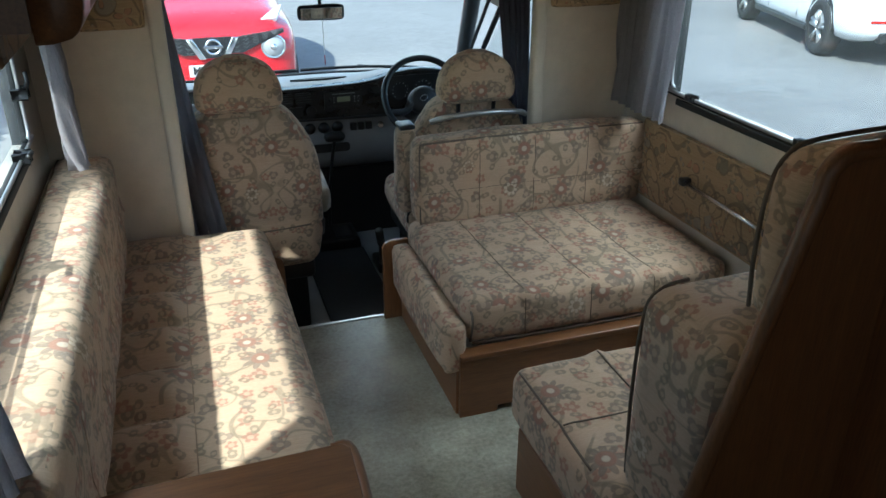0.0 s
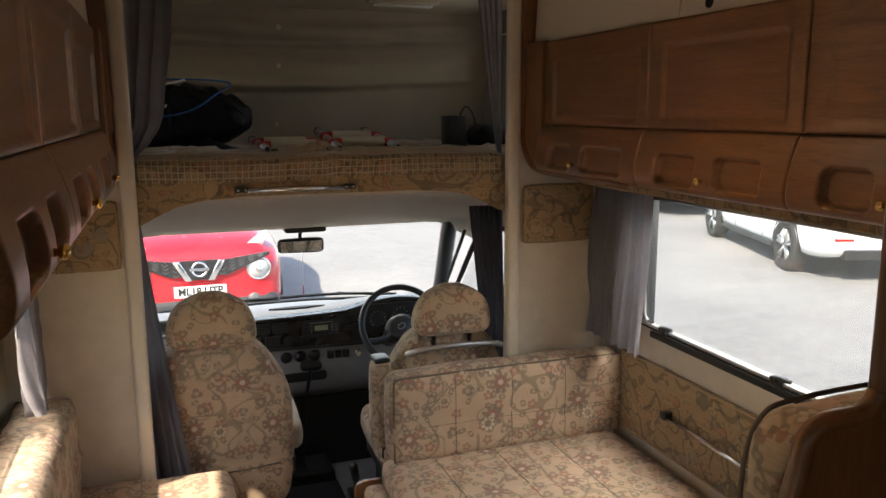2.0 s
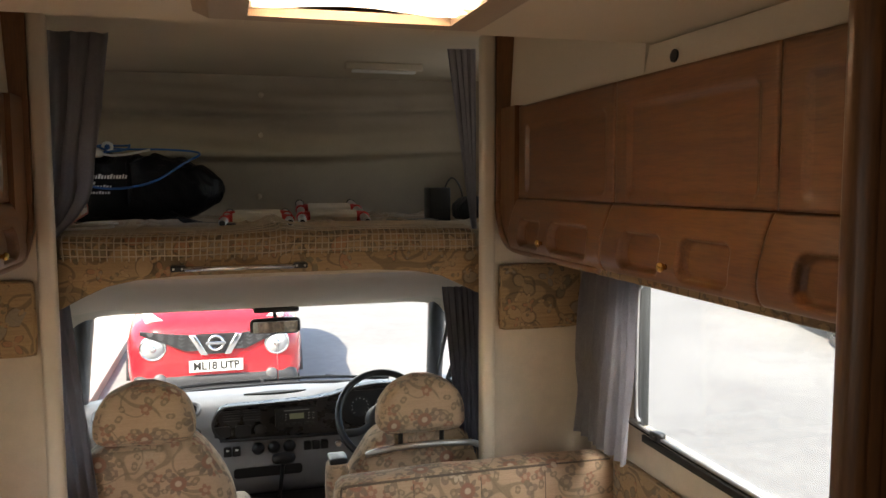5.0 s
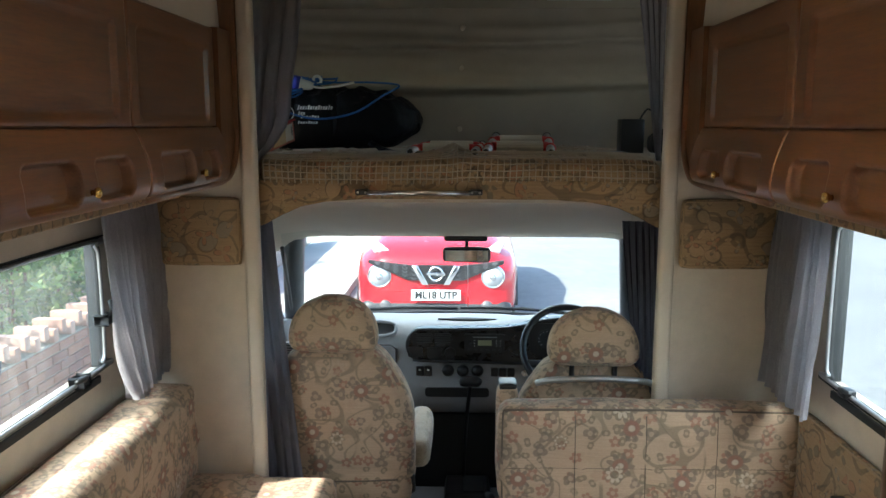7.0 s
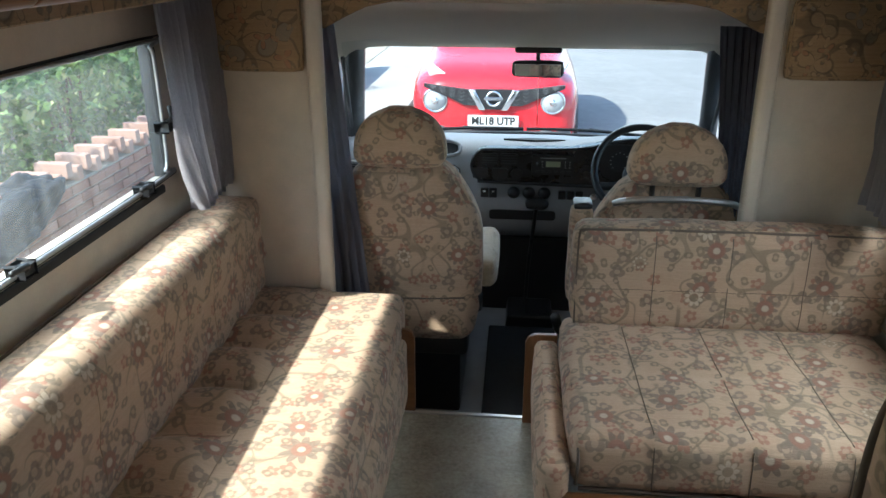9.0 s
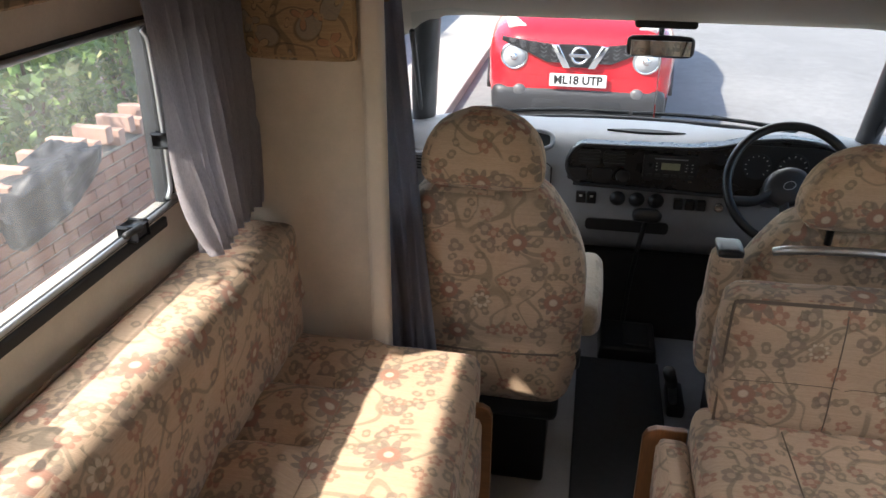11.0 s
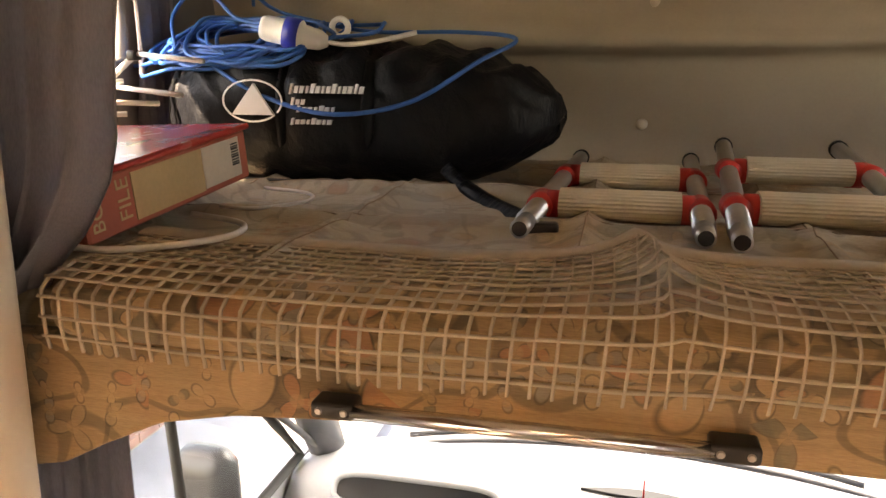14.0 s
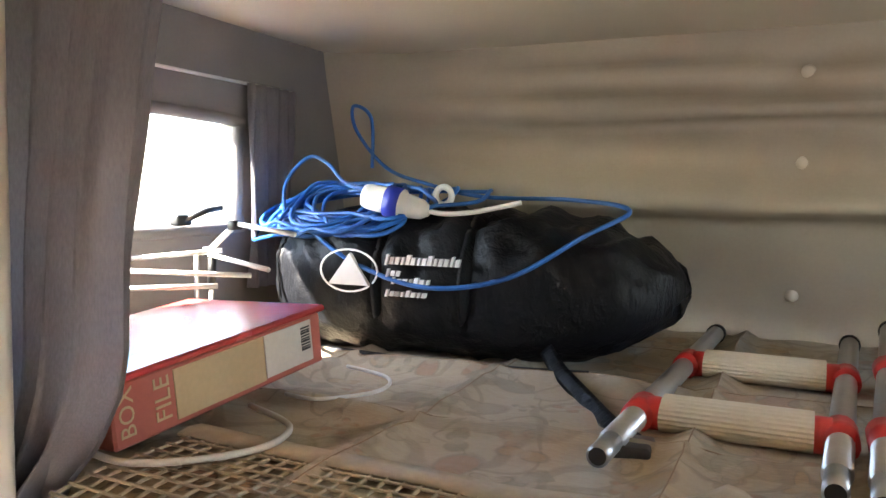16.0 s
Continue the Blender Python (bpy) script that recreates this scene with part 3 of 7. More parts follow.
def window(name, side, hole, mat, catches):
    """A hinged acrylic window in a black rubber surround with black stays."""
    x = side * W
    a, b, lo, hi = hole
    top = thing(name, "acrylic caravan window in a black rubber frame with black catches", "window", "", "structure")
    ring = [(y, z) for y, z in ((a, lo + 0.07), (a + 0.02, lo + 0.02), (a + 0.07, lo), (b - 0.07, lo), (b - 0.02, lo + 0.02), (b, lo + 0.07), (b, hi - 0.07), (b - 0.02, hi - 0.02), (b - 0.07, hi), (a + 0.07, hi), (a + 0.02, hi - 0.02), (a, hi - 0.07))]
    path = smooth_path([(x + side * 0.01, y, z) for y, z in ring], 4, True)
    part("window_frame", tube(path, 0.011, 8, True), M_RUBBER, top, "black rubber surround", True)
    path = smooth_path([(x - side * 0.004, 0.5 * (a + b) + (y - 0.5 * (a + b)) * 0.975, 0.5 * (lo + hi) + (z - 0.5 * (lo + hi)) * 0.95) for y, z in ring], 4, True)
    part("inner_bead", tube(path, 0.006, 6, True), M_STEEL, top, "thin grey inner bead", True)
    for y0, y1, z0, z1 in ((a + 0.001, a + 0.004, lo, hi), (b - 0.004, b - 0.001, lo, hi), (a + 0.004, b - 0.004, hi - 0.004, hi - 0.001)):
        part("liner", box(*sorted((x + side * 0.001, x + side * 0.049)), y0, y1, z0, z1), M_RUBBER, top, "dark reveal liner")
    part("lower_seal", box(*sorted((x - side * 0.008, x + side * 0.006)), a + 0.06, b - 0.06, lo - 0.03, lo - 0.006, 0.004), M_RUBBER, top, "black lower seal", True)
    pane = part("pane", box(x + side * 0.016, x + side * 0.02, a, b, lo, hi), mat, top)
    pane.visible_shadow = False
    for y, z, up in catches:
        bm = box(x - side * 0.022, x + side * 0.012, y - 0.022, y + 0.022, z - 0.014, z + 0.012, 0.005)
        if up:
            tube([(x - side * 0.015, y, z), (x - side * 0.03, y, z + 0.03), (x - side * 0.03, y - 0.01, z + 0.06)], 0.007, 6, bm=bm)
        else:
            tube([(x - side * 0.015, y, z), (x - side * 0.035, y - 0.02, z + 0.018), (x - side * 0.035, y - 0.075, z + 0.022)], 0.007, 6, bm=bm)
        part("catch", bm, M_BLACK, top, "black plastic catch", True)
    return top


setting("floor", box(-W, W, REAR, STEP, -0.06, 0.0), M_LINO, "grey-beige speckled vinyl floor")
setting("trim", box(-W, W, STEP, STEP + 0.018, -0.05, 0.004, 0.003), M_STEEL, "aluminium step edging on the vinyl floor")
side_wall("wall_left", -W - 0.05, -W, WIN_L, REAR, BULK + 0.05, -0.06, CEIL + 0.06, M_CREAM, "cream wallboard side wall")
side_wall("wall_right", W, W + 0.05, WIN_R, REAR, BULK + 0.05, -0.06, CEIL + 0.06, M_CREAM, "cream wallboard side wall")
setting("wall_rear", box(-W, W, REAR - 0.05, REAR, -0.06, CEIL + 0.06), M_CREAM, "cream wallboard rear wall")
for s, side_name in ((-1, "bulkhead_left"), (1, "bulkhead_right")):
    x0, x1 = sorted((s * 0.70, s * W))
    setting(side_name, box(x0, x1, BULK, BULK + 0.04, -0.3, CEIL), M_CREAM, "cream wallboard bulkhead behind the cab")
    x0, x1 = sorted((s * 0.655, s * 0.705))
    setting("pillar_left" if s < 0 else "pillar_right", box(x0, x1, BULK - 0.025, BULK + 0.025, -0.02, CEIL, 0.015, 3), M_CREAM_TRIM, "cream rounded plastic edge trim", True)
    x0, x1 = sorted((s * 0.7065, s * 0.77))
    setting("trim", box(x0, x1, BULK - 0.02, BULK - 0.001, 1.56, CEIL, 0.004), M_WOOD_Z, "oak veneer upright trim on the bulkhead")

# low ceiling with the roof hatch's opening, and the raised roof in front of it
HX, HY0, HY1 = (-0.126, 0.25), 1.405, 1.7
bm = box(-W, HX[0], REAR, LOWEND, LOW, LOW + 0.04, 0.004, 1)
box(HX[1], W, REAR, LOWEND, LOW, LOW + 0.04, 0.004, 1, bm=bm)
box(HX[0] - 0.004, HX[1] + 0.004, REAR, HY0, LOW + 0.001, LOW + 0.039, bm=bm)
box(HX[0] - 0.004, HX[1] + 0.004, HY1, LOWEND - 0.004, LOW + 0.001, LOW + 0.039, bm=bm)
setting("ceiling", bm, M_CEIL, "cream ceiling board round the roof hatch")
bm = prism([(LOWEND - 0.03, LOW + 0.041), (LOWEND - 0.001, LOW + 0.041), (LOWEND + 0.05, CEIL - 0.001), (LOWEND + 0.02, CEIL - 0.001)], "x", -W, W)
setting("ceiling_riser", bm, M_CEIL, "cream riser where the ceiling steps up")
setting("ceiling_front", box(-W, W, LOWEND + 0.015, BULK + 0.06, CEIL, CEIL + 0.04), M_CEIL, "cream raised ceiling ahead of the hatch")
hatch = thing("roof_hatch", "cream plastic roof hatch with a drawn translucent blind", "roof hatch")
bm = bmesh.new()
for inner, outer in (((HX[0], HX[1], HY0, HY1), (HX[0] - 0.095, HX[1] + 0.09, HY0 - 0.1, HY1 + 0.06)),):
    a, b, c, d = inner
    e, g, k, q = outer
    z0, z1 = LOW - 0.016, LOW - 0.001
    pin = [(a, c), (b, c), (b, d), (a, d)]
    pout = [(e, k), (g, k), (g, q), (e, q)]
    lo_in = [bm.verts.new((x, y, z0)) for x, y in pin]
    hi_in = [bm.verts.new((x, y, z1 + 0.03)) for x, y in pin]
    lo_out = [bm.verts.new((0.7 * x + 0.3 * u, 0.7 * y + 0.3 * w, z0)) for (x, y), (u, w) in zip(pout, pin)]
    hi_out = [bm.verts.new((x, y, z1)) for x, y in pout]
    for r1, r2 in ((hi_in, lo_in), (lo_in, lo_out), (lo_out, hi_out)):
        for i in range(4):
            bm.faces.new((r1[i], r1[(i + 1) % 4], r2[(i + 1) % 4], r2[i]))
bmesh.ops.recalc_face_normals(bm, faces=bm.faces[:])
part("surround", bm, M_HATCH_SHADED, hatch, "moulded surround, coloured darker for the shade on it")
bm = bmesh.new()
rows = []
for j in range(13):
    v = j / 12
    rows.append([bm.verts.new((HX[0] + (HX[1] - HX[0]) * i / 12, HY0 + (HY1 - HY0) * v, LOW + 0.004 - 0.012 * math.sin(math.pi * v) + 0.006 * math.cos(math.pi * (i / 6 - 1)) + 0.003 * math.sin(7 * v * 6.28))) for i in range(13)])
for r1, r2 in zip(rows, rows[1:]):
    for i in range(12):
        bm.faces.new((r1[i], r1[i + 1], r2[i + 1], r2[i]))
bmesh.ops.solidify(bm, geom=bm.faces[:], thickness=0.002)
part("blind", bm, M_BLIND, hatch, "pleated translucent blind glowing with daylight", True)
part("handle", box(0.0, 0.12, HY0 + 0.004, HY0 + 0.04, LOW - 0.022, LOW - 0.006, 0.006), M_CREAM_TRIM, hatch, "", True)
bm = box(HX[0] - 0.05, HX[1] + 0.05, HY0 - 0.05, HY1 + 0.05, LOW + 0.1, LOW + 0.106)
dome = part("dome", bm, M_ACRYLIC, hatch, "clear acrylic dome")
dome.visible_shadow = False

# boards above the lockers, jointed to the low ceiling
for s in (-1, 1):
    for y0, y1, top in ((0.85, LOWEND, LOW - 0.001), (LOWEND + 0.0005, BULK - 0.021, CEIL - 0.001)):
        bm = prism([(s * 0.755, 1.864), (s * 0.768, top - 0.003), (s * 0.79, top - 0.003), (s * 0.79, 1.864)], "y", y0, y1)
        setting("locker_fascia_left" if s < 0 else "locker_fascia_right", bm, M_CEIL, "cream board above the lockers")
bm = lathe([(0, 0), (0.014, 0), (0.014, 0.004), (0, 0.004)], pose(0.757, 1.736, 1.889, 0, -86, 0), 16)
tagged(finish(bm, "cable_hole", M_BLACK), "small round black hole cover in the cove", "hole cover")

window("window_1", -1, WIN_L, M_DUSTY, [(2.325, 0.85, False), (2.5, 0.99, True), (1.75, 0.85, False)])
window("window_2", 1, WIN_R, M_FILMED, [(2.299, 0.852, False), (1.748, 0.852, False)])

# overhead lockers ------------------------------------------------------
def moulded(s, x, y0, y1, z0, z1, profile, sinks, depth, back, step=0.0065):
    """A moulded board across x: profile(z) is its swell towards the room, sinks are rounded hollows (y0, y1, z0, z1, radius)."""
    ny, nz = max(6, round((y1 - y0) / step)), max(6, round((z1 - z0) / step))
    bm, grid = bmesh.new(), []
    for j in range(nz + 1):
        z = z0 + (z1 - z0) * j / nz
        row = []
        for i in range(ny + 1):
            y = y0 + (y1 - y0) * i / ny
            out = profile(z)
            for a, b, c, d, r in sinks:
                qy, qz = abs(y - 0.5 * (a + b)) - 0.5 * (b - a) + r, abs(z - 0.5 * (c + d)) - 0.5 * (d - c) + r
                away = math.hypot(max(qy, 0.0), max(qz, 0.0)) + min(max(qy, qz), 0.0) - r
                t = min(1.0, max(0.0, -away / 0.0075))
                out -= depth * t * t * (3 - 2 * t)
            edge_ = min(y - y0, y1 - y, 0.006)
            row.append(bm.verts.new((x - s * (out - 0.35 * (0.006 - edge_)), y, z)))
        grid.append(row)
    for r1, r2 in zip(grid, grid[1:]):
        for i in range(ny):
            bm.faces.new((r1[i], r1[i + 1], r2[i + 1], r2[i]))
    rim = grid[0][:] + [r[-1] for r in grid[1:]] + grid[-1][-2::-1] + [r[0] for r in grid[-2:0:-1]]
    rear = [bm.verts.new((back, v.co.y, v.co.z)) for v in rim]
    for k in range(len(rim)):
        bm.faces.new((rim[k], rim[(k + 1) % len(rim)], rear[(k + 1) % len(rim)], rear[k]))
    bm.faces.new(rear)
    bmesh.ops.recalc_face_normals(bm, faces=bm.faces[:])
    return bm


def swell(z):
    """Lower flap: bellied out and rolled under at its foot."""
    k = (z - 1.403) / 0.166
    return 0.004 + 0.034 * math.sin(math.pi * min(1.0, max(0.0, k)) ** 0.55) ** 0.75


def locker(s, y0, y1, knob_y, group):
    """One locker unit: veneered carcass, door with a sunk field, bellied lower flap with two finger hollows and a brass knob."""
    x = s * 0.735
    top = thing("overhead_locker", "brown oak-veneer overhead locker with closed door and brass knob", "overhead locker", group)
    back = sorted((x + s * 0.014, s * W - s * 0.002))
    part("body", box(back[0], back[1], y0, y1, 1.415, 1.863), M_WOOD_Y, top)
    a, b = y0 + 0.002, y1 - 0.002
    rear = x + s * 0.0135
    part("door", moulded(s, x, a, b, 1.572, 1.86, lambda z: 0.0, [(a + 0.048, b - 0.06, 1.59, 1.802, 0.018)], 0.009, rear, 0.0075), M_WOOD_Y, top, "oak door with a sunk round-cornered field", True)
    hollows = [(a + 0.075, knob_y - 0.032, 1.424, 1.509, 0.026), (knob_y + 0.032, b - 0.085, 1.424, 1.509, 0.026)]
    part("flap", moulded(s, x, a, b, 1.403, 1.569, swell, hollows, 0.026, rear, 0.0042), M_WOOD_Y, top, "bellied oak flap with two finger hollows", True)
    knob = lathe([(0, 0), (0.007, 0), (0.005, 0.008), (0.009, 0.012), (0.011, 0.017), (0.008, 0.022), (0, 0.024)], pose(x - s * 0.034, knob_y, 1.447, 0, -90 * s, 0), 20)
    part("knob", knob, M_BRASS, top, "brass knob", True)
    return top


for s, joints, knobs in ((-1, (0.85, 1.39, 1.99, 2.6), (1.12, 1.696, 2.329)), (1, (0.86, 1.376, 1.957, 2.6), (1.12, 1.658, 2.314))):
    for (a, b), k in zip(zip(joints, joints[1:]), knobs):
        locker(s, a, b, k, "left-hand lockers" if s < 0 else "right-hand lockers")
    # rounded end cheek against the bulkhead
    x = s * 0.722
    prof = [(2.6, 1.41)] + [(2.6 + 0.145 * math.sin(t), 1.555 - 0.145 * math.cos(t)) for t in [i * math.pi / 2 / 8 for i in range(1, 9)]] + [(2.745, 1.865), (2.6, 1.865)]
    xs = sorted((x, s * W - s * 0.002))
    tagged(finish(prism(prof, "x", xs[0], xs[1], 0.0), "locker_end_cheek", M_WOOD_Z), "rounded oak end cheek closing the row of lockers", "end cheek")
    rim = smooth_path([(x - s * 0.004, y, z) for y, z in [(2.0, 1.405), (2.3, 1.405), (2.55, 1.405)] + prof[1:9] + [(2.745, 1.75), (2.745, 1.86)]], 3)
    part("edge_lip", tube(rim, 0.011, 8), M_WOOD_Z, scene.objects["locker_end_cheek" if s < 0 else "locker_end_cheek.001"], "rounded oak lip", True)
    # patterned pelmet under the lockers
    xs = sorted((s * 0.79, s * 0.805))
    tagged(finish(box(xs[0], xs[1], 0.9, 2.42, 1.372, 1.413, 0.003, 1), "pelmet", M_LEAF, uv=True), "leaf-patterned cloth pelmet board below the lockers", "pelmet")

# padded patches on the bulkheads
for s, x0, x1 in ((-1, -0.985, -0.715), (1, 0.722, 1.02)):
    bm = cushion((x1 - x0, 0.022, 0.222), 0.01, (), 0.004, 0.02)
    ob = finish(moved(bm, pose(0.5 * (x0 + x1), BULK - 0.011, 1.229)), "wall_pad", M_LEAF, smooth=True, uv=True)
    loop = [(x0 + 0.012, 1.125), (x1 - 0.012, 1.125), (x1 - 0.004, 1.133), (x1 - 0.004, 1.325), (x1 - 0.012, 1.333), (x0 + 0.012, 1.333), (x0 + 0.004, 1.325), (x0 + 0.004, 1.133)]
    part("edging", tube([(x, BULK - 0.019, z) for x, z in loop], 0.0035, 6, True), M_LEAF, ob, "rolled cloth edge", True)
    tagged(ob, "padded leaf-patterned cloth square fixed to the bulkhead", "wall pad", "bulkhead pads")

# window curtains
def curtain(name, bm, mat, label, group=""):
    top = thing(name, label, "curtain", group)
    part("cloth", bm, mat, top, "", True)
    return top


curtain("window_curtain", drape((-0.97, 2.3, 1.4), (-0.99, 2.735, 1.4), (-0.945, 2.38, 0.775), (-0.985, 2.71, 0.765), 9, 0.028, (1, 0.2, 0), seed=1.0, waist=-0.2), M_BLUECURTAIN, "blue-grey curtain gathered beside the window", "window curtains")
curtain("window_curtain", drape((-0.99, 1.02, 1.4), (-0.99, 0.88, 1.4), (-0.93, 1.1, 0.64), (-0.97, 0.88, 0.62), 5, 0.026, (1, 0, 0), seed=2.0), M_BLUECURTAIN, "blue-grey curtain hanging by the sofa back", "window curtains")
curtain("window_curtain", drape((0.99, 2.28, 1.4), (1.03, 2.72, 1.4), (0.975, 2.3, 0.765), (1.0, 2.72, 0.755), 8, 0.026, (-1, 0.1, 0), seed=3.0), M_BLUECURTAIN, "blue-grey curtain gathered beside the window", "window curtains")
for s in (-1, 1):
    rail = tagged(finish(tube([(s * 1.0, 0.95, 1.4), (s * 1.02, 2.7, 1.4)], 0.006, 6), "curtain_rail", M_WHITE, smooth=True), "thin white curtain rail under the lockers", "curtain rail")

# left sofa --------------------------------------------------------------
SEAT = 0.385
sofa = thing("side_sofa", "long beige floral side sofa with loose cushions on an oak base", "sofa")
def placed_cushion(name, parent, x0, x1, y0, y1, z0, z1, r, seams=(), mat=None, crown=0.012, label="", seed=0.0, shape=None, step=0.022):
    bm = cushion((x1 - x0, y1 - y0, z1 - z0), r, seams, crown, step, shape, seed=seed)
    ob = part(name, moved(bm, pose(0.5 * (x0 + x1), 0.5 * (y0 + y1), 0.5 * (z0 + z1))), mat or M_FLORAL, parent, label, True, True)
    return ob


LY0, LY1 = 1.02, 2.735
mid = 0.5 * (LY0 + LY1)


def channelled(size, r, seam_x, lines):
    """Seat with cross channels on its inner part and one long seam."""
    bm = cushion(size, r, [("z", "x", seam_x, 0.012), ("z", "x", -size[0] / 2 + 0.03, 0.01)], 0.012, 0.02)
    for v in bm.verts:
        if v.co.z > size[2] / 2 - 0.02 and v.co.x < seam_x:
            fade = min(1.0, (seam_x - v.co.x) / 0.05)
            for y in lines:
                v.co.z -= 0.03 * fade * math.exp(-(((v.co.y - y) / 0.03) ** 2))
            v.co.z += 0.026 * fade * abs(math.sin(math.pi * (v.co.y - lines[0]) / (lines[1] - lines[0])))
    return bm


bm = channelled((0.54, LY1 - LY0, 0.15), 0.035, -0.02, [y - mid for y in (1.2, 1.42, 1.64, 1.86, 2.08, 2.3, 2.52)])
seatpad = part("seat_cushion", moved(bm, pose(-0.68, mid, SEAT - 0.075)), M_FLORAL, sofa, "", True, True)
part("piping", tube(smooth_path([(-0.415, LY0 + 0.02, SEAT - 0.03), (-0.408, mid, SEAT - 0.025), (-0.415, LY1 - 0.02, SEAT - 0.03)], 8), 0.004, 6), M_PIPING, seatpad, "thin dark piping", True)
back = placed_cushion("back_cushion", sofa, -1.07, -0.885, LY0, LY1, 0.375, 0.715, 0.035, [("x", "z", -0.02, 0.012)] + [("x", "y", y - mid, 0.006) for y in (1.4, 1.8, 2.2)], seed=4.0)
part("piping", tube(smooth_path([(-1.05, LY0 + 0.02, 0.71), (-1.052, mid, 0.722), (-1.05, LY1 - 0.02, 0.71)], 8), 0.005, 6), M_PIPING, back, "dark piping along the top", True)
part("base", box(-1.07, -0.45, LY0, LY1 - 0.15, 0.0, 0.235, 0.004, 1), M_WOOD_Y, sofa, "oak base box")
part("end_panel", prism([(-0.95, 0.0), (-0.362, 0.0), (-0.362, 0.28), (-0.37, 0.3), (-0.39, 0.31), (-0.95, 0.31)], "y", LY1 - 0.14, LY1 - 0.12, 0.003), M_WOOD_X, sofa, "oak end panel with rounded corner")
front = placed_cushion("front_cushion", sofa, -0.448, -0.385, LY0 + 0.02, LY1 - 0.14, 0.06, 0.285, 0.02, (), seed=6.0)
seam(seatpad, [(-0.7, LY0 + 0.03, SEAT), (-0.7, LY1 - 0.03, SEAT)], (0, 0, -1), M_STITCH, 0.0016, 60)
for y in (1.2, 1.42, 1.64, 1.86, 2.08, 2.3, 2.52):
    seam(seatpad, [(-0.88, y, SEAT), (-0.71, y, SEAT)], (0, 0, -1), M_STITCH, 0.0012, 10)
for y in (1.3, 1.62, 1.94, 2.26, 2.5):
    seam(back, [(-0.88, y - 0.02, 0.42), (-0.88, y, 0.66)], (-1, 0, 0), M_STITCH, 0.0012, 8)
# table flap at the rear end of the sofa
table = thing("folding_table", "brown laminate table leaf with oak edging", "table")
part("tabletop", prism([(-0.95, 0.72), (-0.46, 0.72), (-0.425, 0.74), (-0.405, 1.18), (-0.42, 1.2), (-0.83, 1.19), (-0.95, 1.18)], "z", 0.54, 0.56, 0.003), M_WOOD_X, table, "plain brown laminate top")
part("edging", tube(smooth_path([(-0.435, 0.72, 0.55), (-0.412, 0.95, 0.55), (-0.402, 1.18, 0.55), (-0.44, 1.2, 0.55)], 5), 0.011, 8), M_WOOD_Y, table, "rounded oak edging", True)
part("leg", box(-0.9, -0.5, 0.78, 0.8, 0.0, 0.54, 0.003, 1), M_WOOD_Z, table)

# cross bench behind the driver -------------------------------------------
bench = thing("cross_bench", "beige floral cross bench with buttoned back on an oak box", "bench seat", "dinette benches")
X0, X1, YF, YB = 0.11, 1.05, 1.93, 2.54
midx, midy = 0.5 * (X0 + X1), 0.5 * (YF + YB)
cols = [(0.30 - midx), (0.53 - midx), (0.76 - midx)]
seat = placed_cushion("seat_cushion", bench, X0, X1, YF, YB + 0.08, SEAT - 0.15, SEAT, 0.035, [("z", "x", c, 0.012) for c in cols] + [("z", "y", -0.02, 0.007)] + [("y-", "x", c, 0.008) for c in cols], seed=7.0)
part("piping", tube(smooth_path([(X0 + 0.02, YF + 0.012, SEAT - 0.15), (midx, YF + 0.004, SEAT - 0.15), (X1 - 0.02, YF + 0.012, SEAT - 0.15)], 6), 0.005, 6), M_PIPING, seat, "dark piping", True)
part("piping", tube(smooth_path([(X0 + 0.012, YF + 0.01, SEAT - 0.14), (X0 + 0.012, YF + 0.012, SEAT - 0.03), (X0 + 0.012, midy, SEAT - 0.012), (X0 + 0.012, YB, SEAT - 0.02)], 6), 0.004, 6), M_PIPING, seat, "dark piping", True)
bk = placed_cushion("back_cushion", bench, X0 + 0.03, X1 + 0.02, YB, YB + 0.12, SEAT - 0.01, 0.70, 0.03, [("y-", "x", 0.37 - midx, 0.01), ("y-", "x", 0.59 - midx, 0.01), ("y-", "x", 0.81 - midx, 0.01), ("y-", "z", -0.03, 0.01)], seed=8.0)
part("piping", tube(smooth_path([(X0 + 0.037, YB + 0.012, SEAT), (X0 + 0.036, YB + 0.012, 0.665), (X0 + 0.05, YB + 0.012, 0.69), (X0 + 0.09, YB + 0.012, 0.696), (midx, YB + 0.012, 0.7), (X1, YB + 0.014, 0.694)], 6), 0.004, 6), M_PIPING, bk, "dark piping", True)
for x in (0.30, 0.53, 0.76):
    seam(seat, [(x - 0.01, YB - 0.01, SEAT), (x, YF + 0.02, SEAT)], (0, 0, -1), M_PIPING, 0.0017, 24)
    seam(seat, [(x, YF, SEAT - 0.012), (x + 0.004, YF, SEAT - 0.14)], (0, 1, 0), M_PIPING, 0.0017, 10)
for x in (0.37, 0.59, 0.81):
    seam(bk, [(x, YB, 0.685), (x + 0.004, YB, SEAT + 0.01)], (0, 1, 0), M_PIPING, 0.0016, 16)
seam(bk, [(X0 + 0.05, YB, 0.51), (X1, YB, 0.515)], (0, 1, 0), M_PIPING, 0.001, 50)
part("base_front", prism([(0.072, 0.0), (0.2, 0.0), (0.2, 0.022), (1.06, 0.022), (1.06, 0.225), (0.072, 0.225)], "y", 1.885, 1.905, 0.002), M_WOOD_X, bench, "oak front of the seat box")
part("top_rail", box(0.072, 1.06, 1.878, 1.93, 0.212, 0.232, 0.004), M_WOOD_X, bench)
part("base_side", box(0.066, 0.086, 1.907, YB + 0.02, 0.0, 0.17, 0.003, 1), M_WOOD_Y, bench, "oak aisle side of the seat box")
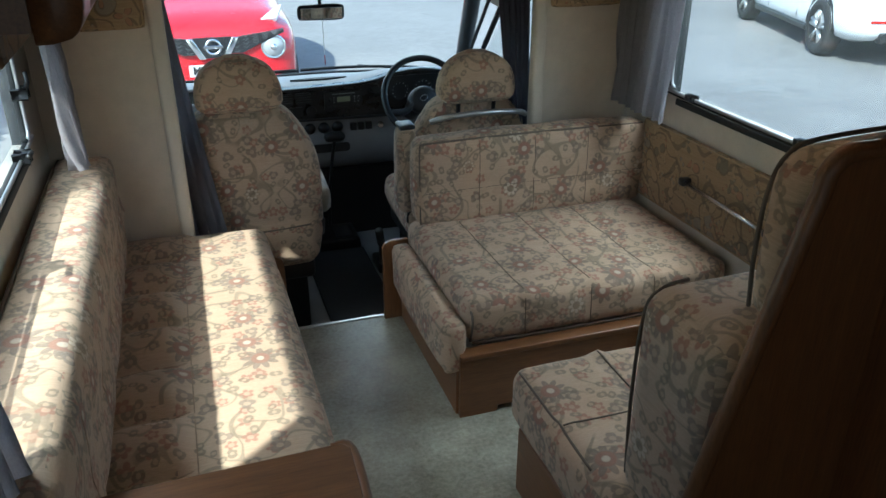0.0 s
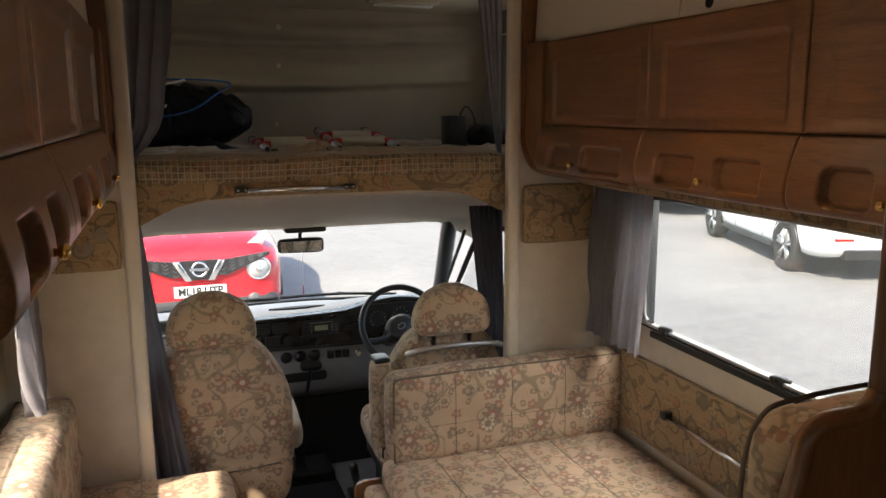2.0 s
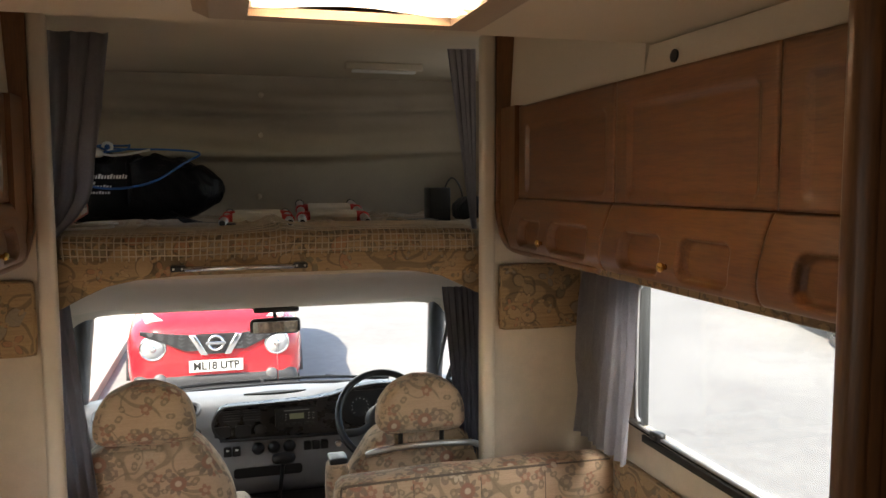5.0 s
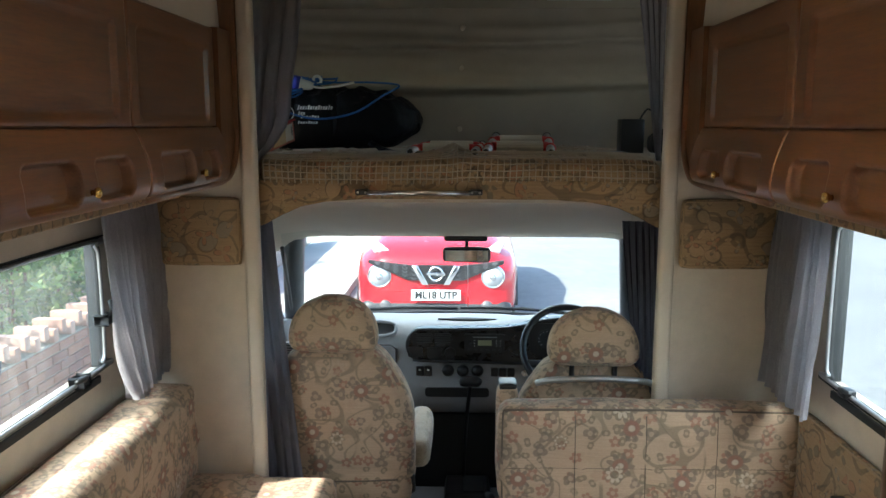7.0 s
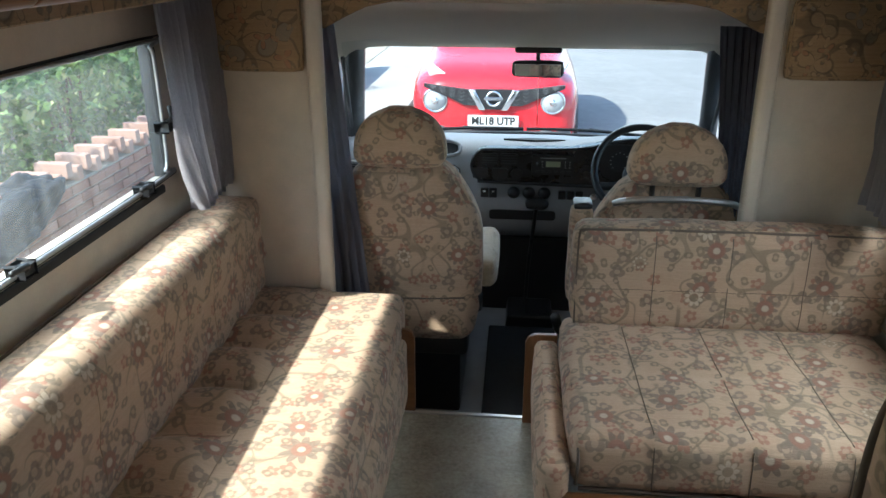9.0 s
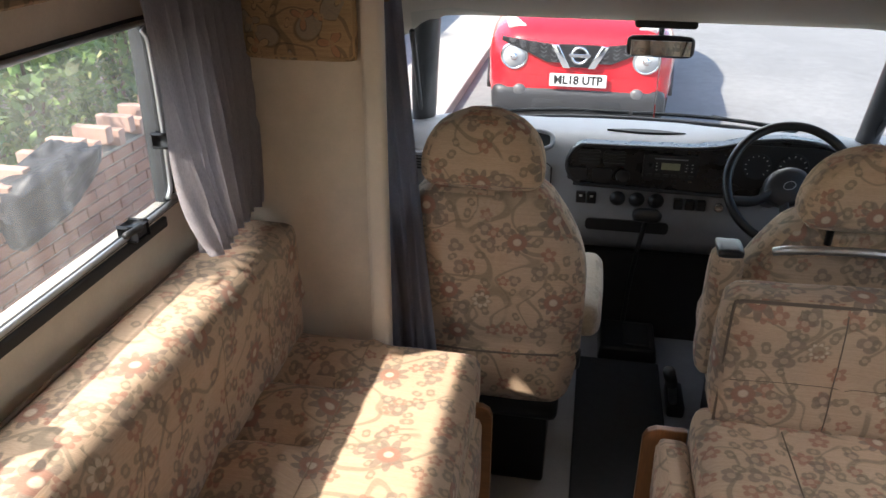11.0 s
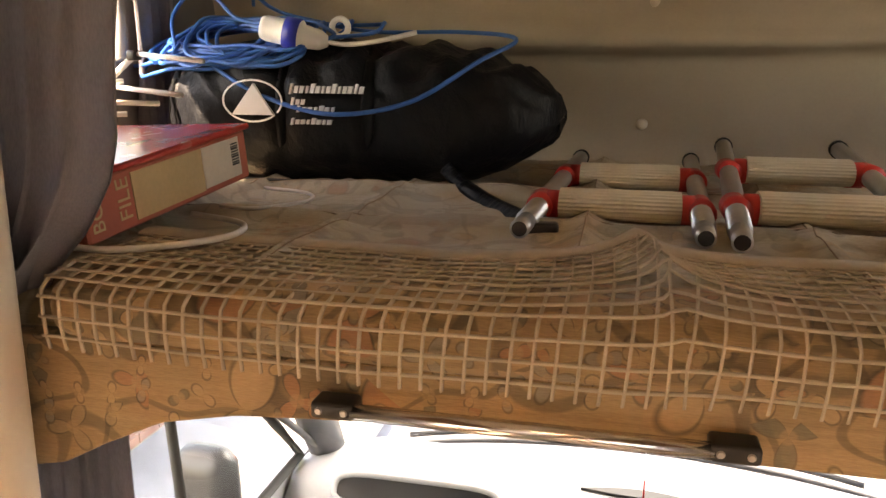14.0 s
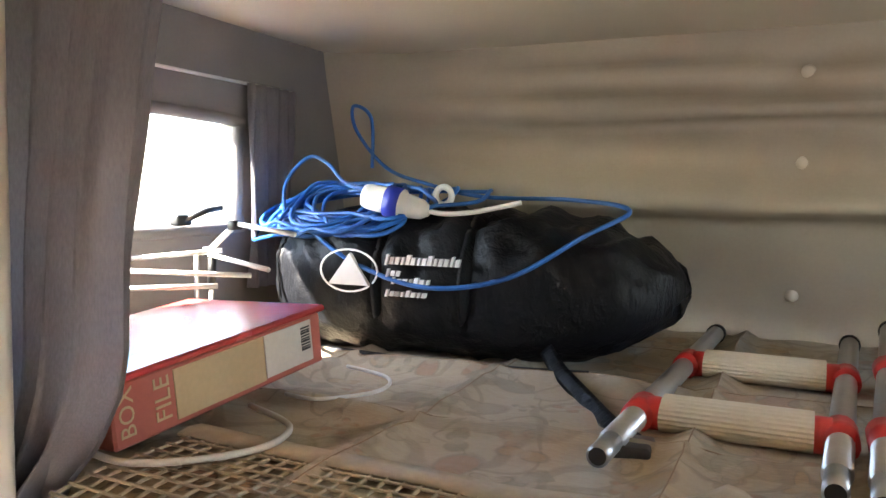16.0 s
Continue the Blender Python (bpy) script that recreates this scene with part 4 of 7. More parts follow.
part("end_post", prism([(0.0, 0.0), (0.1, 0.0), (0.1, 0.33), (0.03, 0.33), (0.01, 0.32), (0.0, 0.3)], "y", YB + 0.022, YB + 0.042, 0.003), M_WOOD_Z, bench, "oak end post with rounded corner")
placed_cushion("side_cushion", bench, 0.03, 0.1, 1.91, YB + 0.01, 0.15, 0.325, 0.02, (), seed=9.0)
pad_ = finish(moved(cushion((0.02, 1.42, 0.31), 0.009, (), 0.003, 0.03), pose(W - 0.011, 1.845, 0.56)), "side_pad", M_LEAF, smooth=True, uv=True)
part("edging", tube([(W - 0.019, y, z) for y, z in ((1.145, 0.41), (2.545, 0.41), (2.55, 0.42), (2.55, 0.7), (2.545, 0.71), (1.145, 0.71), (1.14, 0.7), (1.14, 0.42))], 0.0035, 6, True), M_LEAF, pad_, "rolled cloth edge", True)
tagged(pad_, "leaf-patterned padded panel on the wall below the window", "wall pad")
rail = thing("grab_rail", "chrome grab rail with black end cups on the padded panel", "grab rail", "grab rails")
part("bar", tube([(1.035, 2.216, 0.568), (1.035, 1.78, 0.556)], 0.0085, 10), M_CHROME, rail, "", True)
for y, z in ((2.225, 0.568), (1.77, 0.556)):
    part("end_cup", box(1.022, 1.061, y - 0.016, y + 0.016, z - 0.014, z + 0.014, 0.006), M_BLACK, rail, "black end cup", True)

# rear dinette bench with its high wooden back ------------------------------
PY = 0.835
rearb = thing("dinette_bench", "beige floral forward-facing bench with high padded back against an oak partition", "bench seat", "dinette benches")
rseat = placed_cushion("seat_cushion", rearb, 0.11, 1.05, 1.0, 1.6, 0.21, 0.375, 0.04, [("z", "x", c, 0.014) for c in (-0.22, 0.02, 0.26)] + [("z", "y", 0.02, 0.012)], seed=11.0)
lower = placed_cushion("back_cushion", rearb, 0.165, 1.05, 0.86, 1.13, 0.36, 0.85, 0.05, [("y", "x", c, 0.012) for c in (-0.18, 0.1)], seed=12.0)
upper = placed_cushion("head_cushion", rearb, 0.285, 1.05, 0.855, 0.99, 0.835, 1.162, 0.055, [("y", "x", c, 0.01) for c in (-0.15, 0.12)], label="padded head cushion above the seat back", seed=13.0)
for x in (0.36, 0.6, 0.84):
    seam(rseat, [(x, 1.16, 0.375), (x, 1.58, 0.375)], (0, 0, -1), M_PIPING, 0.003, 18)
seam(rseat, [(0.13, 1.32, 0.375), (1.03, 1.32, 0.375)], (0, 0, -1), M_PIPING, 0.0028, 40)
seam(rseat, [(0.125, 1.17, 0.37), (0.125, 1.57, 0.37)], (0, 0, -1), M_PIPING, 0.0036, 20, "piping", "dark piping")
part("piping", tube(smooth_path([(0.291, 0.975, 0.86), (0.285, 0.978, 0.97), (0.289, 0.978, 1.08), (0.315, 0.978, 1.14), (0.375, 0.978, 1.161), (0.6, 0.978, 1.168), (1.02, 0.978, 1.162)], 8), 0.0045, 6), M_PIPING, upper, "dark piping", True)
part("piping", tube(smooth_path([(0.172, 1.11, 0.4), (0.166, 1.115, 0.6), (0.17, 1.112, 0.79), (0.2, 1.11, 0.84), (0.26, 1.11, 0.852)], 8), 0.004, 6), M_PIPING, lower, "dark piping", True)
part("base_front", box(0.13, 1.05, 1.52, 1.54, 0.0, 0.21, 0.003, 1), M_WOOD_X, rearb, "oak front of the seat box")
part("base_side", box(0.115, 0.13, 0.9, 1.54, 0.0, 0.21, 0.003, 1), M_WOOD_Y, rearb)
edge = [(-0.02, 0.0), (0.12, 0.584), (0.19, 0.86), (0.245, 1.08), (0.258, 1.13)] + [(0.306 - 0.045 * math.cos(a), 1.15 + 0.04 * math.sin(a)) for a in [0.2 + i * (math.pi / 2 - 0.2) / 6 for i in range(7)]]
edge += [(0.345 + 0.05 * math.sin(a), 1.24 - 0.05 * math.cos(a)) for a in [i * math.pi / 2 / 6 for i in range(7)]]
edge += [(0.395, LOW - 0.002), (W - 0.002, LOW - 0.002), (W - 0.002, 0.0)]
setting("partition", prism(edge, "y", PY - 0.012, PY + 0.012, 0.0), M_WOOD_Z, "oak veneer partition with curved low arm beside the bench")
lip = smooth_path([(x, PY, z) for x, z in edge[:-2]], 3)
setting("trim", tube(lip, 0.016, 10), M_WOOD_Z, "rounded oak lipping on the partition", True)
setting("wardrobe_side", box(0.42, W - 0.002, REAR, PY - 0.014, 0.0, LOW - 0.002), M_WOOD_Z, "oak veneer wardrobe behind the partition")

# over-cab bunk -----------------------------------------------------------
OX, OCEIL = 1.1, 2.12
BED = 1.455
setting("bunk_floor", box(-OX, OX, BULK + 0.102, 4.2, 1.316, 1.335), M_CREAM, "cream bunk board over the cab")
arch = [(-0.72, 1.228), (-0.66, 1.24), (-0.6, 1.272), (-0.53, 1.304), (-0.44, 1.322), (-0.3, 1.331), (0.3, 1.331), (0.44, 1.322), (0.53, 1.304), (0.6, 1.272), (0.66, 1.24), (0.72, 1.228), (0.72, 1.395), (-0.72, 1.395)]
bm = prism(arch, "y", BULK + 0.06, BULK + 0.1, 0.004)
setting("bunk_fascia", bm, M_LEAF, "leaf-patterned padded fascia arched over the cab opening", True, True)
rail = thing("grab_rail", "clear-topped chrome grab rail with black end brackets on the bunk fascia", "grab rail", "grab rails")
part("bar", tube([(-0.3, BULK + 0.034, 1.355), (0.04, BULK + 0.034, 1.355)], 0.0085, 12), M_CHROME, rail, "", True)
for x in (-0.319, 0.058):
    bracket = part("bracket", box(x - 0.022, x + 0.022, BULK + 0.026, BULK + 0.058, 1.347, 1.365, 0.004), M_BLACK, rail, "black bracket", True)
    for dx in (-0.013, 0.013):
        part("screw", lathe([(0, 0), (0.004, 0), (0.003, 0.002), (0, 0.002)], pose(x + dx, BULK + 0.026, 1.356, 90, 0, 0), 10), M_STEEL, bracket)


def lining(x0, x1, nx=60):
    """Front wall of slack cloth: a lower smooth board and two sagging swags above it."""
    bm, grid = bmesh.new(), []
    prof = []
    for i in range(61):
        z = 1.335 + (OCEIL - 1.335) * i / 60
        y = 4.215 - 0.26 * max(0.0, z - 1.45)
        prof.append((y, z))
    for y, z in prof:
        row = []
        for i in range(nx + 1):
            x = x0 + (x1 - x0) * i / nx
            d = 0.0
            for lo, hi, amp in ((1.738, 1.945, 0.125), (1.945, 2.095, 0.1)):
                zz = z + 0.02 * math.cos(2.6 * x + 0.3) + 0.012 * noise.noise(Vector((2.2 * x, lo, 1)))
                if lo <= zz <= hi:
                    t = (zz - lo) / (hi - lo)
                    sag = min(1.0, t / 0.12) ** 0.7 * (1 - t) ** 0.9
                    d += amp * sag * (0.8 + 0.3 * math.cos(3.1 * x + 0.4)) + 0.012 * math.sin(11 * t + 1.6 * math.sin(2.6 * x)) * math.sin(math.pi * t)
            for bz in (1.847, 2.03):
                d -= 0.04 * math.exp(-abs(x) / 0.09 - ((z - bz) / 0.04) ** 2)
            d = d * min(1.0, max(0.0, (1.08 - abs(x)) / 0.28)) + 0.004 * noise.noise(Vector((2.5 * x, 8 * z, 3)))
            row.append(bm.verts.new((x, y - d - 0.25 * max(0.0, abs(x) - 0.85) ** 2 * 6, z)))
        grid.append(row)
    for r1, r2 in zip(grid, grid[1:]):
        for i in range(nx):
            bm.faces.new((r1[i], r1[i + 1], r2[i + 1], r2[i]))
    bmesh.ops.recalc_face_normals(bm, faces=bm.faces[:])
    return bm


cloth_wall = setting("bunk_front_wall", lining(-OX, OX), M_LINING, "beige slack cloth lining with sagging pleats", True)
wall_tree = BVHTree.FromPolygons([v.co for v in cloth_wall.data.vertices], [list(p.vertices) for p in cloth_wall.data.polygons])
for x, z in ((-0.01, 1.555), (0.0, 1.847), (0.005, 2.03)):
    hit = wall_tree.ray_cast(Vector((x, 3.3, z)), Vector((0, 1, 0)))[0]
    bm = lathe([(0, 0.008), (0.008, 0.007), (0.014, 0.003), (0.015, -0.004)], pose(hit.x, hit.y, hit.z, 90, 0, 0), 18)
    tagged(finish(bm, "lining_button", M_CREAM_TRIM, smooth=True), "round pale button on the slack lining", "button", "lining buttons")
setting("bunk_ceiling", box(-OX, OX, BULK + 0.061, 4.3, OCEIL, OCEIL + 0.04), M_CEIL, "cream over-cab ceiling")
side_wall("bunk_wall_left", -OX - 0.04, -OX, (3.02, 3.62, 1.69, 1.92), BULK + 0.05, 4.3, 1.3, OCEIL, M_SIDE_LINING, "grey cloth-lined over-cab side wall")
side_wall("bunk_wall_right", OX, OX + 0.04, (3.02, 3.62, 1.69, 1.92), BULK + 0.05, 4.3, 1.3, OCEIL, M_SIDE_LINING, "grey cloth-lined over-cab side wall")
for s, nm in ((-1, "window_3"), (1, "window_4")):
    top = thing(nm, "small over-cab window in a dark frame", "window", "", "structure")
    ring = [(3.02, 1.72), (3.05, 1.69), (3.59, 1.69), (3.62, 1.72), (3.62, 1.89), (3.59, 1.92), (3.05, 1.92), (3.02, 1.89)]
    part("window_frame", tube(smooth_path([(s * (OX + 0.002), y, z) for y, z in ring], 3, True), 0.013, 8, True), M_SIDE_LINING, top, "dark frame", True)
    pane = part("pane", box(*sorted((s * (OX + 0.02), s * (OX + 0.024))), 3.02, 3.62, 1.69, 1.92), M_ACRYLIC, top)
    pane.visible_shadow = False
    bm = box(*sorted((s * 1.075, s * 1.1)), 3.42, 3.46, 1.70, 1.722, 0.005)
    tube([(s * 1.08, 3.44, 1.71), (s * 1.065, 3.49, 1.73), (s * 1.065, 3.53, 1.735)], 0.006, 6, bm=bm)
    part("catch", bm, M_BLACK, top, "black catch", True)
    path = [(s * (OX - 0.01), y, 2.0) for y in (2.85, 3.3, 3.8)]
    tagged(finish(tube(path, 0.004, 6), "curtain_wire", M_WHITE, smooth=True), "thin curtain wire on the over-cab wall", "curtain wire")
curtain("bunk_window_curtain", drape((-1.075, 3.63, 2.0), (-1.075, 3.79, 2.0), (-1.075, 3.63, 1.56), (-1.07, 3.77, 1.56), 4, 0.018, (1, 0, 0), seed=5.0), M_BLUECURTAIN, "small grey curtain tied back by the over-cab window", "bunk curtains")


def swept_drape(top, low, sweep, folds, depth, seed):
    """Cloth hung from a wire and swept back to a tie at its foot; sweep: free edge's (z, x), top first."""
    bm, cols, rows, grid = bmesh.new(), folds * 10, 40, []
    for j in range(rows + 1):
        v = j / rows
        z = top + (low - top) * v
        for (z1, x1), (z2, x2) in zip(sweep, sweep[1:]):
            if z2 <= z <= z1 + 1e-6:
                free = x1 + (x2 - x1) * (z1 - z) / (z1 - z2)
                break
        row = []
        for i in range(cols + 1):
            u = i / cols
            ph = 2 * math.pi * folds * (u + 0.025 * math.sin(4 * v + 8 * u + seed))
            pleat = 0.5 + 0.5 * v if v > 0.08 else 0.5 + 0.3 * math.sin(40 * v)
            amp = depth * pleat * (0.7 + 0.6 * noise.noise(Vector((u * 5 + seed, v * 2, seed))))
            x = -0.745 + (free + 0.745) * u
            y = BULK + 0.085 - 0.02 * v - amp * (math.sin(ph) + 0.3 * math.sin(2.3 * ph + seed)) - 0.03 * math.sin(math.pi * v) * u
            row.append(bm.verts.new((x + 0.3 * amp * math.cos(ph), y, z)))
        grid.append(row)
    for r1, r2 in zip(grid, grid[1:]):
        for i in range(cols):
            bm.faces.new((r1[i], r1[i + 1], r2[i + 1], r2[i]))
    bmesh.ops.solidify(bm, geom=bm.faces[:], thickness=0.0025)
    return bm


curtain("bunk_curtain", swept_drape(2.075, 1.44, ((2.08, -0.5), (1.94, -0.515), (1.84, -0.525), (1.71, -0.548), (1.61, -0.56), (1.567, -0.576), (1.51, -0.616), (1.458, -0.672), (1.43, -0.69)), 4, 0.03, 6.0), M_BLUECURTAIN, "grey curtain drawn back at the bunk opening", "bunk curtains")
curtain("bunk_curtain", drape((0.665, BULK + 0.08, 2.075), (0.57, BULK + 0.1, 2.075), (0.668, BULK + 0.08, 1.46), (0.655, BULK + 0.09, 1.46), 4, 0.02, (0, -0.7, 0), seed=7.0), M_BLUECURTAIN, "grey curtain drawn back at the bunk opening", "bunk curtains")
strip = thing("strip_light", "slim switched-off strip light under the over-cab ceiling", "light")
part("body", box(0.32, 0.65, 3.5, 3.55, OCEIL - 0.03, OCEIL - 0.001, 0.006), M_CREAM_TRIM, strip, "", True)
part("diffuser", box(0.35, 0.62, 3.507, 3.543, OCEIL - 0.042, OCEIL - 0.03, 0.005), M_WHITE, strip, "", True)

# mattress and net
def tufted(p):
    """Puffed squares, pulled in at each tuft."""
    if p.z > 0.02:
        for x in (-0.75, -0.45, -0.1, 0.2, 0.5, 0.8):
            for y in (-0.3, 0.0, 0.3):
                p.z -= 0.016 * math.exp(-((p.x - x) ** 2 + (p.y - y) ** 2) / 0.0012)
    return p



mat = thing("bunk_mattress", "quilted beige patterned foam mattress on the bunk board", "mattress")
bm = cushion((2.14, 1.36, 0.12), 0.03, [("z", "y", v, 0.016) for v in (-0.3, 0.0, 0.3)] + [("z", "x", v, 0.016) for v in (-0.75, -0.45, -0.1, 0.2, 0.5, 0.8)], 0.0, 0.022, tufted, 0.01, 3.0)
part("pad", moved(bm, pose(0, 3.52, BED - 0.06)), M_MATTRESS, mat, "", True, True)
pad = scene.objects["pad"]
for y in (3.22, 3.52, 3.82):
    seam(pad, [(-1.03, y, BED), (1.03, y, BED)], (0, 0, -1), M_STITCH, 0.001, 90, "quilting_seam", "stitched quilting line")
for x in (-0.75, -0.45, -0.1, 0.2, 0.5, 0.8):
    seam(pad, [(x, 2.9, BED), (x, 4.15, BED)], (0, 0, -1), M_STITCH, 0.001, 60, "quilting_seam", "stitched quilting line")
for x in (-0.75, -0.45, -0.1, 0.2, 0.5, 0.8):
    for y in (3.22, 3.52, 3.82):
        part("tuft", lathe([(0, 0.004), (0.006, 0.003), (0.009, 0)], pose(x, y, BED - 0.028), 10), M_STITCH, mat, "sunk cloth tuft", True)
bm = cushion((1.33, 0.16, 0.075), 0.036, (), 0.004, 0.025, None, 0.004, 5.0)
part("front_roll", moved(bm, pose(0, BULK + 0.13, BED - 0.03)), M_LEAF, mat, "leaf-patterned rolled front edge", True, True)
net = thing("safety_net", "cream webbing safety net laid over the mattress edge", "net")


def net_point(x, s):
    """A point of the net: s metres from the hem at the bunk fascia, up over the edge and back."""
    z0 = 1.388 + 0.006 * math.sin(5 * x)
    rise = 0.075
    ridge = math.exp(-abs(x + 0.02 + 0.25 * (s - 0.2)) / 0.026)
    bulge = (0.034 * ridge + 0.008 * math.exp(-(((x + 0.03) / 0.1) ** 2))) * min(1.0, max(0.0, (s - 0.03) / 0.12))
    if s < rise:
        y, z = BULK + 0.04 - 0.004 * math.sin(math.pi * s / rise), z0 + s
    else:
        t = s - rise
        y = BULK + 0.048 + t * 0.97
        z = z0 + rise + 0.012 * min(1.0, t / 0.06) + 0.012 * min(1.0, max(0.0, t - 0.1) / 0.1) * 0
        z = max(z, BED + 0.008) if t > 0.03 else z
    return Vector((x + 0.006 * math.sin(13 * s + 4 * x) - 0.012 * ridge * math.copysign(1.0, x + 0.02) * min(1.0, abs(x + 0.02) / 0.02), y, z + bulge + 0.003 * noise.noise(Vector((9 * x, 9 * s, 0)))))


bm = bmesh.new()
for k in range(63):
    x = -0.64 + 1.28 * k / 62
    tube([net_point(x, 0.262 * i / 20) for i in range(21)], 0.0023, 5, bm=bm, flat=0.6)
for k in range(12):
    tube([net_point(-0.645 + 1.29 * i / 90, 0.014 + 0.0216 * k) + Vector((0, 0, 0.001)) for i in range(91)], 0.0022, 5, bm=bm, flat=0.6)
part("mesh", bm, M_NET, net, "open square webbing", True)
bm, rows = bmesh.new(), []
for i in range(61):
    x = -0.66 + 1.32 * i / 60
    rows.append([bm.verts.new(net_point(x, 0.262) + Vector((0, dy, dz))) for dy, dz in ((0, 0.002), (0.02, 0.005), (0.042, 0.003), (0.042, 0.0), (0.0, -0.001))])
for r1, r2 in zip(rows, rows[1:]):
    for k in range(5):
        bm.faces.new((r1[k], r1[(k + 1) % 5], r2[(k + 1) % 5], r2[k]))
bmesh.ops.recalc_face_normals(bm, faces=bm.faces[:])
part("hem", bm, M_NET, net, "cream tape hem", True)

# holdall
bag = thing("tent_bag", "bulging black nylon tent bag with white print", "bag")


def bag_shape():
    bm = bmesh.new()
    seg, rings = 64, 64
    grid = []
    for i in range(rings + 1):
        u = -1 + 2 * i / rings
        r = max(0.0, 1 - abs(u) ** 4.5) ** 0.5
        row = []
        for k in range(seg):
            a = 2 * math.pi * k / seg
            c, s = math.cos(a), math.sin(a)
            y = 0.185 * r * math.copysign(abs(c) ** 0.75, c)
            z = 0.148 * r * math.copysign(abs(s) ** 0.75, s) * (1 - 0.3 * max(0, u) ** 2) + 0.142
            crease = 0.006 * math.sin(26 * u + 2.0 * math.sin(3 * a)) * max(0.0, s + 0.2) + 0.014 * noise.noise(Vector((3 * u, 2 * c, 2 * s))) + 0.012 * noise.noise(Vector((13 * u + 3 * s, 4 * c, 3 * s)))
            for band in (-0.28, 0.12):
                crease -= 0.012 * math.exp(-(((u - band) / 0.03) ** 2))
            p = Vector((0.43 * u, y * (1 + crease * 4), max(0.0, z + crease)))
            row.append(bm.verts.new(p))
        grid.append(row)
    for r1, r2 in zip(grid, grid[1:]):
        for k in range(seg):
            bm.faces.new((r1[k], r2[k], r2[(k + 1) % seg], r1[(k + 1) % seg]))
    bmesh.ops.remove_doubles(bm, verts=bm.verts[:], dist=0.0005)
    bmesh.ops.recalc_face_normals(bm, faces=bm.faces[:])
    return bm


BAG = pose(-0.6, 3.74, BED - 0.004, 0, 0, 4)
bag.matrix_world = BAG
part("body", bag_shape(), M_BAG, bag, "", True)
for u in (-0.28, 0.12):
    pts = [(0.43 * u, -0.188 * math.cos(a), 0.148 + 0.146 * math.sin(a)) for a in [math.radians(d) for d in range(-60, 200, 20)]]
    part("strap", tube([(x, y * 0.985, z * 0.985) for x, y, z in pts], 0.016, 6, flat=0.15), M_BAG, bag, "black webbing strap", True)
part("loose_strap", tube(smooth_path([(0.2, -0.17, 0.05), (0.24, -0.24, 0.03), (0.3, -0.33, 0.012), (0.36, -0.46, 0.012), (0.4, -0.53, 0.015)], 6), 0.014, 6, flat=0.2), M_BAG, bag, "loose black strap", True)
part("strap", tube(smooth_path([(-0.3, -0.17, 0.012), (-0.1, -0.205, 0.012), (0.1, -0.215, 0.012), (0.28, -0.19, 0.012)], 6), 0.013, 6, flat=0.2), M_BAG, bag, "black webbing strap lying on the quilt", True)
part("buckle", box(0.375, 0.425, -0.58, -0.52, 0.004, 0.024, 0.005), M_BLACK, bag, "black side buckle", True)
bm = bmesh.new()
for cx, cz, w, h in ((-0.028, 0.196, 0.15, 0.02), (-0.085, 0.172, 0.032, 0.015), (-0.05, 0.158, 0.08, 0.013), (-0.06, 0.134, 0.085, 0.013)):
    for i in range(max(3, int(w / 0.0105))):
        n = max(3, int(w / 0.0105))
        x = cx - w / 2 + w * (i + 0.5) / n
        g, lo, hi = w / n, cz - 0.5 * h * (0.8 if i else 1.0), cz + 0.5 * h * (0.55 if i % 4 else 1.0)
        lean = 0.25 * (lo - cz), 0.25 * (hi - cz)
        wide = 0.36 if i % 3 else 0.22
        prism([(x - wide * g + lean[0], lo), (x + wide * g + lean[0], lo), (x + wide * g + lean[1], hi), (x - wide * g + lean[1], hi)], "y", -0.196, -0.188, bm=bm)
tri = [(-0.22, 0.145), (-0.135, 0.145), (-0.175, 0.205)]
prism(tri, "y", -0.196, -0.185, bm=bm)
tube([(-0.178 + 0.06 * math.cos(a), -0.192, 0.172 + 0.04 * math.sin(a)) for a in [i * math.pi / 14 for i in range(28)]], 0.002, 5, True, bm=bm)
part("print", bm, M_INK, bag, "white printed tent emblem and lines")

# hook-up cable on the bag
cable = thing("hook_up_cable", "coiled blue mains hook-up cable with white plug on the bag", "cable")
rng = random.Random(4)
for k in range(20):
    cx, cy = -0.83 + rng.uniform(-0.07, 0.05), 3.655 + rng.uniform(-0.025, 0.035)
    rx, ry, turn, lift = rng.uniform(0.09, 0.2 if k % 3 else 0.27), rng.uniform(0.055, 0.115), rng.uniform(-0.3, 0.3), rng.uniform(0.006, 0.036)
    pts = []
    for i in range(14):
        a = 2 * math.pi * i / 14
        dx, dy = rx * math.cos(a) * rng.uniform(0.93, 1.05), ry * math.sin(a) * rng.uniform(0.88, 1.08)
        x, y = cx + dx * math.cos(turn) - dy * math.sin(turn), cy + dx * math.sin(turn) + dy * math.cos(turn)
        z = 1.752 + lift - 0.6 * max(0.0, 3.69 - y) - 0.45 * max(0.0, -0.94 - x) + rng.uniform(-0.004, 0.006)
        pts.append((x, y, z))
    part("coil", tube(smooth_path(pts, 6, True), 0.0043, 7, True), M_BLUE, cable, "", True)
part("coil", tube(smooth_path([(-0.96, 3.6, 1.72), (-1.0, 3.66, 1.79), (-0.97, 3.7, 1.845), (-0.92, 3.7, 1.83), (-0.86, 3.69, 1.785), (-0.74, 3.68, 1.772)], 8), 0.0043, 7), M_BLUE, cable, "", True)
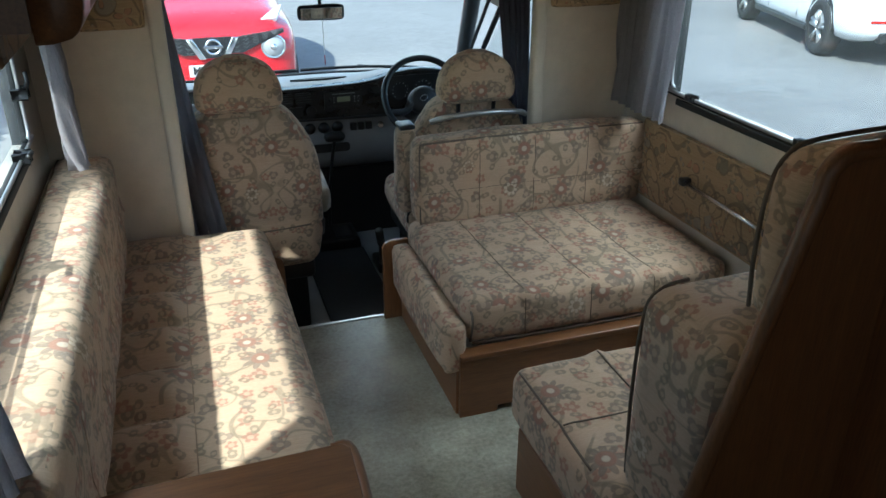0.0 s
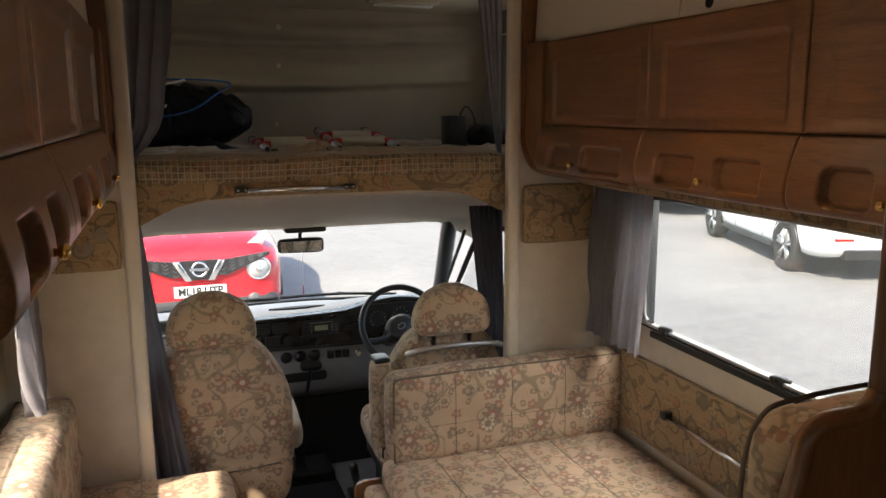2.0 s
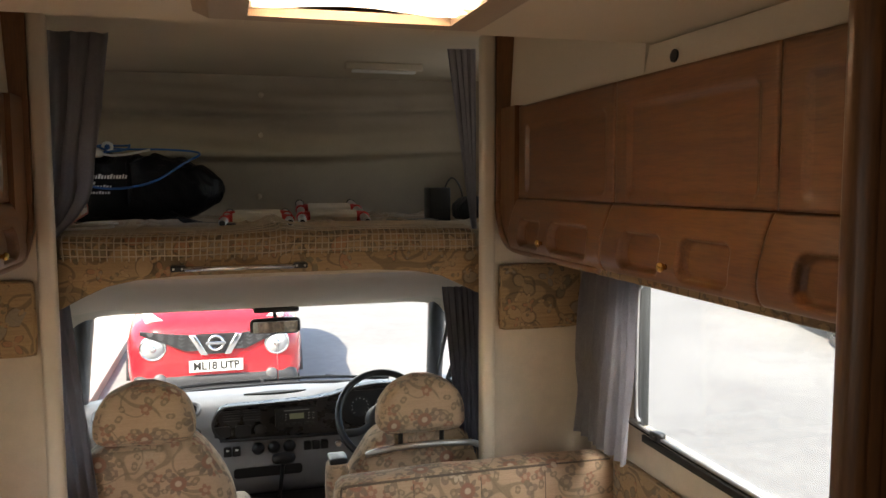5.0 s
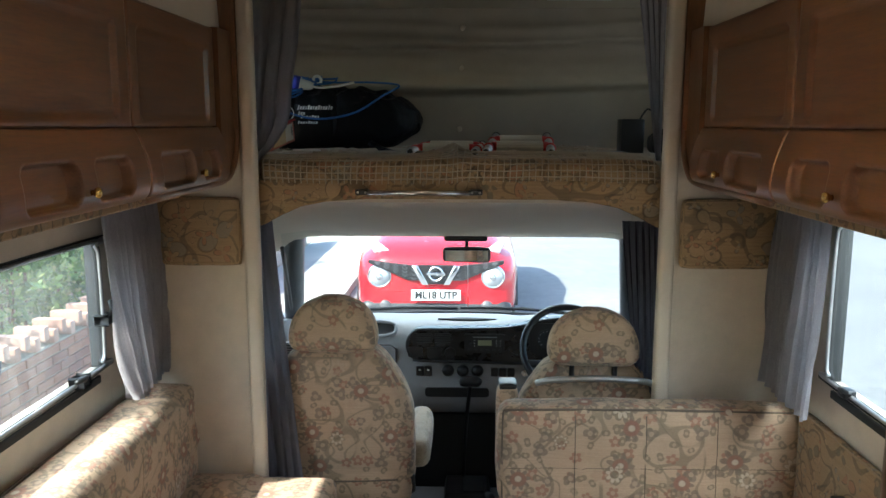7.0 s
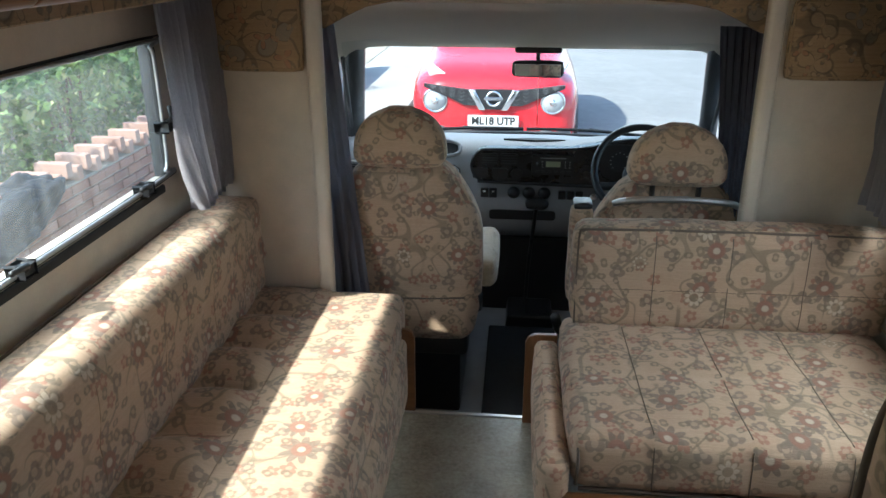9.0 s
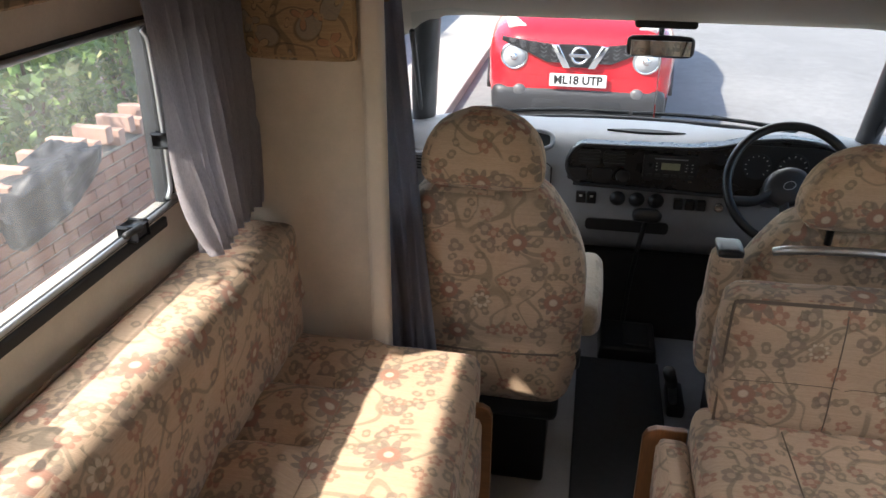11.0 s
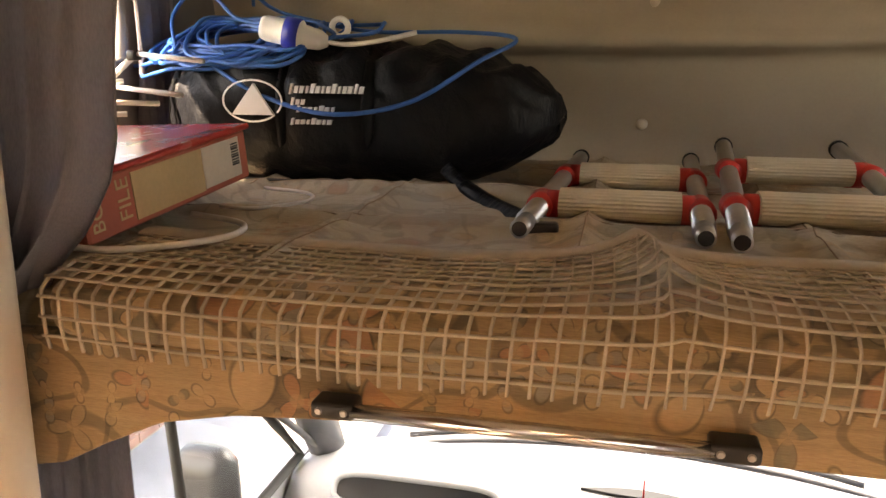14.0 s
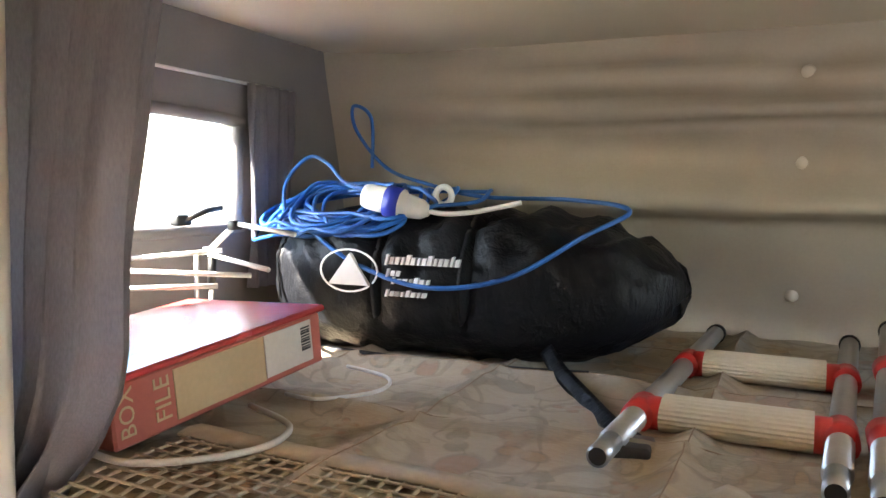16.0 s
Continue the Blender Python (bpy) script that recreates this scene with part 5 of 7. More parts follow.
part("tail", tube(smooth_path([(-0.95, 3.66, 1.74), (-0.86, 3.56, 1.69), (-0.74, 3.545, 1.63), (-0.6, 3.54, 1.60), (-0.45, 3.55, 1.625), (-0.33, 3.6, 1.70), (-0.27, 3.68, 1.745), (-0.4, 3.76, 1.762), (-0.6, 3.8, 1.765), (-0.75, 3.85, 1.79), (-0.9, 3.92, 1.83), (-0.99, 3.93, 1.92), (-1.0, 3.93, 1.98), (-0.95, 3.93, 1.95), (-0.94, 3.92, 1.83)], 8), 0.0045, 7), M_BLUE, cable, "trailing blue loop over the bag", True)
M_PLUG = pose(-0.705, 3.6, 1.752, 0, 102, 8)
part("plug", lathe([(0, -0.06), (0.022, -0.06), (0.025, -0.05), (0.026, -0.012), (0.03, -0.01), (0.03, 0.02), (0.024, 0.022), (0.019, 0.06), (0.01, 0.075), (0, 0.075)], M_PLUG, 20), M_WHITE, cable, "white plug body", True)
part("plug_band", lathe([(0.0268, -0.012), (0.0315, -0.012), (0.0315, 0.018), (0.0268, 0.018)], M_PLUG, 20), M_BLUEBAND, cable, "blue band", True)
part("plug_ring", tube([(-0.622 + 0.017 * math.cos(a), 3.65, 1.766 + 0.017 * math.sin(a)) for a in [i * math.pi / 10 for i in range(20)]], 0.0065, 8, True), M_WHITE, cable, "white ring cap", True)
part("lead", tube(smooth_path([(-0.64, 3.61, 1.738), (-0.6, 3.615, 1.732), (-0.54, 3.625, 1.738), (-0.46, 3.64, 1.756)], 8), 0.0048, 8), M_WHITE, cable, "white lead", True)

# box file
bf = thing("box_file", "red card box file with faded spine, lying on the bunk", "box file")
bf.matrix_world = pose(-0.788, 3.085, BED + 0.074, 5.5, -2.5, -3)
part("body", box(-0.135, 0.135, -0.19, 0.19, -0.04, 0.036, 0.003, 1), M_BOXPINK, bf)
part("lid", box(-0.14, 0.142, -0.197, 0.197, 0.037, 0.046, 0.003, 1), M_BOXRED, bf, "glossy red lid")
part("label", box(0.1352, 0.1368, -0.1, 0.06, -0.032, 0.03), M_LABEL, bf, "yellowed blank label")
part("label", box(0.1352, 0.1366, 0.062, 0.165, -0.03, 0.03), M_PAPER, bf, "pale sticker")
bm = bmesh.new()
for i in range(9):
    box(0.1367, 0.1374, 0.14 + 0.0, 0.16, -0.012 + 0.004 * i, -0.012 + 0.004 * i + (0.0022 if i % 3 else 0.0032), bm=bm)
part("barcode", bm, M_BLACK, bf)
face = Matrix.LocRotScale((0.1358, 0, 0), Euler((radians(90), 0, radians(90))), None)
lettering("spine_lettering", "BOX", 0.03, face @ pose(-0.17, 0, 0, 0, 0, 90), M_LABEL, bf, 0.95)
lettering("spine_lettering", "FILE", 0.034, face @ pose(-0.118, 0, 0, 0, 0, 90), M_LABEL, bf, 0.95)

# thin white cables and rods about the box file
wire = thing("white_wire", "thin white cable trailing round the box file", "cable")
part("loop", tube(smooth_path([(-0.76, 2.9, BED + 0.026), (-0.62, 2.87, BED + 0.026), (-0.53, 2.96, BED + 0.026), (-0.55, 3.06, BED + 0.024), (-0.66, 3.12, BED + 0.022)], 8), 0.0042, 7), M_CABLE, wire, "", True)
part("loop", tube(smooth_path([(-0.66, 3.2, BED + 0.02), (-0.6, 3.2, BED + 0.02), (-0.55, 3.28, BED + 0.02), (-0.58, 3.36, BED + 0.02), (-0.68, 3.4, BED + 0.02)], 8), 0.003, 7), M_CABLE, wire, "", True)
rack = thing("folding_drier", "folded white wire drier with black joints beside the box file", "drier")
for a, b in (((-0.934, 3.42, 1.709), (-0.778, 3.384, 1.696)), ((-1.01, 3.42, 1.651), (-0.792, 3.33, 1.639)), ((-1.07, 3.24, 1.63), (-0.86, 3.37, 1.622)), ((-1.07, 3.2, 1.6), (-0.9, 3.33, 1.605)), ((-1.08, 3.3, 1.645), (-0.95, 3.4, 1.66))):
    part("rod", tube([a, b], 0.0046, 8), M_WHITE, rack, "white rod", True)
part("hinge_arm", tube([(-1.005, 3.42, 1.652), (-0.934, 3.42, 1.709)], 0.006, 8), M_WHITE, rack, "", True)
part("hinge_arm", tube([(-0.985, 3.41, 1.585), (-0.99, 3.42, 1.66)], 0.008, 8), M_BLACK, rack, "black hinge arm", True)
for x, z in ((-0.998, 1.655), (-0.938, 1.706)):
    part("joint", box(x - 0.009, x + 0.009, 3.408, 3.432, z - 0.009, z + 0.009, 0.003), M_BLACK, rack, "black joint", True)
for x, y, z in ((-1.03, 3.42, 1.65), (-0.985, 3.41, 1.6), (-1.07, 3.24, 1.63)):
    part("leg", tube([(x, y, BED + 0.001), (x, y, z)], 0.0045, 8), M_WHITE, rack, "", True)

# bunk ladder in two halves
def ladder(x0, x1, x0b, x1b, ya, yb, label, rise=0.004):
    top = thing("bunk_ladder_half", label, "ladder", "bunk ladder")
    z = BED + 0.022
    rails = []
    for a, b in ((x0, x0b), (x1, x1b)):
        p, q = Vector((a, ya, z)), Vector((b, yb, z + rise))
        d = (q - p).normalized()
        bm = tube([p + 0.06 * d, q], 0.0165, 14)
        railp = part("rail", bm, M_STEEL, top, "dull aluminium tube", True)
        part("spigot", tube([p, p + 0.0595 * d], 0.0135, 14), M_STEEL, railp, "narrower open end", True)
        part("bore", lathe([(0, 0.0), (0.0105, 0.0)], Matrix.Translation(p - 0.0006 * d) @ d.to_track_quat("Z", "Y").to_matrix().to_4x4(), 14), M_BLACK, railp)
        part("end_cap", lathe([(0, 0.012), (0.019, 0.012), (0.02, -0.008), (0.0168, -0.008)], Matrix.Translation(q) @ d.to_track_quat("Z", "Y").to_matrix().to_4x4(), 14), M_RUBBER, railp, "black rubber cap", True)
        rails.append((p, q))
    for t in (0.23, 0.62):
        a, b = rails[0][0].lerp(rails[0][1], t), rails[1][0].lerp(rails[1][1], t)
        d = (b - a).normalized()
        bm = bmesh.new()
        seg = 52
        ring = []
        for end in (a + 0.03 * d, b - 0.03 * d):
            ring.append([])
            for k in range(seg):
                an = 2 * math.pi * k / seg
                rr = 1.0 + (0.05 if k % 2 else 0.0)
                ring[-1].append(bm.verts.new(end + Vector((0, 0.041 * rr * math.cos(an), 0.0235 * rr * math.sin(an) + 0.003))))
        for k in range(seg):
            bm.faces.new((ring[0][k], ring[0][(k + 1) % seg], ring[1][(k + 1) % seg], ring[1][k]))
        bm.faces.new(ring[0][::-1])
        bm.faces.new(ring[1])
        bmesh.ops.recalc_face_normals(bm, faces=bm.faces[:])
        rung = part("rung", bm, M_RUNG, top, "ribbed beige rung")
        for end, way in ((a, d), (b, -d)):
            bm = tube([end - Vector((0, 0.034, 0)), end + Vector((0, 0.034, 0))], 0.021, 14)
            tube([end + 0.01 * way, end + 0.036 * way], 0.024, 14, bm=bm)
            part("joint", bm, M_RED, rung, "red plastic joint", True)
    return top


ladder(-0.184, 0.056, -0.151, 0.103, 3.135, 4.03, "half of an aluminium bunk ladder with beige rungs and red joints")
ladder(0.098, 0.338, 0.167, 0.407, 3.12, 3.98, "half of an aluminium bunk ladder propped up slightly on the quilt", 0.045)
dark = thing("black_case", "small black electronic box standing on the bunk", "box")
part("body", box(0.64, 0.73, 3.36, 3.46, BED, 1.6, 0.006), M_BLACK, dark, "", True)
part("lead", tube(smooth_path([(0.72, 3.45, 1.58), (0.76, 3.46, 1.64), (0.8, 3.46, 1.6), (0.82, 3.45, 1.5), (0.84, 3.4, BED + 0.01)], 6), 0.004, 6), M_BLACK, dark, "", True)
flat = thing("black_tablet", "flat black gadget lying on the bunk", "tablet")
part("body", box(0.45, 0.64, 3.2, 3.34, BED + 0.001, BED + 0.02, 0.004), M_BLACK, flat, "", True)
flat = thing("black_pouch", "black pouch lying on the bunk by the wall", "pouch")
part("body", moved(cushion((0.26, 0.2, 0.1), 0.04, (), 0.01, 0.03), pose(0.9, 3.4, BED + 0.048)), M_BAG, flat, "", True)

# cab -------------------------------------------------------------------
CX = 0.9
setting("cab_floor", box(-CX, CX, STEP + 0.018, 4.35, -0.3, -0.22), M_CABFLOOR, "grey cab floor")
setting("step_riser", box(-W, W, STEP - 0.02, STEP, -0.3, -0.06), M_BLACK, "black step riser")
tagged(finish(box(-0.15, 0.16, STEP + 0.03, 3.68, -0.2195, -0.205, 0.006), "floor_mat", M_MAT), "black rubber mat on the cab floor", "floor mat")
for s, nm in ((-1, "cab_wall_left"), (1, "cab_wall_right")):
    a, b = sorted((s * CX, s * (CX + 0.05)))
    bm = box(a, b, BULK + 0.04, 4.2, -0.3, 0.6)
    box(a, b, BULK + 0.04, 2.98, 0.6, 1.3, bm=bm)
    prism([(2.98, 1.08), (3.6, 1.08), (3.62, 1.3), (2.98, 1.3)], "x", a, b, bm=bm)
    setting(nm, bm, M_DASH, "grey cab door trim")
    top = thing("door_window_left" if s < 0 else "door_window_right", "cab door window with black divider and seal", "window", "", "structure")
    ring = [(2.99, 0.62), (3.3, 0.61), (4.0, 0.62), (3.85, 0.78), (3.58, 1.07), (3.3, 1.085), (2.99, 1.085)]
    part("seal", tube([(s * (CX - 0.005), y, z) for y, z in ring], 0.014, 8, True), M_RUBBER, top, "black rubber seal", True)
    part("divider", tube([(s * CX, 3.43, 0.62), (s * CX, 3.38, 1.085)], 0.011, 8), M_RUBBER, top, "black divider bar", True)
    pane = part("pane", prism(ring, "x", *sorted((s * (CX + 0.02), s * (CX + 0.024)))), M_GLASS, top)
    pane.visible_shadow = False
    mir = thing("door_mirror", "black door mirror outside the cab window", "door mirror", "door mirrors")
    part("housing", moved(cushion((0.17, 0.09, 0.22), 0.04, (), 0.01, 0.04), pose(s * 1.11, 3.86, 0.57)), M_BLACK, mir, "", True)
    part("arm", tube([(s * 0.96, 3.86, 0.5), (s * 1.05, 3.87, 0.52)], 0.025, 8), M_BLACK, mir, "", True)
    # pillars of the windscreen
    bm = tube(smooth_path([(s * 0.85, 4.1, 0.6), (s * 0.8, 3.88, 0.82), (s * 0.735, 3.6, 1.09), (s * 0.72, 3.5, 1.16)], 6), 0.056, 10, flat=0.7)
    setting("windscreen_pillar_left" if s < 0 else "windscreen_pillar_right", bm, M_DASH_DARK, "dark windscreen pillar trim", True)

# header lining between the bunk fascia and the windscreen
bm, grid = bmesh.new(), []
for j in range(9):
    v = j / 8
    y = BULK + 0.101 + (3.6 - BULK - 0.101) * v
    row = []
    for i in range(25):
        x = -0.9 + 1.8 * i / 24
        z = 1.317 - 0.225 * v ** 0.9 - 0.1 * max(0, abs(x) - 0.55) * (1 - v) - 0.5 * v * max(0.0, abs(x) - 0.665)
        row.append(bm.verts.new((x, y, z)))
    grid.append(row)
for r1, r2 in zip(grid, grid[1:]):
    for i in range(24):
        bm.faces.new((r1[i], r1[i + 1], r2[i + 1], r2[i]))
bmesh.ops.solidify(bm, geom=bm.faces[:], thickness=-0.012)
bmesh.ops.recalc_face_normals(bm, faces=bm.faces[:])
setting("cab_header", bm, M_HEADER, "off-white moulded lining above the windscreen", True)
setting("cab_roof", box(-CX - 0.1, CX + 0.1, 3.5, 4.25, 1.22, 1.299), M_WHITE, "white underside of the over-cab pod")

# windscreen
def screen_point(u, v):
    """u across from -1 to 1, v from the dash up to the header."""
    x = u * (0.86 - 0.12 * v)
    y = 4.36 - 0.24 * abs(u) ** 2.2 - 0.74 * v + 0.03 * abs(u) ** 2 * v
    return Vector((x, y, 0.575 + 0.53 * v - 0.02 * abs(u) ** 3 * v))


ws = thing("windscreen", "wide curved windscreen with black surround", "windscreen", "", "structure")
bm, grid = bmesh.new(), []
for j in range(9):
    grid.append([bm.verts.new(screen_point(-1 + i / 10, 1.1 * j / 8)) for i in range(21)])
for r1, r2 in zip(grid, grid[1:]):
    for i in range(20):
        bm.faces.new((r1[i], r1[i + 1], r2[i + 1], r2[i]))
pane = part("pane", bm, M_GLASS, ws, "", True)
pane.visible_shadow = False
edge = [screen_point(-1, 0.97 - 0.97 * j / 8) for j in range(8)] + [screen_point(-1 + i / 10, 0.0) for i in range(21)] + [screen_point(1, 0.97 * j / 8) for j in range(1, 9)]
part("surround", tube([p + Vector((0, -0.008, -0.004)) for p in edge], 0.009, 8), M_DASH_DARK, ws, "black surround", True)
for a, b in ((-0.75, -0.02), (0.0, 0.75)):
    wiper = thing("wiper", "black windscreen wiper parked along the glass", "wiper", "wipers")
    part("blade", tube([screen_point(a + (b - a) * i / 10, 0.01 + 0.012 * math.sin(math.pi * i / 10)) + Vector((0, 0.035, 0.005)) for i in range(11)], 0.009, 6), M_RUBBER, wiper, "", True)
    part("arm", tube([screen_point(b, -0.02) + Vector((0, 0.05, 0.0)), screen_point(0.5 * (a + b), 0.02) + Vector((0, 0.055, 0.01))], 0.006, 6), M_BLACK, wiper, "", True)

mirror = thing("rear_view_mirror", "black rear-view mirror hung above the windscreen", "mirror")
rot = pose(0.03, 3.77, 0.985, 8, 0, 0)
bm = moved(cushion((0.215, 0.03, 0.068), 0.014, (), 0.004, 0.012), rot)
part("housing", bm, M_BLACK, mirror, "", True)
part("glass", moved(box(-0.098, 0.098, -0.0215, -0.019, -0.026, 0.026, 0.001, 1), rot), M_MIRROR, mirror)
part("stalk", tube(smooth_path([(0.03, 3.785, 1.0), (0.03, 3.78, 1.05), (0.03, 3.7, 1.1)], 5), 0.009, 8), M_BLACK, mirror, "", True)
tagged(finish(box(-0.07, 0.12, 3.57, 3.68, 1.075, 1.1, 0.01), "mirror_console", M_BLACK, smooth=True), "black plate above the mirror", "console")
charm = thing("hanging_charm", "thin pale string with a small red tag under the mirror", "charm")
part("string", tube([(0.035, 3.77, 0.955), (0.037, 3.775, 0.78)], 0.0012, 5), M_WHITE, charm)
part("tag", tube([(0.037, 3.775, 0.785), (0.037, 3.775, 0.74)], 0.0022, 6), M_RED, charm, "", True)

# dashboard
dash = thing("dashboard", "grey moulded dashboard with black centre console, fixed below the windscreen", "dashboard")
prof = [(4.34, 0.4), (4.34, 0.568), (4.2, 0.6), (4.03, 0.618), (3.935, 0.612), (3.868, 0.562), (3.85, 0.53), (3.83, 0.45), (3.8, 0.36), (3.8, 0.26), (3.86, 0.2), (4.0, 0.12), (4.1, 0.1)]


def dash_body():
    bm, n, grid = bmesh.new(), 60, []
    for i in range(n + 1):
        x = -0.89 + 1.78 * i / n
        row = []
        for y, z in prof:
            # a hooded swell over the driver's binnacle and a soft curl at the ends
            hood = math.exp(-(((x - 0.48) / 0.24) ** 4))
            dy = -0.05 * hood * (z > 0.5)
            dz = 0.035 * hood * (0.55 < z) * (y < 4.1)
            curl = max(0.0, abs(x) - 0.72)
            row.append(bm.verts.new((x, min(4.34 - 0.24 * (abs(x) / 0.9) ** 2.2, y + dy), z + dz - 0.4 * curl * curl)))
        grid.append(row)
    m = len(prof)
    for r1, r2 in zip(grid, grid[1:]):
        for k in range(m):
            bm.faces.new((r1[k], r1[(k + 1) % m], r2[(k + 1) % m], r2[k]))
    bm.faces.new(grid[0][::-1])
    bm.faces.new(grid[-1])
    bmesh.ops.recalc_face_normals(bm, faces=bm.faces[:])
    return bm


part("moulding", dash_body(), M_DASH, dash, "grey grained moulding", True)


def pod(x0, x1, z0, z1, y, r, depth, n=8):
    """A slab with rounded corners facing the seats."""
    pts = []
    for cx, cz, a0 in ((x1 - r, z1 - r, 0), (x0 + r, z1 - r, 90), (x0 + r, z0 + r, 180), (x1 - r, z0 + r, 270)):
        for i in range(n + 1):
            a = math.radians(a0 + 90 * i / n)
            pts.append((cx + r * math.cos(a), cz + r * math.sin(a)))
    return prism(pts, "y", y, y + depth)


# no hollow is cut: black colour stands for the shade inside the tray
tray = part("tray", moved(pod(-0.222, 0.222, -0.043, 0.043, -0.004, 0.035, 0.03), pose(-0.533, 3.902, 0.59, -50, 0, 0)), M_BLACK, dash, "flat black slab in place of the tray's shaded hollow")
rim = [(0.222 * math.copysign(abs(math.cos(a)) ** 0.35, math.cos(a)), -0.006, 0.044 * math.copysign(abs(math.sin(a)) ** 0.6, math.sin(a))) for a in [i * math.pi / 20 for i in range(40)]]
part("tray_lip", moved(tube(rim, 0.009, 8, True), pose(-0.533, 3.902, 0.59, -50, 0, 0)), M_DASH, dash, "rounded lip of the tray", True)
glove = part("glovebox", pod(-0.68, -0.31, 0.385, 0.53, 3.822, 0.035, 0.04), M_DASH, dash, "glovebox lid")
part("lid_gap", tube([(x, 3.824, z) for x, z in ((-0.684, 0.40), (-0.684, 0.515), (-0.66, 0.534), (-0.33, 0.534), (-0.306, 0.515), (-0.306, 0.40), (-0.33, 0.381), (-0.66, 0.381))], 0.003, 5, True), M_BLACK, glove, "thin dark gap")
def cowl():
    """Outline of the black cowl: round at the passenger's end, rising into the binnacle's hood."""
    left = [(-0.175 + 0.075 * math.cos(math.radians(a)), 0.546 + 0.076 * math.sin(math.radians(a))) for a in range(265, 85, -15)]
    return left + [(0.0, 0.624), (0.2, 0.63), (0.3, 0.645), (0.38, 0.668), (0.5, 0.68), (0.62, 0.668), (0.68, 0.63), (0.7, 0.56), (0.68, 0.49), (0.6, 0.462), (0.3, 0.46)]


console = part("console", prism(cowl(), "y", 3.796, 3.86), M_COWL, dash, "glossy black cowl with radio, vents and dials")
part("console_rim", tube(smooth_path([(x, 3.79, z) for x, z in cowl()], 3, True), 0.0075, 8, True), M_DASH_DARK, dash, "rounded rim of the cowl", True)
for x in (-0.17, -0.08):
    v = part("air_vent", pod(x - 0.04, x + 0.04, 0.55, 0.605, 3.782, 0.012, 0.01), M_BLACK, dash, "black air vent")
    for k in range(4):
        part("slat", box(x - 0.036, x + 0.036, 3.777, 3.783, 0.557 + 0.012 * k, 0.562 + 0.012 * k), M_DASH_DARK, v)
part("clock", lathe([(0, 0.004), (0.02, 0.004), (0.024, 0.006), (0.026, 0)], pose(-0.045, 3.788, 0.512, 90, 0, 0), 20), M_BLACK, dash, "round analogue clock", True)
radio = part("radio", pod(0.022, 0.211, 0.512, 0.603, 3.778, 0.006, 0.02), M_BLACK, dash, "black car radio")
part("display", box(0.085, 0.15, 3.7765, 3.778, 0.55, 0.575), M_LCD, radio, "greenish display")
for k in range(6):
    part("button", box(0.036 + 0.029 * k, 0.054 + 0.029 * k, 3.774, 3.778, 0.524, 0.533, 0.001, 1), M_DASH_DARK, radio)
part("dial", lathe([(0, 0.01), (0.008, 0.01), (0.009, 0)], pose(0.05, 3.778, 0.563, 90, 0, 0), 14), M_DASH_DARK, radio, "", True)
part("slot", box(0.06, 0.175, 3.7765, 3.778, 0.588, 0.592), M_DASH, radio)
for k in range(3):
    for x in (0.062, 0.165, 0.185):
        part("button", box(x, x + 0.014, 3.775, 3.778, 0.545 + 0.0125 * k, 0.553 + 0.0125 * k, 0.001, 1), M_DASH_DARK, radio)
        part("mark", box(x + 0.004, x + 0.01, 3.7744, 3.7752, 0.548 + 0.0125 * k, 0.5495 + 0.0125 * k), M_WHITE, radio)
for x in (-0.21, -0.12):
    part("pocket", pod(x - 0.035, x + 0.035, 0.487, 0.535, 3.786, 0.01, 0.012), M_BLACK, dash, "small black pocket")
for k, x in enumerate((-0.055, 0.015, 0.085)):
    part("heater_knob", lathe([(0, 0.016), (0.014, 0.016), (0.018, 0.012), (0.027, 0.004), (0.029, 0)], pose(x, 3.81, 0.415, 90, 0, 0), 20), M_BLACK, dash, "black heater knob", True)
for x in (-0.19, -0.15):
    sw = part("switch", box(x - 0.017, x + 0.017, 3.795, 3.815, 0.392, 0.435, 0.003, 1), M_BLACK, dash, "black rocker switch")
    part("mark", box(x - 0.006, x + 0.006, 3.7935, 3.795, 0.418, 0.426), M_WHITE, sw)
for x in (0.165, 0.205, 0.245):
    part("switch", box(x - 0.016, x + 0.016, 3.795, 3.82, 0.392, 0.43, 0.003, 1), M_BLACK, dash, "black rocker switch")
part("cigar_lighter", lathe([(0, 0.006), (0.011, 0.006), (0.016, 0.008), (0.018, 0)], pose(0.31, 3.815, 0.405, 90, 0, 0), 16), M_CHROME, dash, "ringed lighter socket", True)
part("shelf", pod(-0.165, 0.14, 0.29, 0.335, 3.792, 0.015, 0.03), M_BLACK, dash, "black open shelf slot")
lens = [(-0.11 + 0.29 * i / 12, 4.0 - 0.016 * math.sin(math.pi * i / 12)) for i in range(13)] + [(0.18 - 0.29 * i / 12, 4.0 + 0.024 * math.sin(math.pi * i / 12)) for i in range(1, 12)]
part("top_vent", prism(lens, "z", 0.61, 0.6235), M_RUBBER, dash, "long demister slot")
for x in (-0.82, 0.84):
    v = part("air_vent", pod(x - 0.05, x + 0.05, 0.47, 0.54, 3.822, 0.015, 0.03), M_DASH, dash, "side air vent")
    for k in range(5):
        part("slat", box(x - 0.042, x + 0.042, 3.814, 3.823, 0.478 + 0.012 * k, 0.483 + 0.012 * k), M_BLACK, v)
bin_ = part("binnacle", pod(0.325, 0.665, 0.5, 0.655, 3.7905, 0.05, 0.03), M_BLACK, dash, "black instrument binnacle")
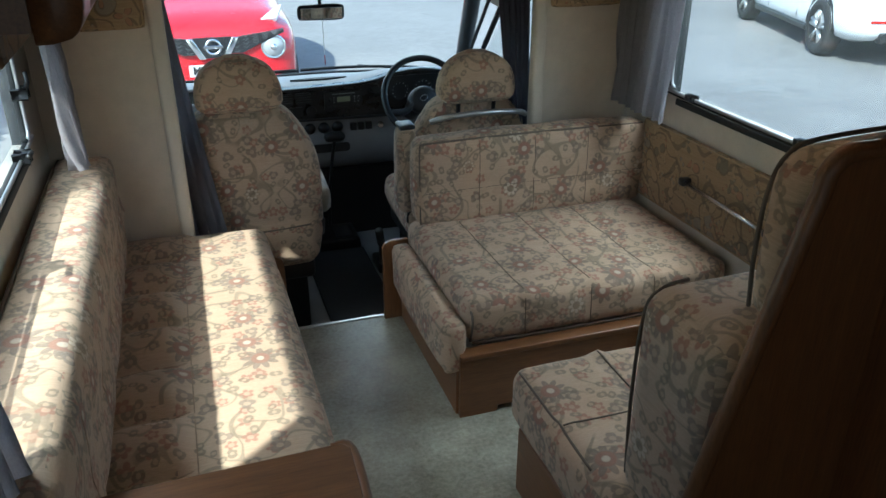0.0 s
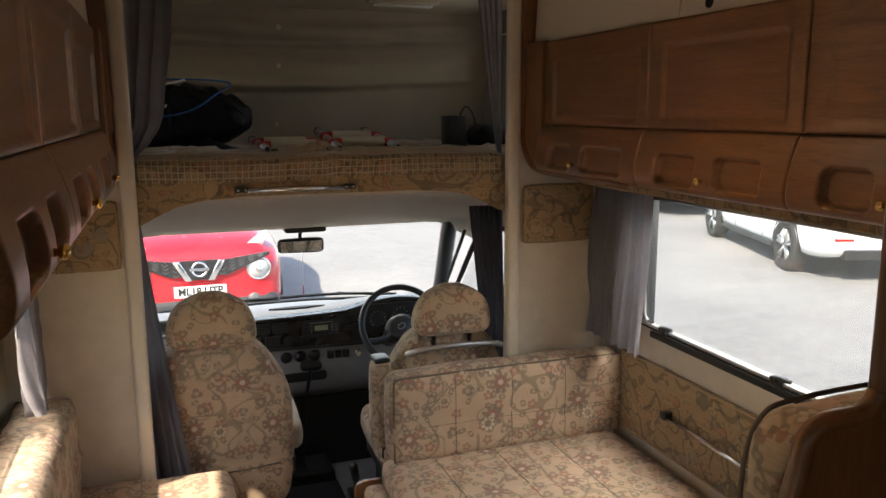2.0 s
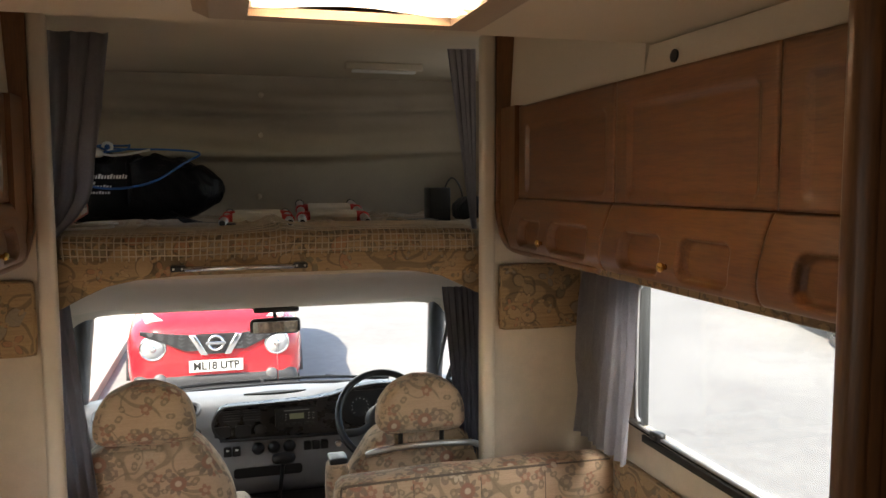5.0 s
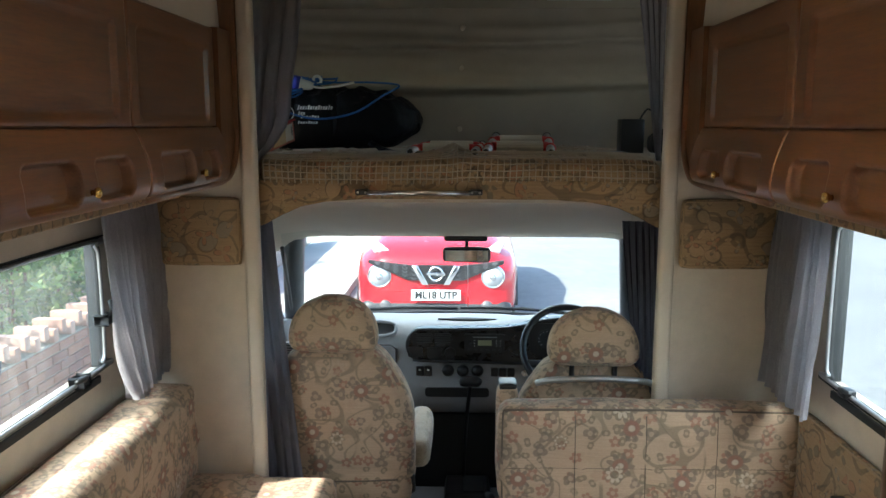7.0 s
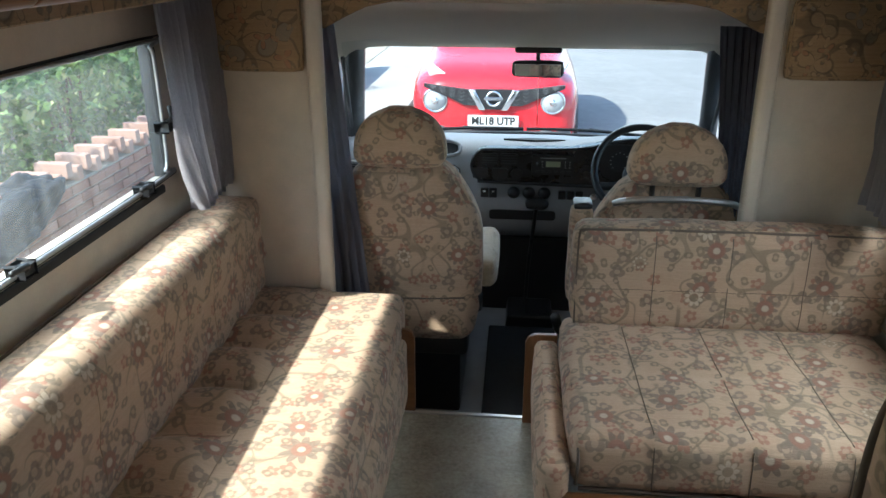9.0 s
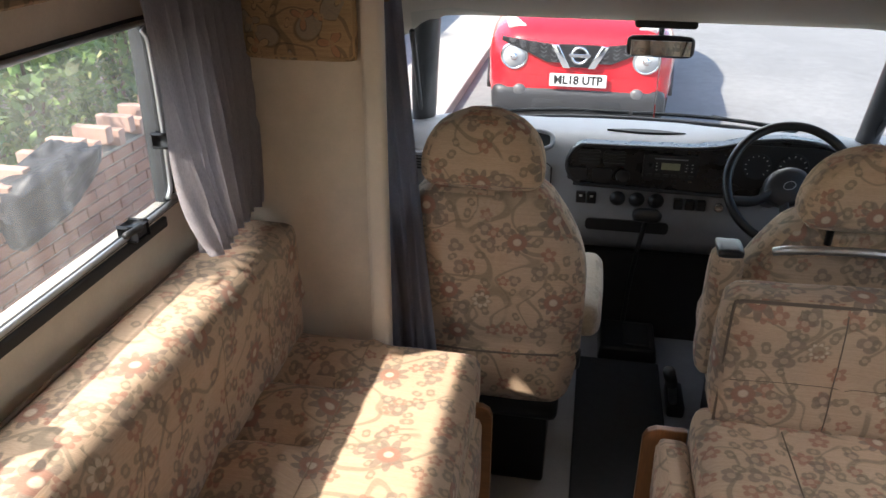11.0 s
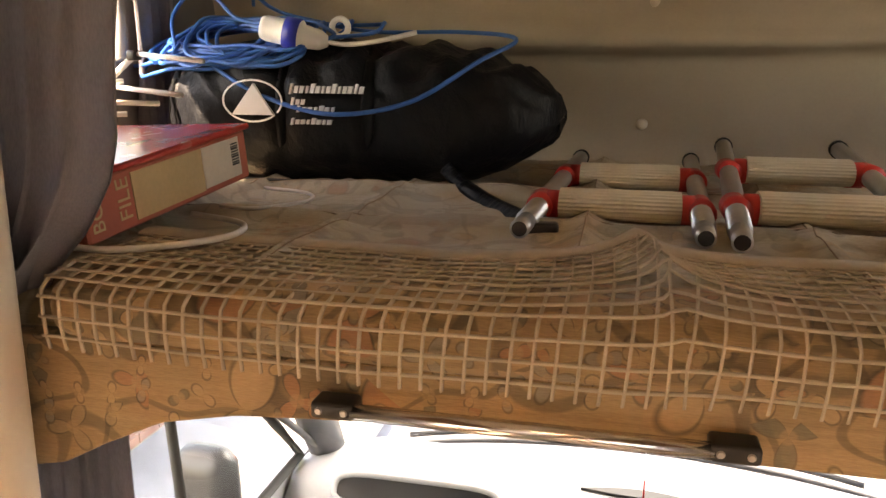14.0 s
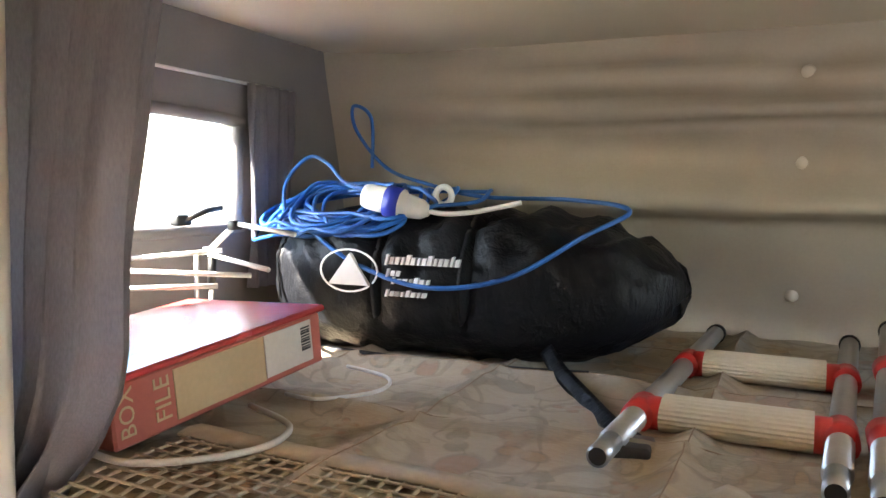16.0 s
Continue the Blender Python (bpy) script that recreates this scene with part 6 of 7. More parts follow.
for x, r in ((0.41, 0.045), (0.53, 0.05)):
    gauge = part("gauge", lathe([(0, 0.001), (r, 0.001), (r + 0.003, 0.003), (r + 0.004, 0)], pose(x, 3.789, 0.58, 90, 0, 0), 28), M_DASH_DARK, bin_, "round gauge", True)
    bm = bmesh.new()
    for k in range(11):
        a = math.radians(225 - 27 * k)
        p = Vector((x + 0.8 * r * math.cos(a), 3.7872, 0.58 + 0.8 * r * math.sin(a)))
        tube([p, p + Vector((0.13 * r * math.cos(a), 0, 0.13 * r * math.sin(a)))], 0.0012, 4, bm=bm)
    part("scale", bm, M_WHITE, gauge)
part("underside", box(-0.87, 0.87, 3.9, 4.3, -0.22, 0.16), M_BLACK, dash, "dark bulkhead below the dashboard")

# steering wheel
wheel = thing("steering_wheel", "black two-spoke steering wheel", "steering wheel")
wheel.matrix_world = pose(0.484, 3.62, 0.575, 58, 0, 0) @ pose(0, 0, 0, 0, 0, 24)
part("rim", tube([(0.2 * math.cos(a), 0.2 * math.sin(a), 0.02) for a in [i * math.pi / 24 for i in range(48)]], 0.0155, 12, True), M_BLACK, wheel, "", True)
part("hub", lathe([(0, 0.012), (0.05, 0.01), (0.07, 0), (0.075, -0.03), (0, -0.04)], Matrix.Diagonal((1.05, 0.9, 1, 1)), 28), M_DASH_DARK, wheel, "", True)
for s in (-1, 1):
    part("spoke", tube(smooth_path([(s * 0.05, 0.0, -0.008), (s * 0.12, -0.01, 0.0), (s * 0.195, 0.015, 0.018)], 6), 0.02, 8, flat=0.5), M_DASH_DARK, wheel, "", True)
    part("spoke", tube(smooth_path([(s * 0.03, -0.04, -0.008), (s * 0.06, -0.12, 0.0), (s * 0.075, -0.185, 0.018)], 6), 0.017, 8, flat=0.5), M_DASH_DARK, wheel, "", True)
part("badge", tube([(0.02 * math.cos(a), 0.013 * math.sin(a), 0.0125) for a in [i * math.pi / 10 for i in range(20)]], 0.0012, 5, True), M_STEEL, wheel, "plain oval badge", True)
part("column", tube([(0, 0, -0.03), (0, 0.02, -0.3)], 0.045, 12), M_BLACK, wheel, "", True)

# gear lever and handbrake
gear = thing("gear_lever", "tall black gear lever rising from the cab floor", "gear lever")
part("stick", tube(smooth_path([(0.02, 3.86, -0.14), (0.03, 3.83, 0.1), (0.05, 3.72, 0.38)], 6), 0.009, 8), M_BLACK, gear, "", True)
part("knob", moved(cushion((0.1, 0.045, 0.045), 0.02, (), 0.004, 0.012), pose(0.05, 3.72, 0.392)), M_BLACK, gear, "", True)
part("gaiter", prism([(-0.075, -0.22), (0.155, -0.22), (0.145, -0.15), (-0.065, -0.15)], "y", 3.68, 3.895, 0.012), M_BLACK, gear, "black moulded base tray")
part("gate", box(0.02, 0.12, 3.7, 3.86, -0.1495, -0.142, 0.003, 1), M_RUBBER, gear, "ribbed gate plate")
brake = thing("handbrake", "black handbrake lever beside the driver's seat", "handbrake")
part("lever", tube(smooth_path([(0.197, 3.42, -0.2), (0.17, 3.3, -0.08), (0.15, 3.22, 0.02)], 6), 0.014, 8), M_BLACK, brake, "", True)
part("grip", tube([(0.15, 3.222, 0.018), (0.125, 3.15, 0.11)], 0.019, 10), M_RUBBER, brake, "rubber grip", True)
part("base", box(0.17, 0.23, 3.36, 3.52, -0.22, -0.17, 0.01), M_BLACK, brake, "", True)


# cab seats
def cab_seat(cx, arm_side, arm_up, label, hy=2.89, hz=0.884, drop=0.0):
    top = thing("captain_chair", label, "captain chair", "cab chairs")
    top.matrix_world = pose(cx, 0, 0)

    def taper(p):
        k = max(0.0, (p.z + 0.46 - 0.5) / 0.4)
        low = max(0.0, -0.15 - p.z)
        return Vector((p.x * (1.06 - 0.9 * k * k - 0.5 * low), p.y + 0.06 * (p.z + 0.31) - 0.02, p.z))

    bm = cushion((0.5, 0.13, 0.655), 0.04, [("y-", "z", -0.12, 0.012)], 0.014, 0.02, taper, 0.003, cx)
    bkp = part("backrest", moved(bm, pose(0, 2.94, 0.46 + drop, 4, 0, 0)), M_FLORAL, top, "", True, True)
    part("pocket_seam", tube(smooth_path([(-0.22, 2.872, 0.305), (0, 2.866, 0.298), (0.22, 2.872, 0.305)], 8), 0.004, 6), M_PIPING, bkp, "stitched pocket edge", True)

    def dome_(p):
        k = min(1.0, max(0.0, p.z + 0.092) / 0.185)
        return Vector((p.x * math.sqrt(1 - 0.9 * k ** 3), p.y * (1 - 0.2 * k * k), p.z))

    bm = cushion((0.3, 0.11, 0.185), 0.028, (), 0.008, 0.015, dome_, 0.002, cx + 3)
    hr = part("headrest", moved(bm, pose(-0.005, hy, hz, 3, 0, 0)), M_FLORAL, top, "", True, True)
    for dx in (-0.075, 0.075):
        part("stem", tube([(dx, hy + 0.01, hz - 0.15), (dx, hy + 0.005, hz - 0.07)], 0.009, 8), M_BLACK, hr, "black stem", True)
    placed = cushion((0.5, 0.5, 0.14), 0.05, (), 0.012, 0.03)
    part("seat_cushion", moved(placed, pose(0, 3.2, 0.2, 4, 0, 0)), M_FLORAL, top, "", True, True)
    part("shell", box(-0.23, 0.23, 2.9, 3.42, 0.05, 0.14, 0.02), M_BLACK, top, "black plastic seat shell", True)
    part("pedestal", box(-0.2, 0.2, 2.95, 3.36, -0.22, 0.05, 0.01), M_BLACK, top, "black pedestal")
    part("recline_lever", tube([(0.24 * arm_side, 2.97, 0.2), (0.27 * arm_side, 2.93, 0.24), (0.27 * arm_side, 2.9, 0.31)], 0.011, 8), M_BLACK, top, "black recline lever", True)
    if arm_up:
        bm = cushion((0.07, 0.1, 0.36), 0.03, (), 0.005, 0.025)
        part("armrest", moved(bm, pose(0.3 * arm_side, 2.86, 0.5, 4, 0, 0)), M_FLORAL, top, "folded-up armrest", True, True)
        part("arm_cap", moved(cushion((0.06, 0.09, 0.018), 0.008, (), 0.002, 0.02), pose(0.3 * arm_side, 2.845, 0.683)), M_BLACK, top, "", True)
    else:
        bm = cushion((0.085, 0.33, 0.115), 0.035, (), 0.005, 0.025)
        part("armrest", moved(bm, pose(0.285 * arm_side, 3.15, 0.36, 5, 0, 0)), M_SIDE, top, "pale armrest, lowered", True, True)
    return top


cab_seat(-0.435, 1, False, "beige floral passenger seat with separate headrest and pale armrest")
drv = cab_seat(0.475, -1, True, "beige floral driver's seat with separate headrest and folded armrest", 2.855, 0.854, -0.035)
part("back_handle", tube(smooth_path([(-0.2, 2.83, 0.69), (-0.15, 2.8, 0.712), (0.0, 2.79, 0.722), (0.15, 2.8, 0.712), (0.2, 2.83, 0.69)], 6), 0.011, 8), M_STEEL, drv, "grey tubular handle", True)

# cab curtains
curtain("cab_curtain", drape((-0.82, 2.91, 1.25), (-0.655, 2.92, 1.25), (-0.74, 2.825, 0.02), (-0.515, 2.76, 0.16), 5, 0.026, (0.25, -0.8, 0), seed=8.0, waist=0.05), M_CABCURTAIN_LIT, "slate curtain hanging at the cab opening, coloured lighter as lit", "cab curtains")
curtain("cab_curtain", drape((0.7, BULK + 0.14, 1.25), (0.565, BULK + 0.16, 1.25), (0.72, BULK + 0.12, 0.3), (0.66, BULK + 0.14, 0.3), 6, 0.022, (-0.1, -0.8, 0), seed=9.0), M_CABCURTAIN_SHADED, "slate curtain hanging at the cab opening, coloured darker as shaded", "cab curtains")

# outside ------------------------------------------------------------------
def ground_mat(name, c1, c2, c3, sc=1.0):
    n = Nodes(name, 0.85)
    v = n.coord()
    big, mid_, fine = n.noise(v, 0.5 * sc, 5.0), n.noise(v, 9.0 * sc, 4.0), n.noise(v, 120.0 * sc, 3.0)
    f = n.math("ADD", n.math("MULTIPLY", big, 0.45), n.math("ADD", n.math("MULTIPLY", mid_, 0.25), n.math("MULTIPLY", fine, 0.3)))
    n.colour(n.ramp(f, (0.36, c1), (0.5, c2), (0.64, c3))).bump(fine, 0.5, 0.006)
    return n.mat


M_ROAD = ground_mat("worn_pale_asphalt", (0.14, 0.14, 0.14), (0.18, 0.18, 0.18), (0.23, 0.23, 0.225))
M_PAVE = ground_mat("concrete_paving", (0.27, 0.26, 0.24), (0.33, 0.32, 0.3), (0.4, 0.39, 0.36), 2.0)
M_KERB = ground_mat("concrete_kerb", (0.33, 0.32, 0.3), (0.4, 0.39, 0.37), (0.46, 0.45, 0.43), 3.0)
M_SOIL = ground_mat("gravel_garden", (0.2, 0.17, 0.13), (0.28, 0.25, 0.2), (0.36, 0.33, 0.28), 2.0)
M_MORTAR = ground_mat("grey_mortar", (0.26, 0.23, 0.2), (0.33, 0.3, 0.26), (0.4, 0.37, 0.33), 3.0)


def brick_mat(name, a, b, c):
    n = Nodes(name, 0.85)
    info = n.add("ObjectInfo")
    v = n.coord()
    fine = n.noise(v, 45.0, 5.0, 0.7)
    tone = n.ramp(info.outputs["Random"], (0.0, a), (0.5, b), (1.0, c))
    n.colour(n.mix(0.5, tone, n.ramp(fine, (0.3, (0.45, 0.42, 0.4)), (0.7, (1, 1, 1))), "MULTIPLY")).bump(fine, 0.5, 0.005)
    return n.mat


M_BRICK = brick_mat("red_brown_brick", (0.33, 0.15, 0.1), (0.4, 0.2, 0.14), (0.28, 0.13, 0.1))
M_COPING = brick_mat("pale_coping_brick", (0.5, 0.3, 0.23), (0.56, 0.36, 0.29), (0.44, 0.25, 0.19))

setting("road", box(-1.762, 400, -300, 400, GROUND - 0.2, GROUND), M_ROAD, "pale worn asphalt road")
setting("ground", box(-400, -3.02, -300, 400, GROUND - 0.2, GROUND + 0.11), M_SOIL, "pale gravel garden behind the wall")
setting("pavement", box(-3.02, -1.76, -300, 400, GROUND - 0.2, GROUND + 0.1), M_PAVE, "grey concrete pavement")
kerb = tagged(new("kerb"), "row of pale concrete kerb stones along the road", "", "", "structure")
me = None
for i in range(36):
    if me is None:
        stone = part("kerb_stone", box(-0.068, 0.07, -0.452, 0.452, -0.2, 0.112, 0.015, 2), M_KERB, kerb)
        me = stone.data
    else:
        stone = new("kerb_stone", me)
        stone.parent = kerb
    stone.location = (-1.69, -1.0 + 0.912 * i, GROUND)

# garden wall with a soldier course of coping bricks on it
WX = -3.12
wall = tagged(new("garden_wall"), "low red-brown brick garden wall with raised pale coping bricks", "", "", "structure")
WTOP = -0.02
part("core", box(WX - 0.085, WX + 0.085, -2.0, 15.0, GROUND, WTOP - 0.01), M_MORTAR, wall, "grey mortar joints")
mesh_b = mesh_c = None
rng = random.Random(9)
count = 0
for row in range(11):
    z = GROUND + 0.14 + 0.075 * row
    if z > WTOP - 0.03:
        break
    for i in range(27):
        y = 3.0 + 0.225 * i + (0.1125 if row % 2 else 0)
        if mesh_b is None:
            ob = part("brick", box(-0.1, 0.1, -0.1075, 0.1075, -0.0325, 0.0325, 0.004, 1), M_BRICK, wall)
            mesh_b = ob.data
        else:
            ob = new("brick", mesh_b)
            ob.parent = wall
        ob.location = (WX + rng.uniform(-0.003, 0.003), y, z)
        ob.rotation_euler = (0, 0, rng.uniform(-0.01, 0.01))
for i in range(48):
    y = 3.0 + 0.125 * i
    if mesh_c is None:
        ob = part("coping_brick", box(-0.115, 0.115, -0.0325, 0.0325, -0.05, 0.05, 0.004, 1), M_COPING, wall)
        mesh_c = ob.data
    else:
        ob = new("coping_brick", mesh_c)
        ob.parent = wall
    ob.location = (WX, y, WTOP + 0.045 + (0.05 if i % 2 else 0.0))

# dark plastic sheet slung over the wall
def sheet_folds(p):
    fold = 0.11 * noise.noise(p * 5 + Vector((2, 1, 5))) + 0.07 * abs(noise.noise(p * 13))
    return p + Vector((fold, 0.7 * fold, 0.9 * fold))


bm = cushion((0.3, 0.62, 0.3), 0.1, (), 0.02, 0.02, sheet_folds)
tagged(finish(moved(bm, pose(WX + 0.04, 4.45, WTOP - 0.06, 12, 8, 0)), "plastic_sack", M_SACK, smooth=True), "crumpled dark grey plastic sack slung over the garden wall", "sack")

# hedge: twigs under a crown of many small leaves
def leaf_mat():
    n = Nodes("hedge_leaf", 0.6)
    geo = n.add("NewGeometry")
    n.colour(n.ramp(geo.outputs["Random Per Island"], (0.0, (0.06, 0.12, 0.03)), (0.5, (0.12, 0.22, 0.05)), (0.85, (0.2, 0.32, 0.08)), (1.0, (0.36, 0.36, 0.15))))
    n.bsdf.inputs["Transmission Weight"].default_value = 0.0
    return n.mat


M_LEAVES = leaf_mat()
M_TWIG = plain("brown_twig", (0.1, 0.065, 0.04), 0.9)


def leaves(centre, radii, count_, seed, size=0.05):
    r = np.random.default_rng(seed)
    d = r.normal(size=(count_, 3))
    d /= np.linalg.norm(d, axis=1)[:, None]
    rad = r.uniform(0.55, 1.0, count_) ** 0.5
    bumps = 1 + 0.22 * np.sin(d[:, 0] * 5 + seed) + 0.18 * np.sin(d[:, 2] * 7 + 2 * seed) + 0.15 * np.sin(d[:, 1] * 9)
    c = np.array(centre) + d * (rad * bumps)[:, None] * np.array(radii)
    u = r.normal(size=(count_, 3))
    u /= np.linalg.norm(u, axis=1)[:, None]
    w = np.cross(u, r.normal(size=(count_, 3)))
    w /= np.linalg.norm(w, axis=1)[:, None]
    s = size * r.uniform(0.5, 1.2, count_)[:, None]
    verts = np.stack([c - u * s, c + w * s * 0.45, c + u * s, c - w * s * 0.45], 1).reshape(-1, 3)
    faces = [(4 * i, 4 * i + 1, 4 * i + 2, 4 * i + 3) for i in range(count_)]
    return verts, faces


def shrub(name, centre, radii, count_, seed, label, size=0.05):
    top = thing(name, label, "hedge")
    v, f = leaves(centre, radii, count_, seed, size)
    me = bpy.data.meshes.new("crown")
    me.from_pydata(v.tolist(), [], f)
    me.materials.append(M_LEAVES)
    crown = new("crown", me)
    crown.parent = top
    bm = bmesh.new()
    rr = random.Random(seed)
    for k in range(7):
        x, y = centre[0] + rr.uniform(-0.2, 0.2), centre[1] + rr.uniform(-0.3, 0.3)
        tube([(x, y, GROUND + 0.1), (x + rr.uniform(-0.2, 0.2), y + rr.uniform(-0.3, 0.3), centre[2] + 0.5 * radii[2])], 0.014, 5, bm=bm)
    part("stems", bm, M_TWIG, top)
    return top


for k, (y, h) in enumerate(((3.4, 0.6), (4.6, 0.75), (5.9, 0.9), (7.3, 1.0), (8.8, 0.9), (10.4, 1.0), (12.0, 1.0))):
    shrub("hedge_shrub", (-4.35, y, GROUND + 0.55 + 0.35 * h), (0.75, 0.95, 0.5 + 0.5 * h), 5200, k + 3, "bright green leafy shrub behind the garden wall", 0.055)
for k, y in enumerate((5.0, 8.0, 11.5, 15.0, 19.0)):
    shrub("hedge_shrub", (-6.6, y, GROUND + 1.0), (1.2, 2.0, 0.9), 4500, k + 33, "tall green garden hedge further back", 0.085)

# added tree, out of view, whose crown blocks the sun from the dash
tree = thing("sun_blocking_tree", "added leafy tree, out of view, that keeps the sun off the dashboard", "tree")
bm = bmesh.new()
base, fork = Vector((-4.7, 0.4, GROUND + 0.1)), Vector((-4.55, 0.35, 3.6))
trunk = [base.lerp(fork, i / 8) + Vector((0.04 * math.sin(i), 0.03 * math.cos(2 * i), 0)) for i in range(9)]
for i, (p, q) in enumerate(zip(trunk, trunk[1:])):
    tube([p, q], 0.13 - 0.01 * i, 9, bm=bm)
part("trunk", bm, M_TWIG, tree, "tapered brown trunk", True)
for k in range(7):
    a = 2 * math.pi * k / 7
    tip = fork + Vector((0.55 * math.cos(a), 0.55 * math.sin(a), 1.2 + 0.2 * (k % 3)))
    part("limb", tube(smooth_path([fork, fork.lerp(tip, 0.5) + Vector((0, 0, 0.15)), tip], 4), 0.035, 6), M_TWIG, tree, "", True)
v, f = leaves((-4.5, 0.25, 5.05), (0.7, 0.72, 0.42), 7000, 77, 0.085)
me = bpy.data.meshes.new("crown")
me.from_pydata(v.tolist(), [], f)
me.materials.append(M_LEAVES)
crown = new("crown", me)
crown.parent = tree

# cars -----------------------------------------------------------------------
def paint(name, c, rough=0.25):
    n = Nodes(name, rough)
    n.colour(c)
    n.bsdf.inputs["Coat Weight"].default_value = 0.6
    n.bsdf.inputs["Coat Roughness"].default_value = 0.08
    fine = n.noise(n.coord(), 3.0)
    n.rough(n.math("ADD", n.math("MULTIPLY", fine, 0.12), rough - 0.06))
    return n.mat


M_CARRED = paint("red_car_paint", (0.5, 0.012, 0.02))
M_CARWHITE = paint("white_car_paint", (0.72, 0.73, 0.74))
M_CARGLASS = plain("dark_car_glass", (0.02, 0.024, 0.028), 0.08, 0, 0.02, 9, 0)
M_SIDELIGHT = plain("pale_lamp_lens", (0.72, 0.72, 0.72), 0.2, 0, 0.05, 9, 0)
M_MESH = plain("grey_grille_plastic", (0.085, 0.085, 0.09), 0.4, 0, 0.05)
M_LAMP = plain("headlamp_lens", (0.4, 0.41, 0.42), 0.12, 0.3, 0.05, 9, 0)
M_PLATE_W = plain("white_plate", (0.5, 0.5, 0.49), 0.6, 0, 0.02)
M_PLATE_Y = plain("yellow_plate", (0.75, 0.55, 0.04), 0.4, 0, 0.02)
M_TAIL = plain("red_lamp_lens", (0.45, 0.01, 0.01), 0.15, 0, 0.05, 9, 0)


def loft(stations, seg=11):
    """A car shell from stations (y, half width, sill z, waist z, top z, top half width)."""
    bm, rows_ = bmesh.new(), []
    for y, w, z0, z1, z2, wt in stations:
        pts = [(0.0, z0), (0.6 * w, z0), (0.93 * w, z0 + 0.03), (w, z0 + 0.16), (w, 0.55 * z0 + 0.45 * z1 + 0.05), (0.985 * w, z1), (0.5 * (0.94 * w + wt), 0.5 * (z1 + z2)), (wt, z2 - 0.04), (0.82 * wt, z2 - 0.01), (0.4 * wt, z2), (0.0, z2 + 0.004)]
        full = pts + [(-x, z) for x, z in pts[-2:0:-1]]
        rows_.append([bm.verts.new((x, y, z)) for x, z in full])
    m = len(rows_[0])
    for r1, r2 in zip(rows_, rows_[1:]):
        for k in range(m):
            bm.faces.new((r1[k], r1[(k + 1) % m], r2[(k + 1) % m], r2[k]))
    bm.faces.new(rows_[0][::-1])
    bm.faces.new(rows_[-1])
    bmesh.ops.recalc_face_normals(bm, faces=bm.faces[:])
    sm = bmesh.ops.subdivide_edges(bm, edges=bm.edges[:], cuts=1, use_grid_fill=True, smooth=0.6)
    return bm


def car_wheel(parent, x, y, r=0.33, w=0.2):
    side = 1 if x > 0 else -1
    m = pose(x, y, r, 0, 90 * side, 0)
    wheel_ = part("wheel", lathe([(0.62 * r, -w / 2), (0.9 * r, -w / 2), (r, -0.35 * w), (r, 0.35 * w), (0.9 * r, w / 2), (0.64 * r, w / 2), (0.62 * r, 0.3 * w)], m, 32), M_RUBBER, parent, "black tyre", True)
    rim = part("rim", lathe([(0.63 * r, 0.42 * w), (0.6 * r, 0.44 * w), (0.56 * r, 0.25 * w), (0.2 * r, 0.1 * w), (0, 0.1 * w)], m, 32), M_BLACK, wheel_, "dark wheel well", True)
    for k in range(5):
        a = 2 * math.pi * k / 5
        for d in (-0.16, 0.16):
            bm = tube([m @ Vector((0.1 * r * math.cos(a), 0.1 * r * math.sin(a), 0.4 * w)), m @ Vector((0.6 * r * math.cos(a + d), 0.6 * r * math.sin(a + d), 0.42 * w))], 0.028, 6, flat=0.5)
            part("spoke", bm, M_STEEL, wheel_, "alloy spoke", True)
    return wheel_


# small red car, nose towards the windscreen
CAR = pose(-0.3, 8.62, GROUND, 0, 0, 0)
red = thing("red_hatchback", "bright red small crossover car parked nose-on to the motorhome", "car")
body = [(0.0, 0.62, 0.42, 0.66, 0.8, 0.55), (0.04, 0.78, 0.3, 0.7, 0.93, 0.62), (0.16, 0.86, 0.26, 0.8, 1.02, 0.66), (0.45, 0.895, 0.25, 0.9, 1.1, 0.68), (0.9, 0.9, 0.25, 0.95, 1.16, 0.68), (1.15, 0.9, 0.25, 0.97, 1.22, 0.68), (1.7, 0.9, 0.25, 0.98, 1.54, 0.6), (2.3, 0.9, 0.25, 1.0, 1.57, 0.6), (3.2, 0.9, 0.26, 1.02, 1.5, 0.58), (3.8, 0.87, 0.3, 1.0, 1.2, 0.6), (4.1, 0.75, 0.4, 0.9, 1.0, 0.55)]
red.matrix_world = CAR
part("body", loft(body), M_CARRED, red, "red painted shell", True)
part("bumper", moved(cushion((1.66, 0.3, 0.3), 0.09, (), 0.01, 0.05), pose(0, 0.13, 0.33)), M_DASH_DARK, red, "dark grey lower bumper", True)
part("lower_grille", prism([(-0.5, 0.2), (0.5, 0.2), (0.42, 0.36), (-0.42, 0.36)], "y", -0.03, 0.03, 0.012), M_BLACK, red, "black lower grille", True)
part("windscreen", prism([(-0.66, 0.0), (0.66, 0.0), (0.56, 0.5), (-0.56, 0.5)], "y", -0.008, 0.008), M_CARGLASS, red, "dark windscreen").matrix_basis = pose(0, 1.17, 1.15, -55, 0, 0)
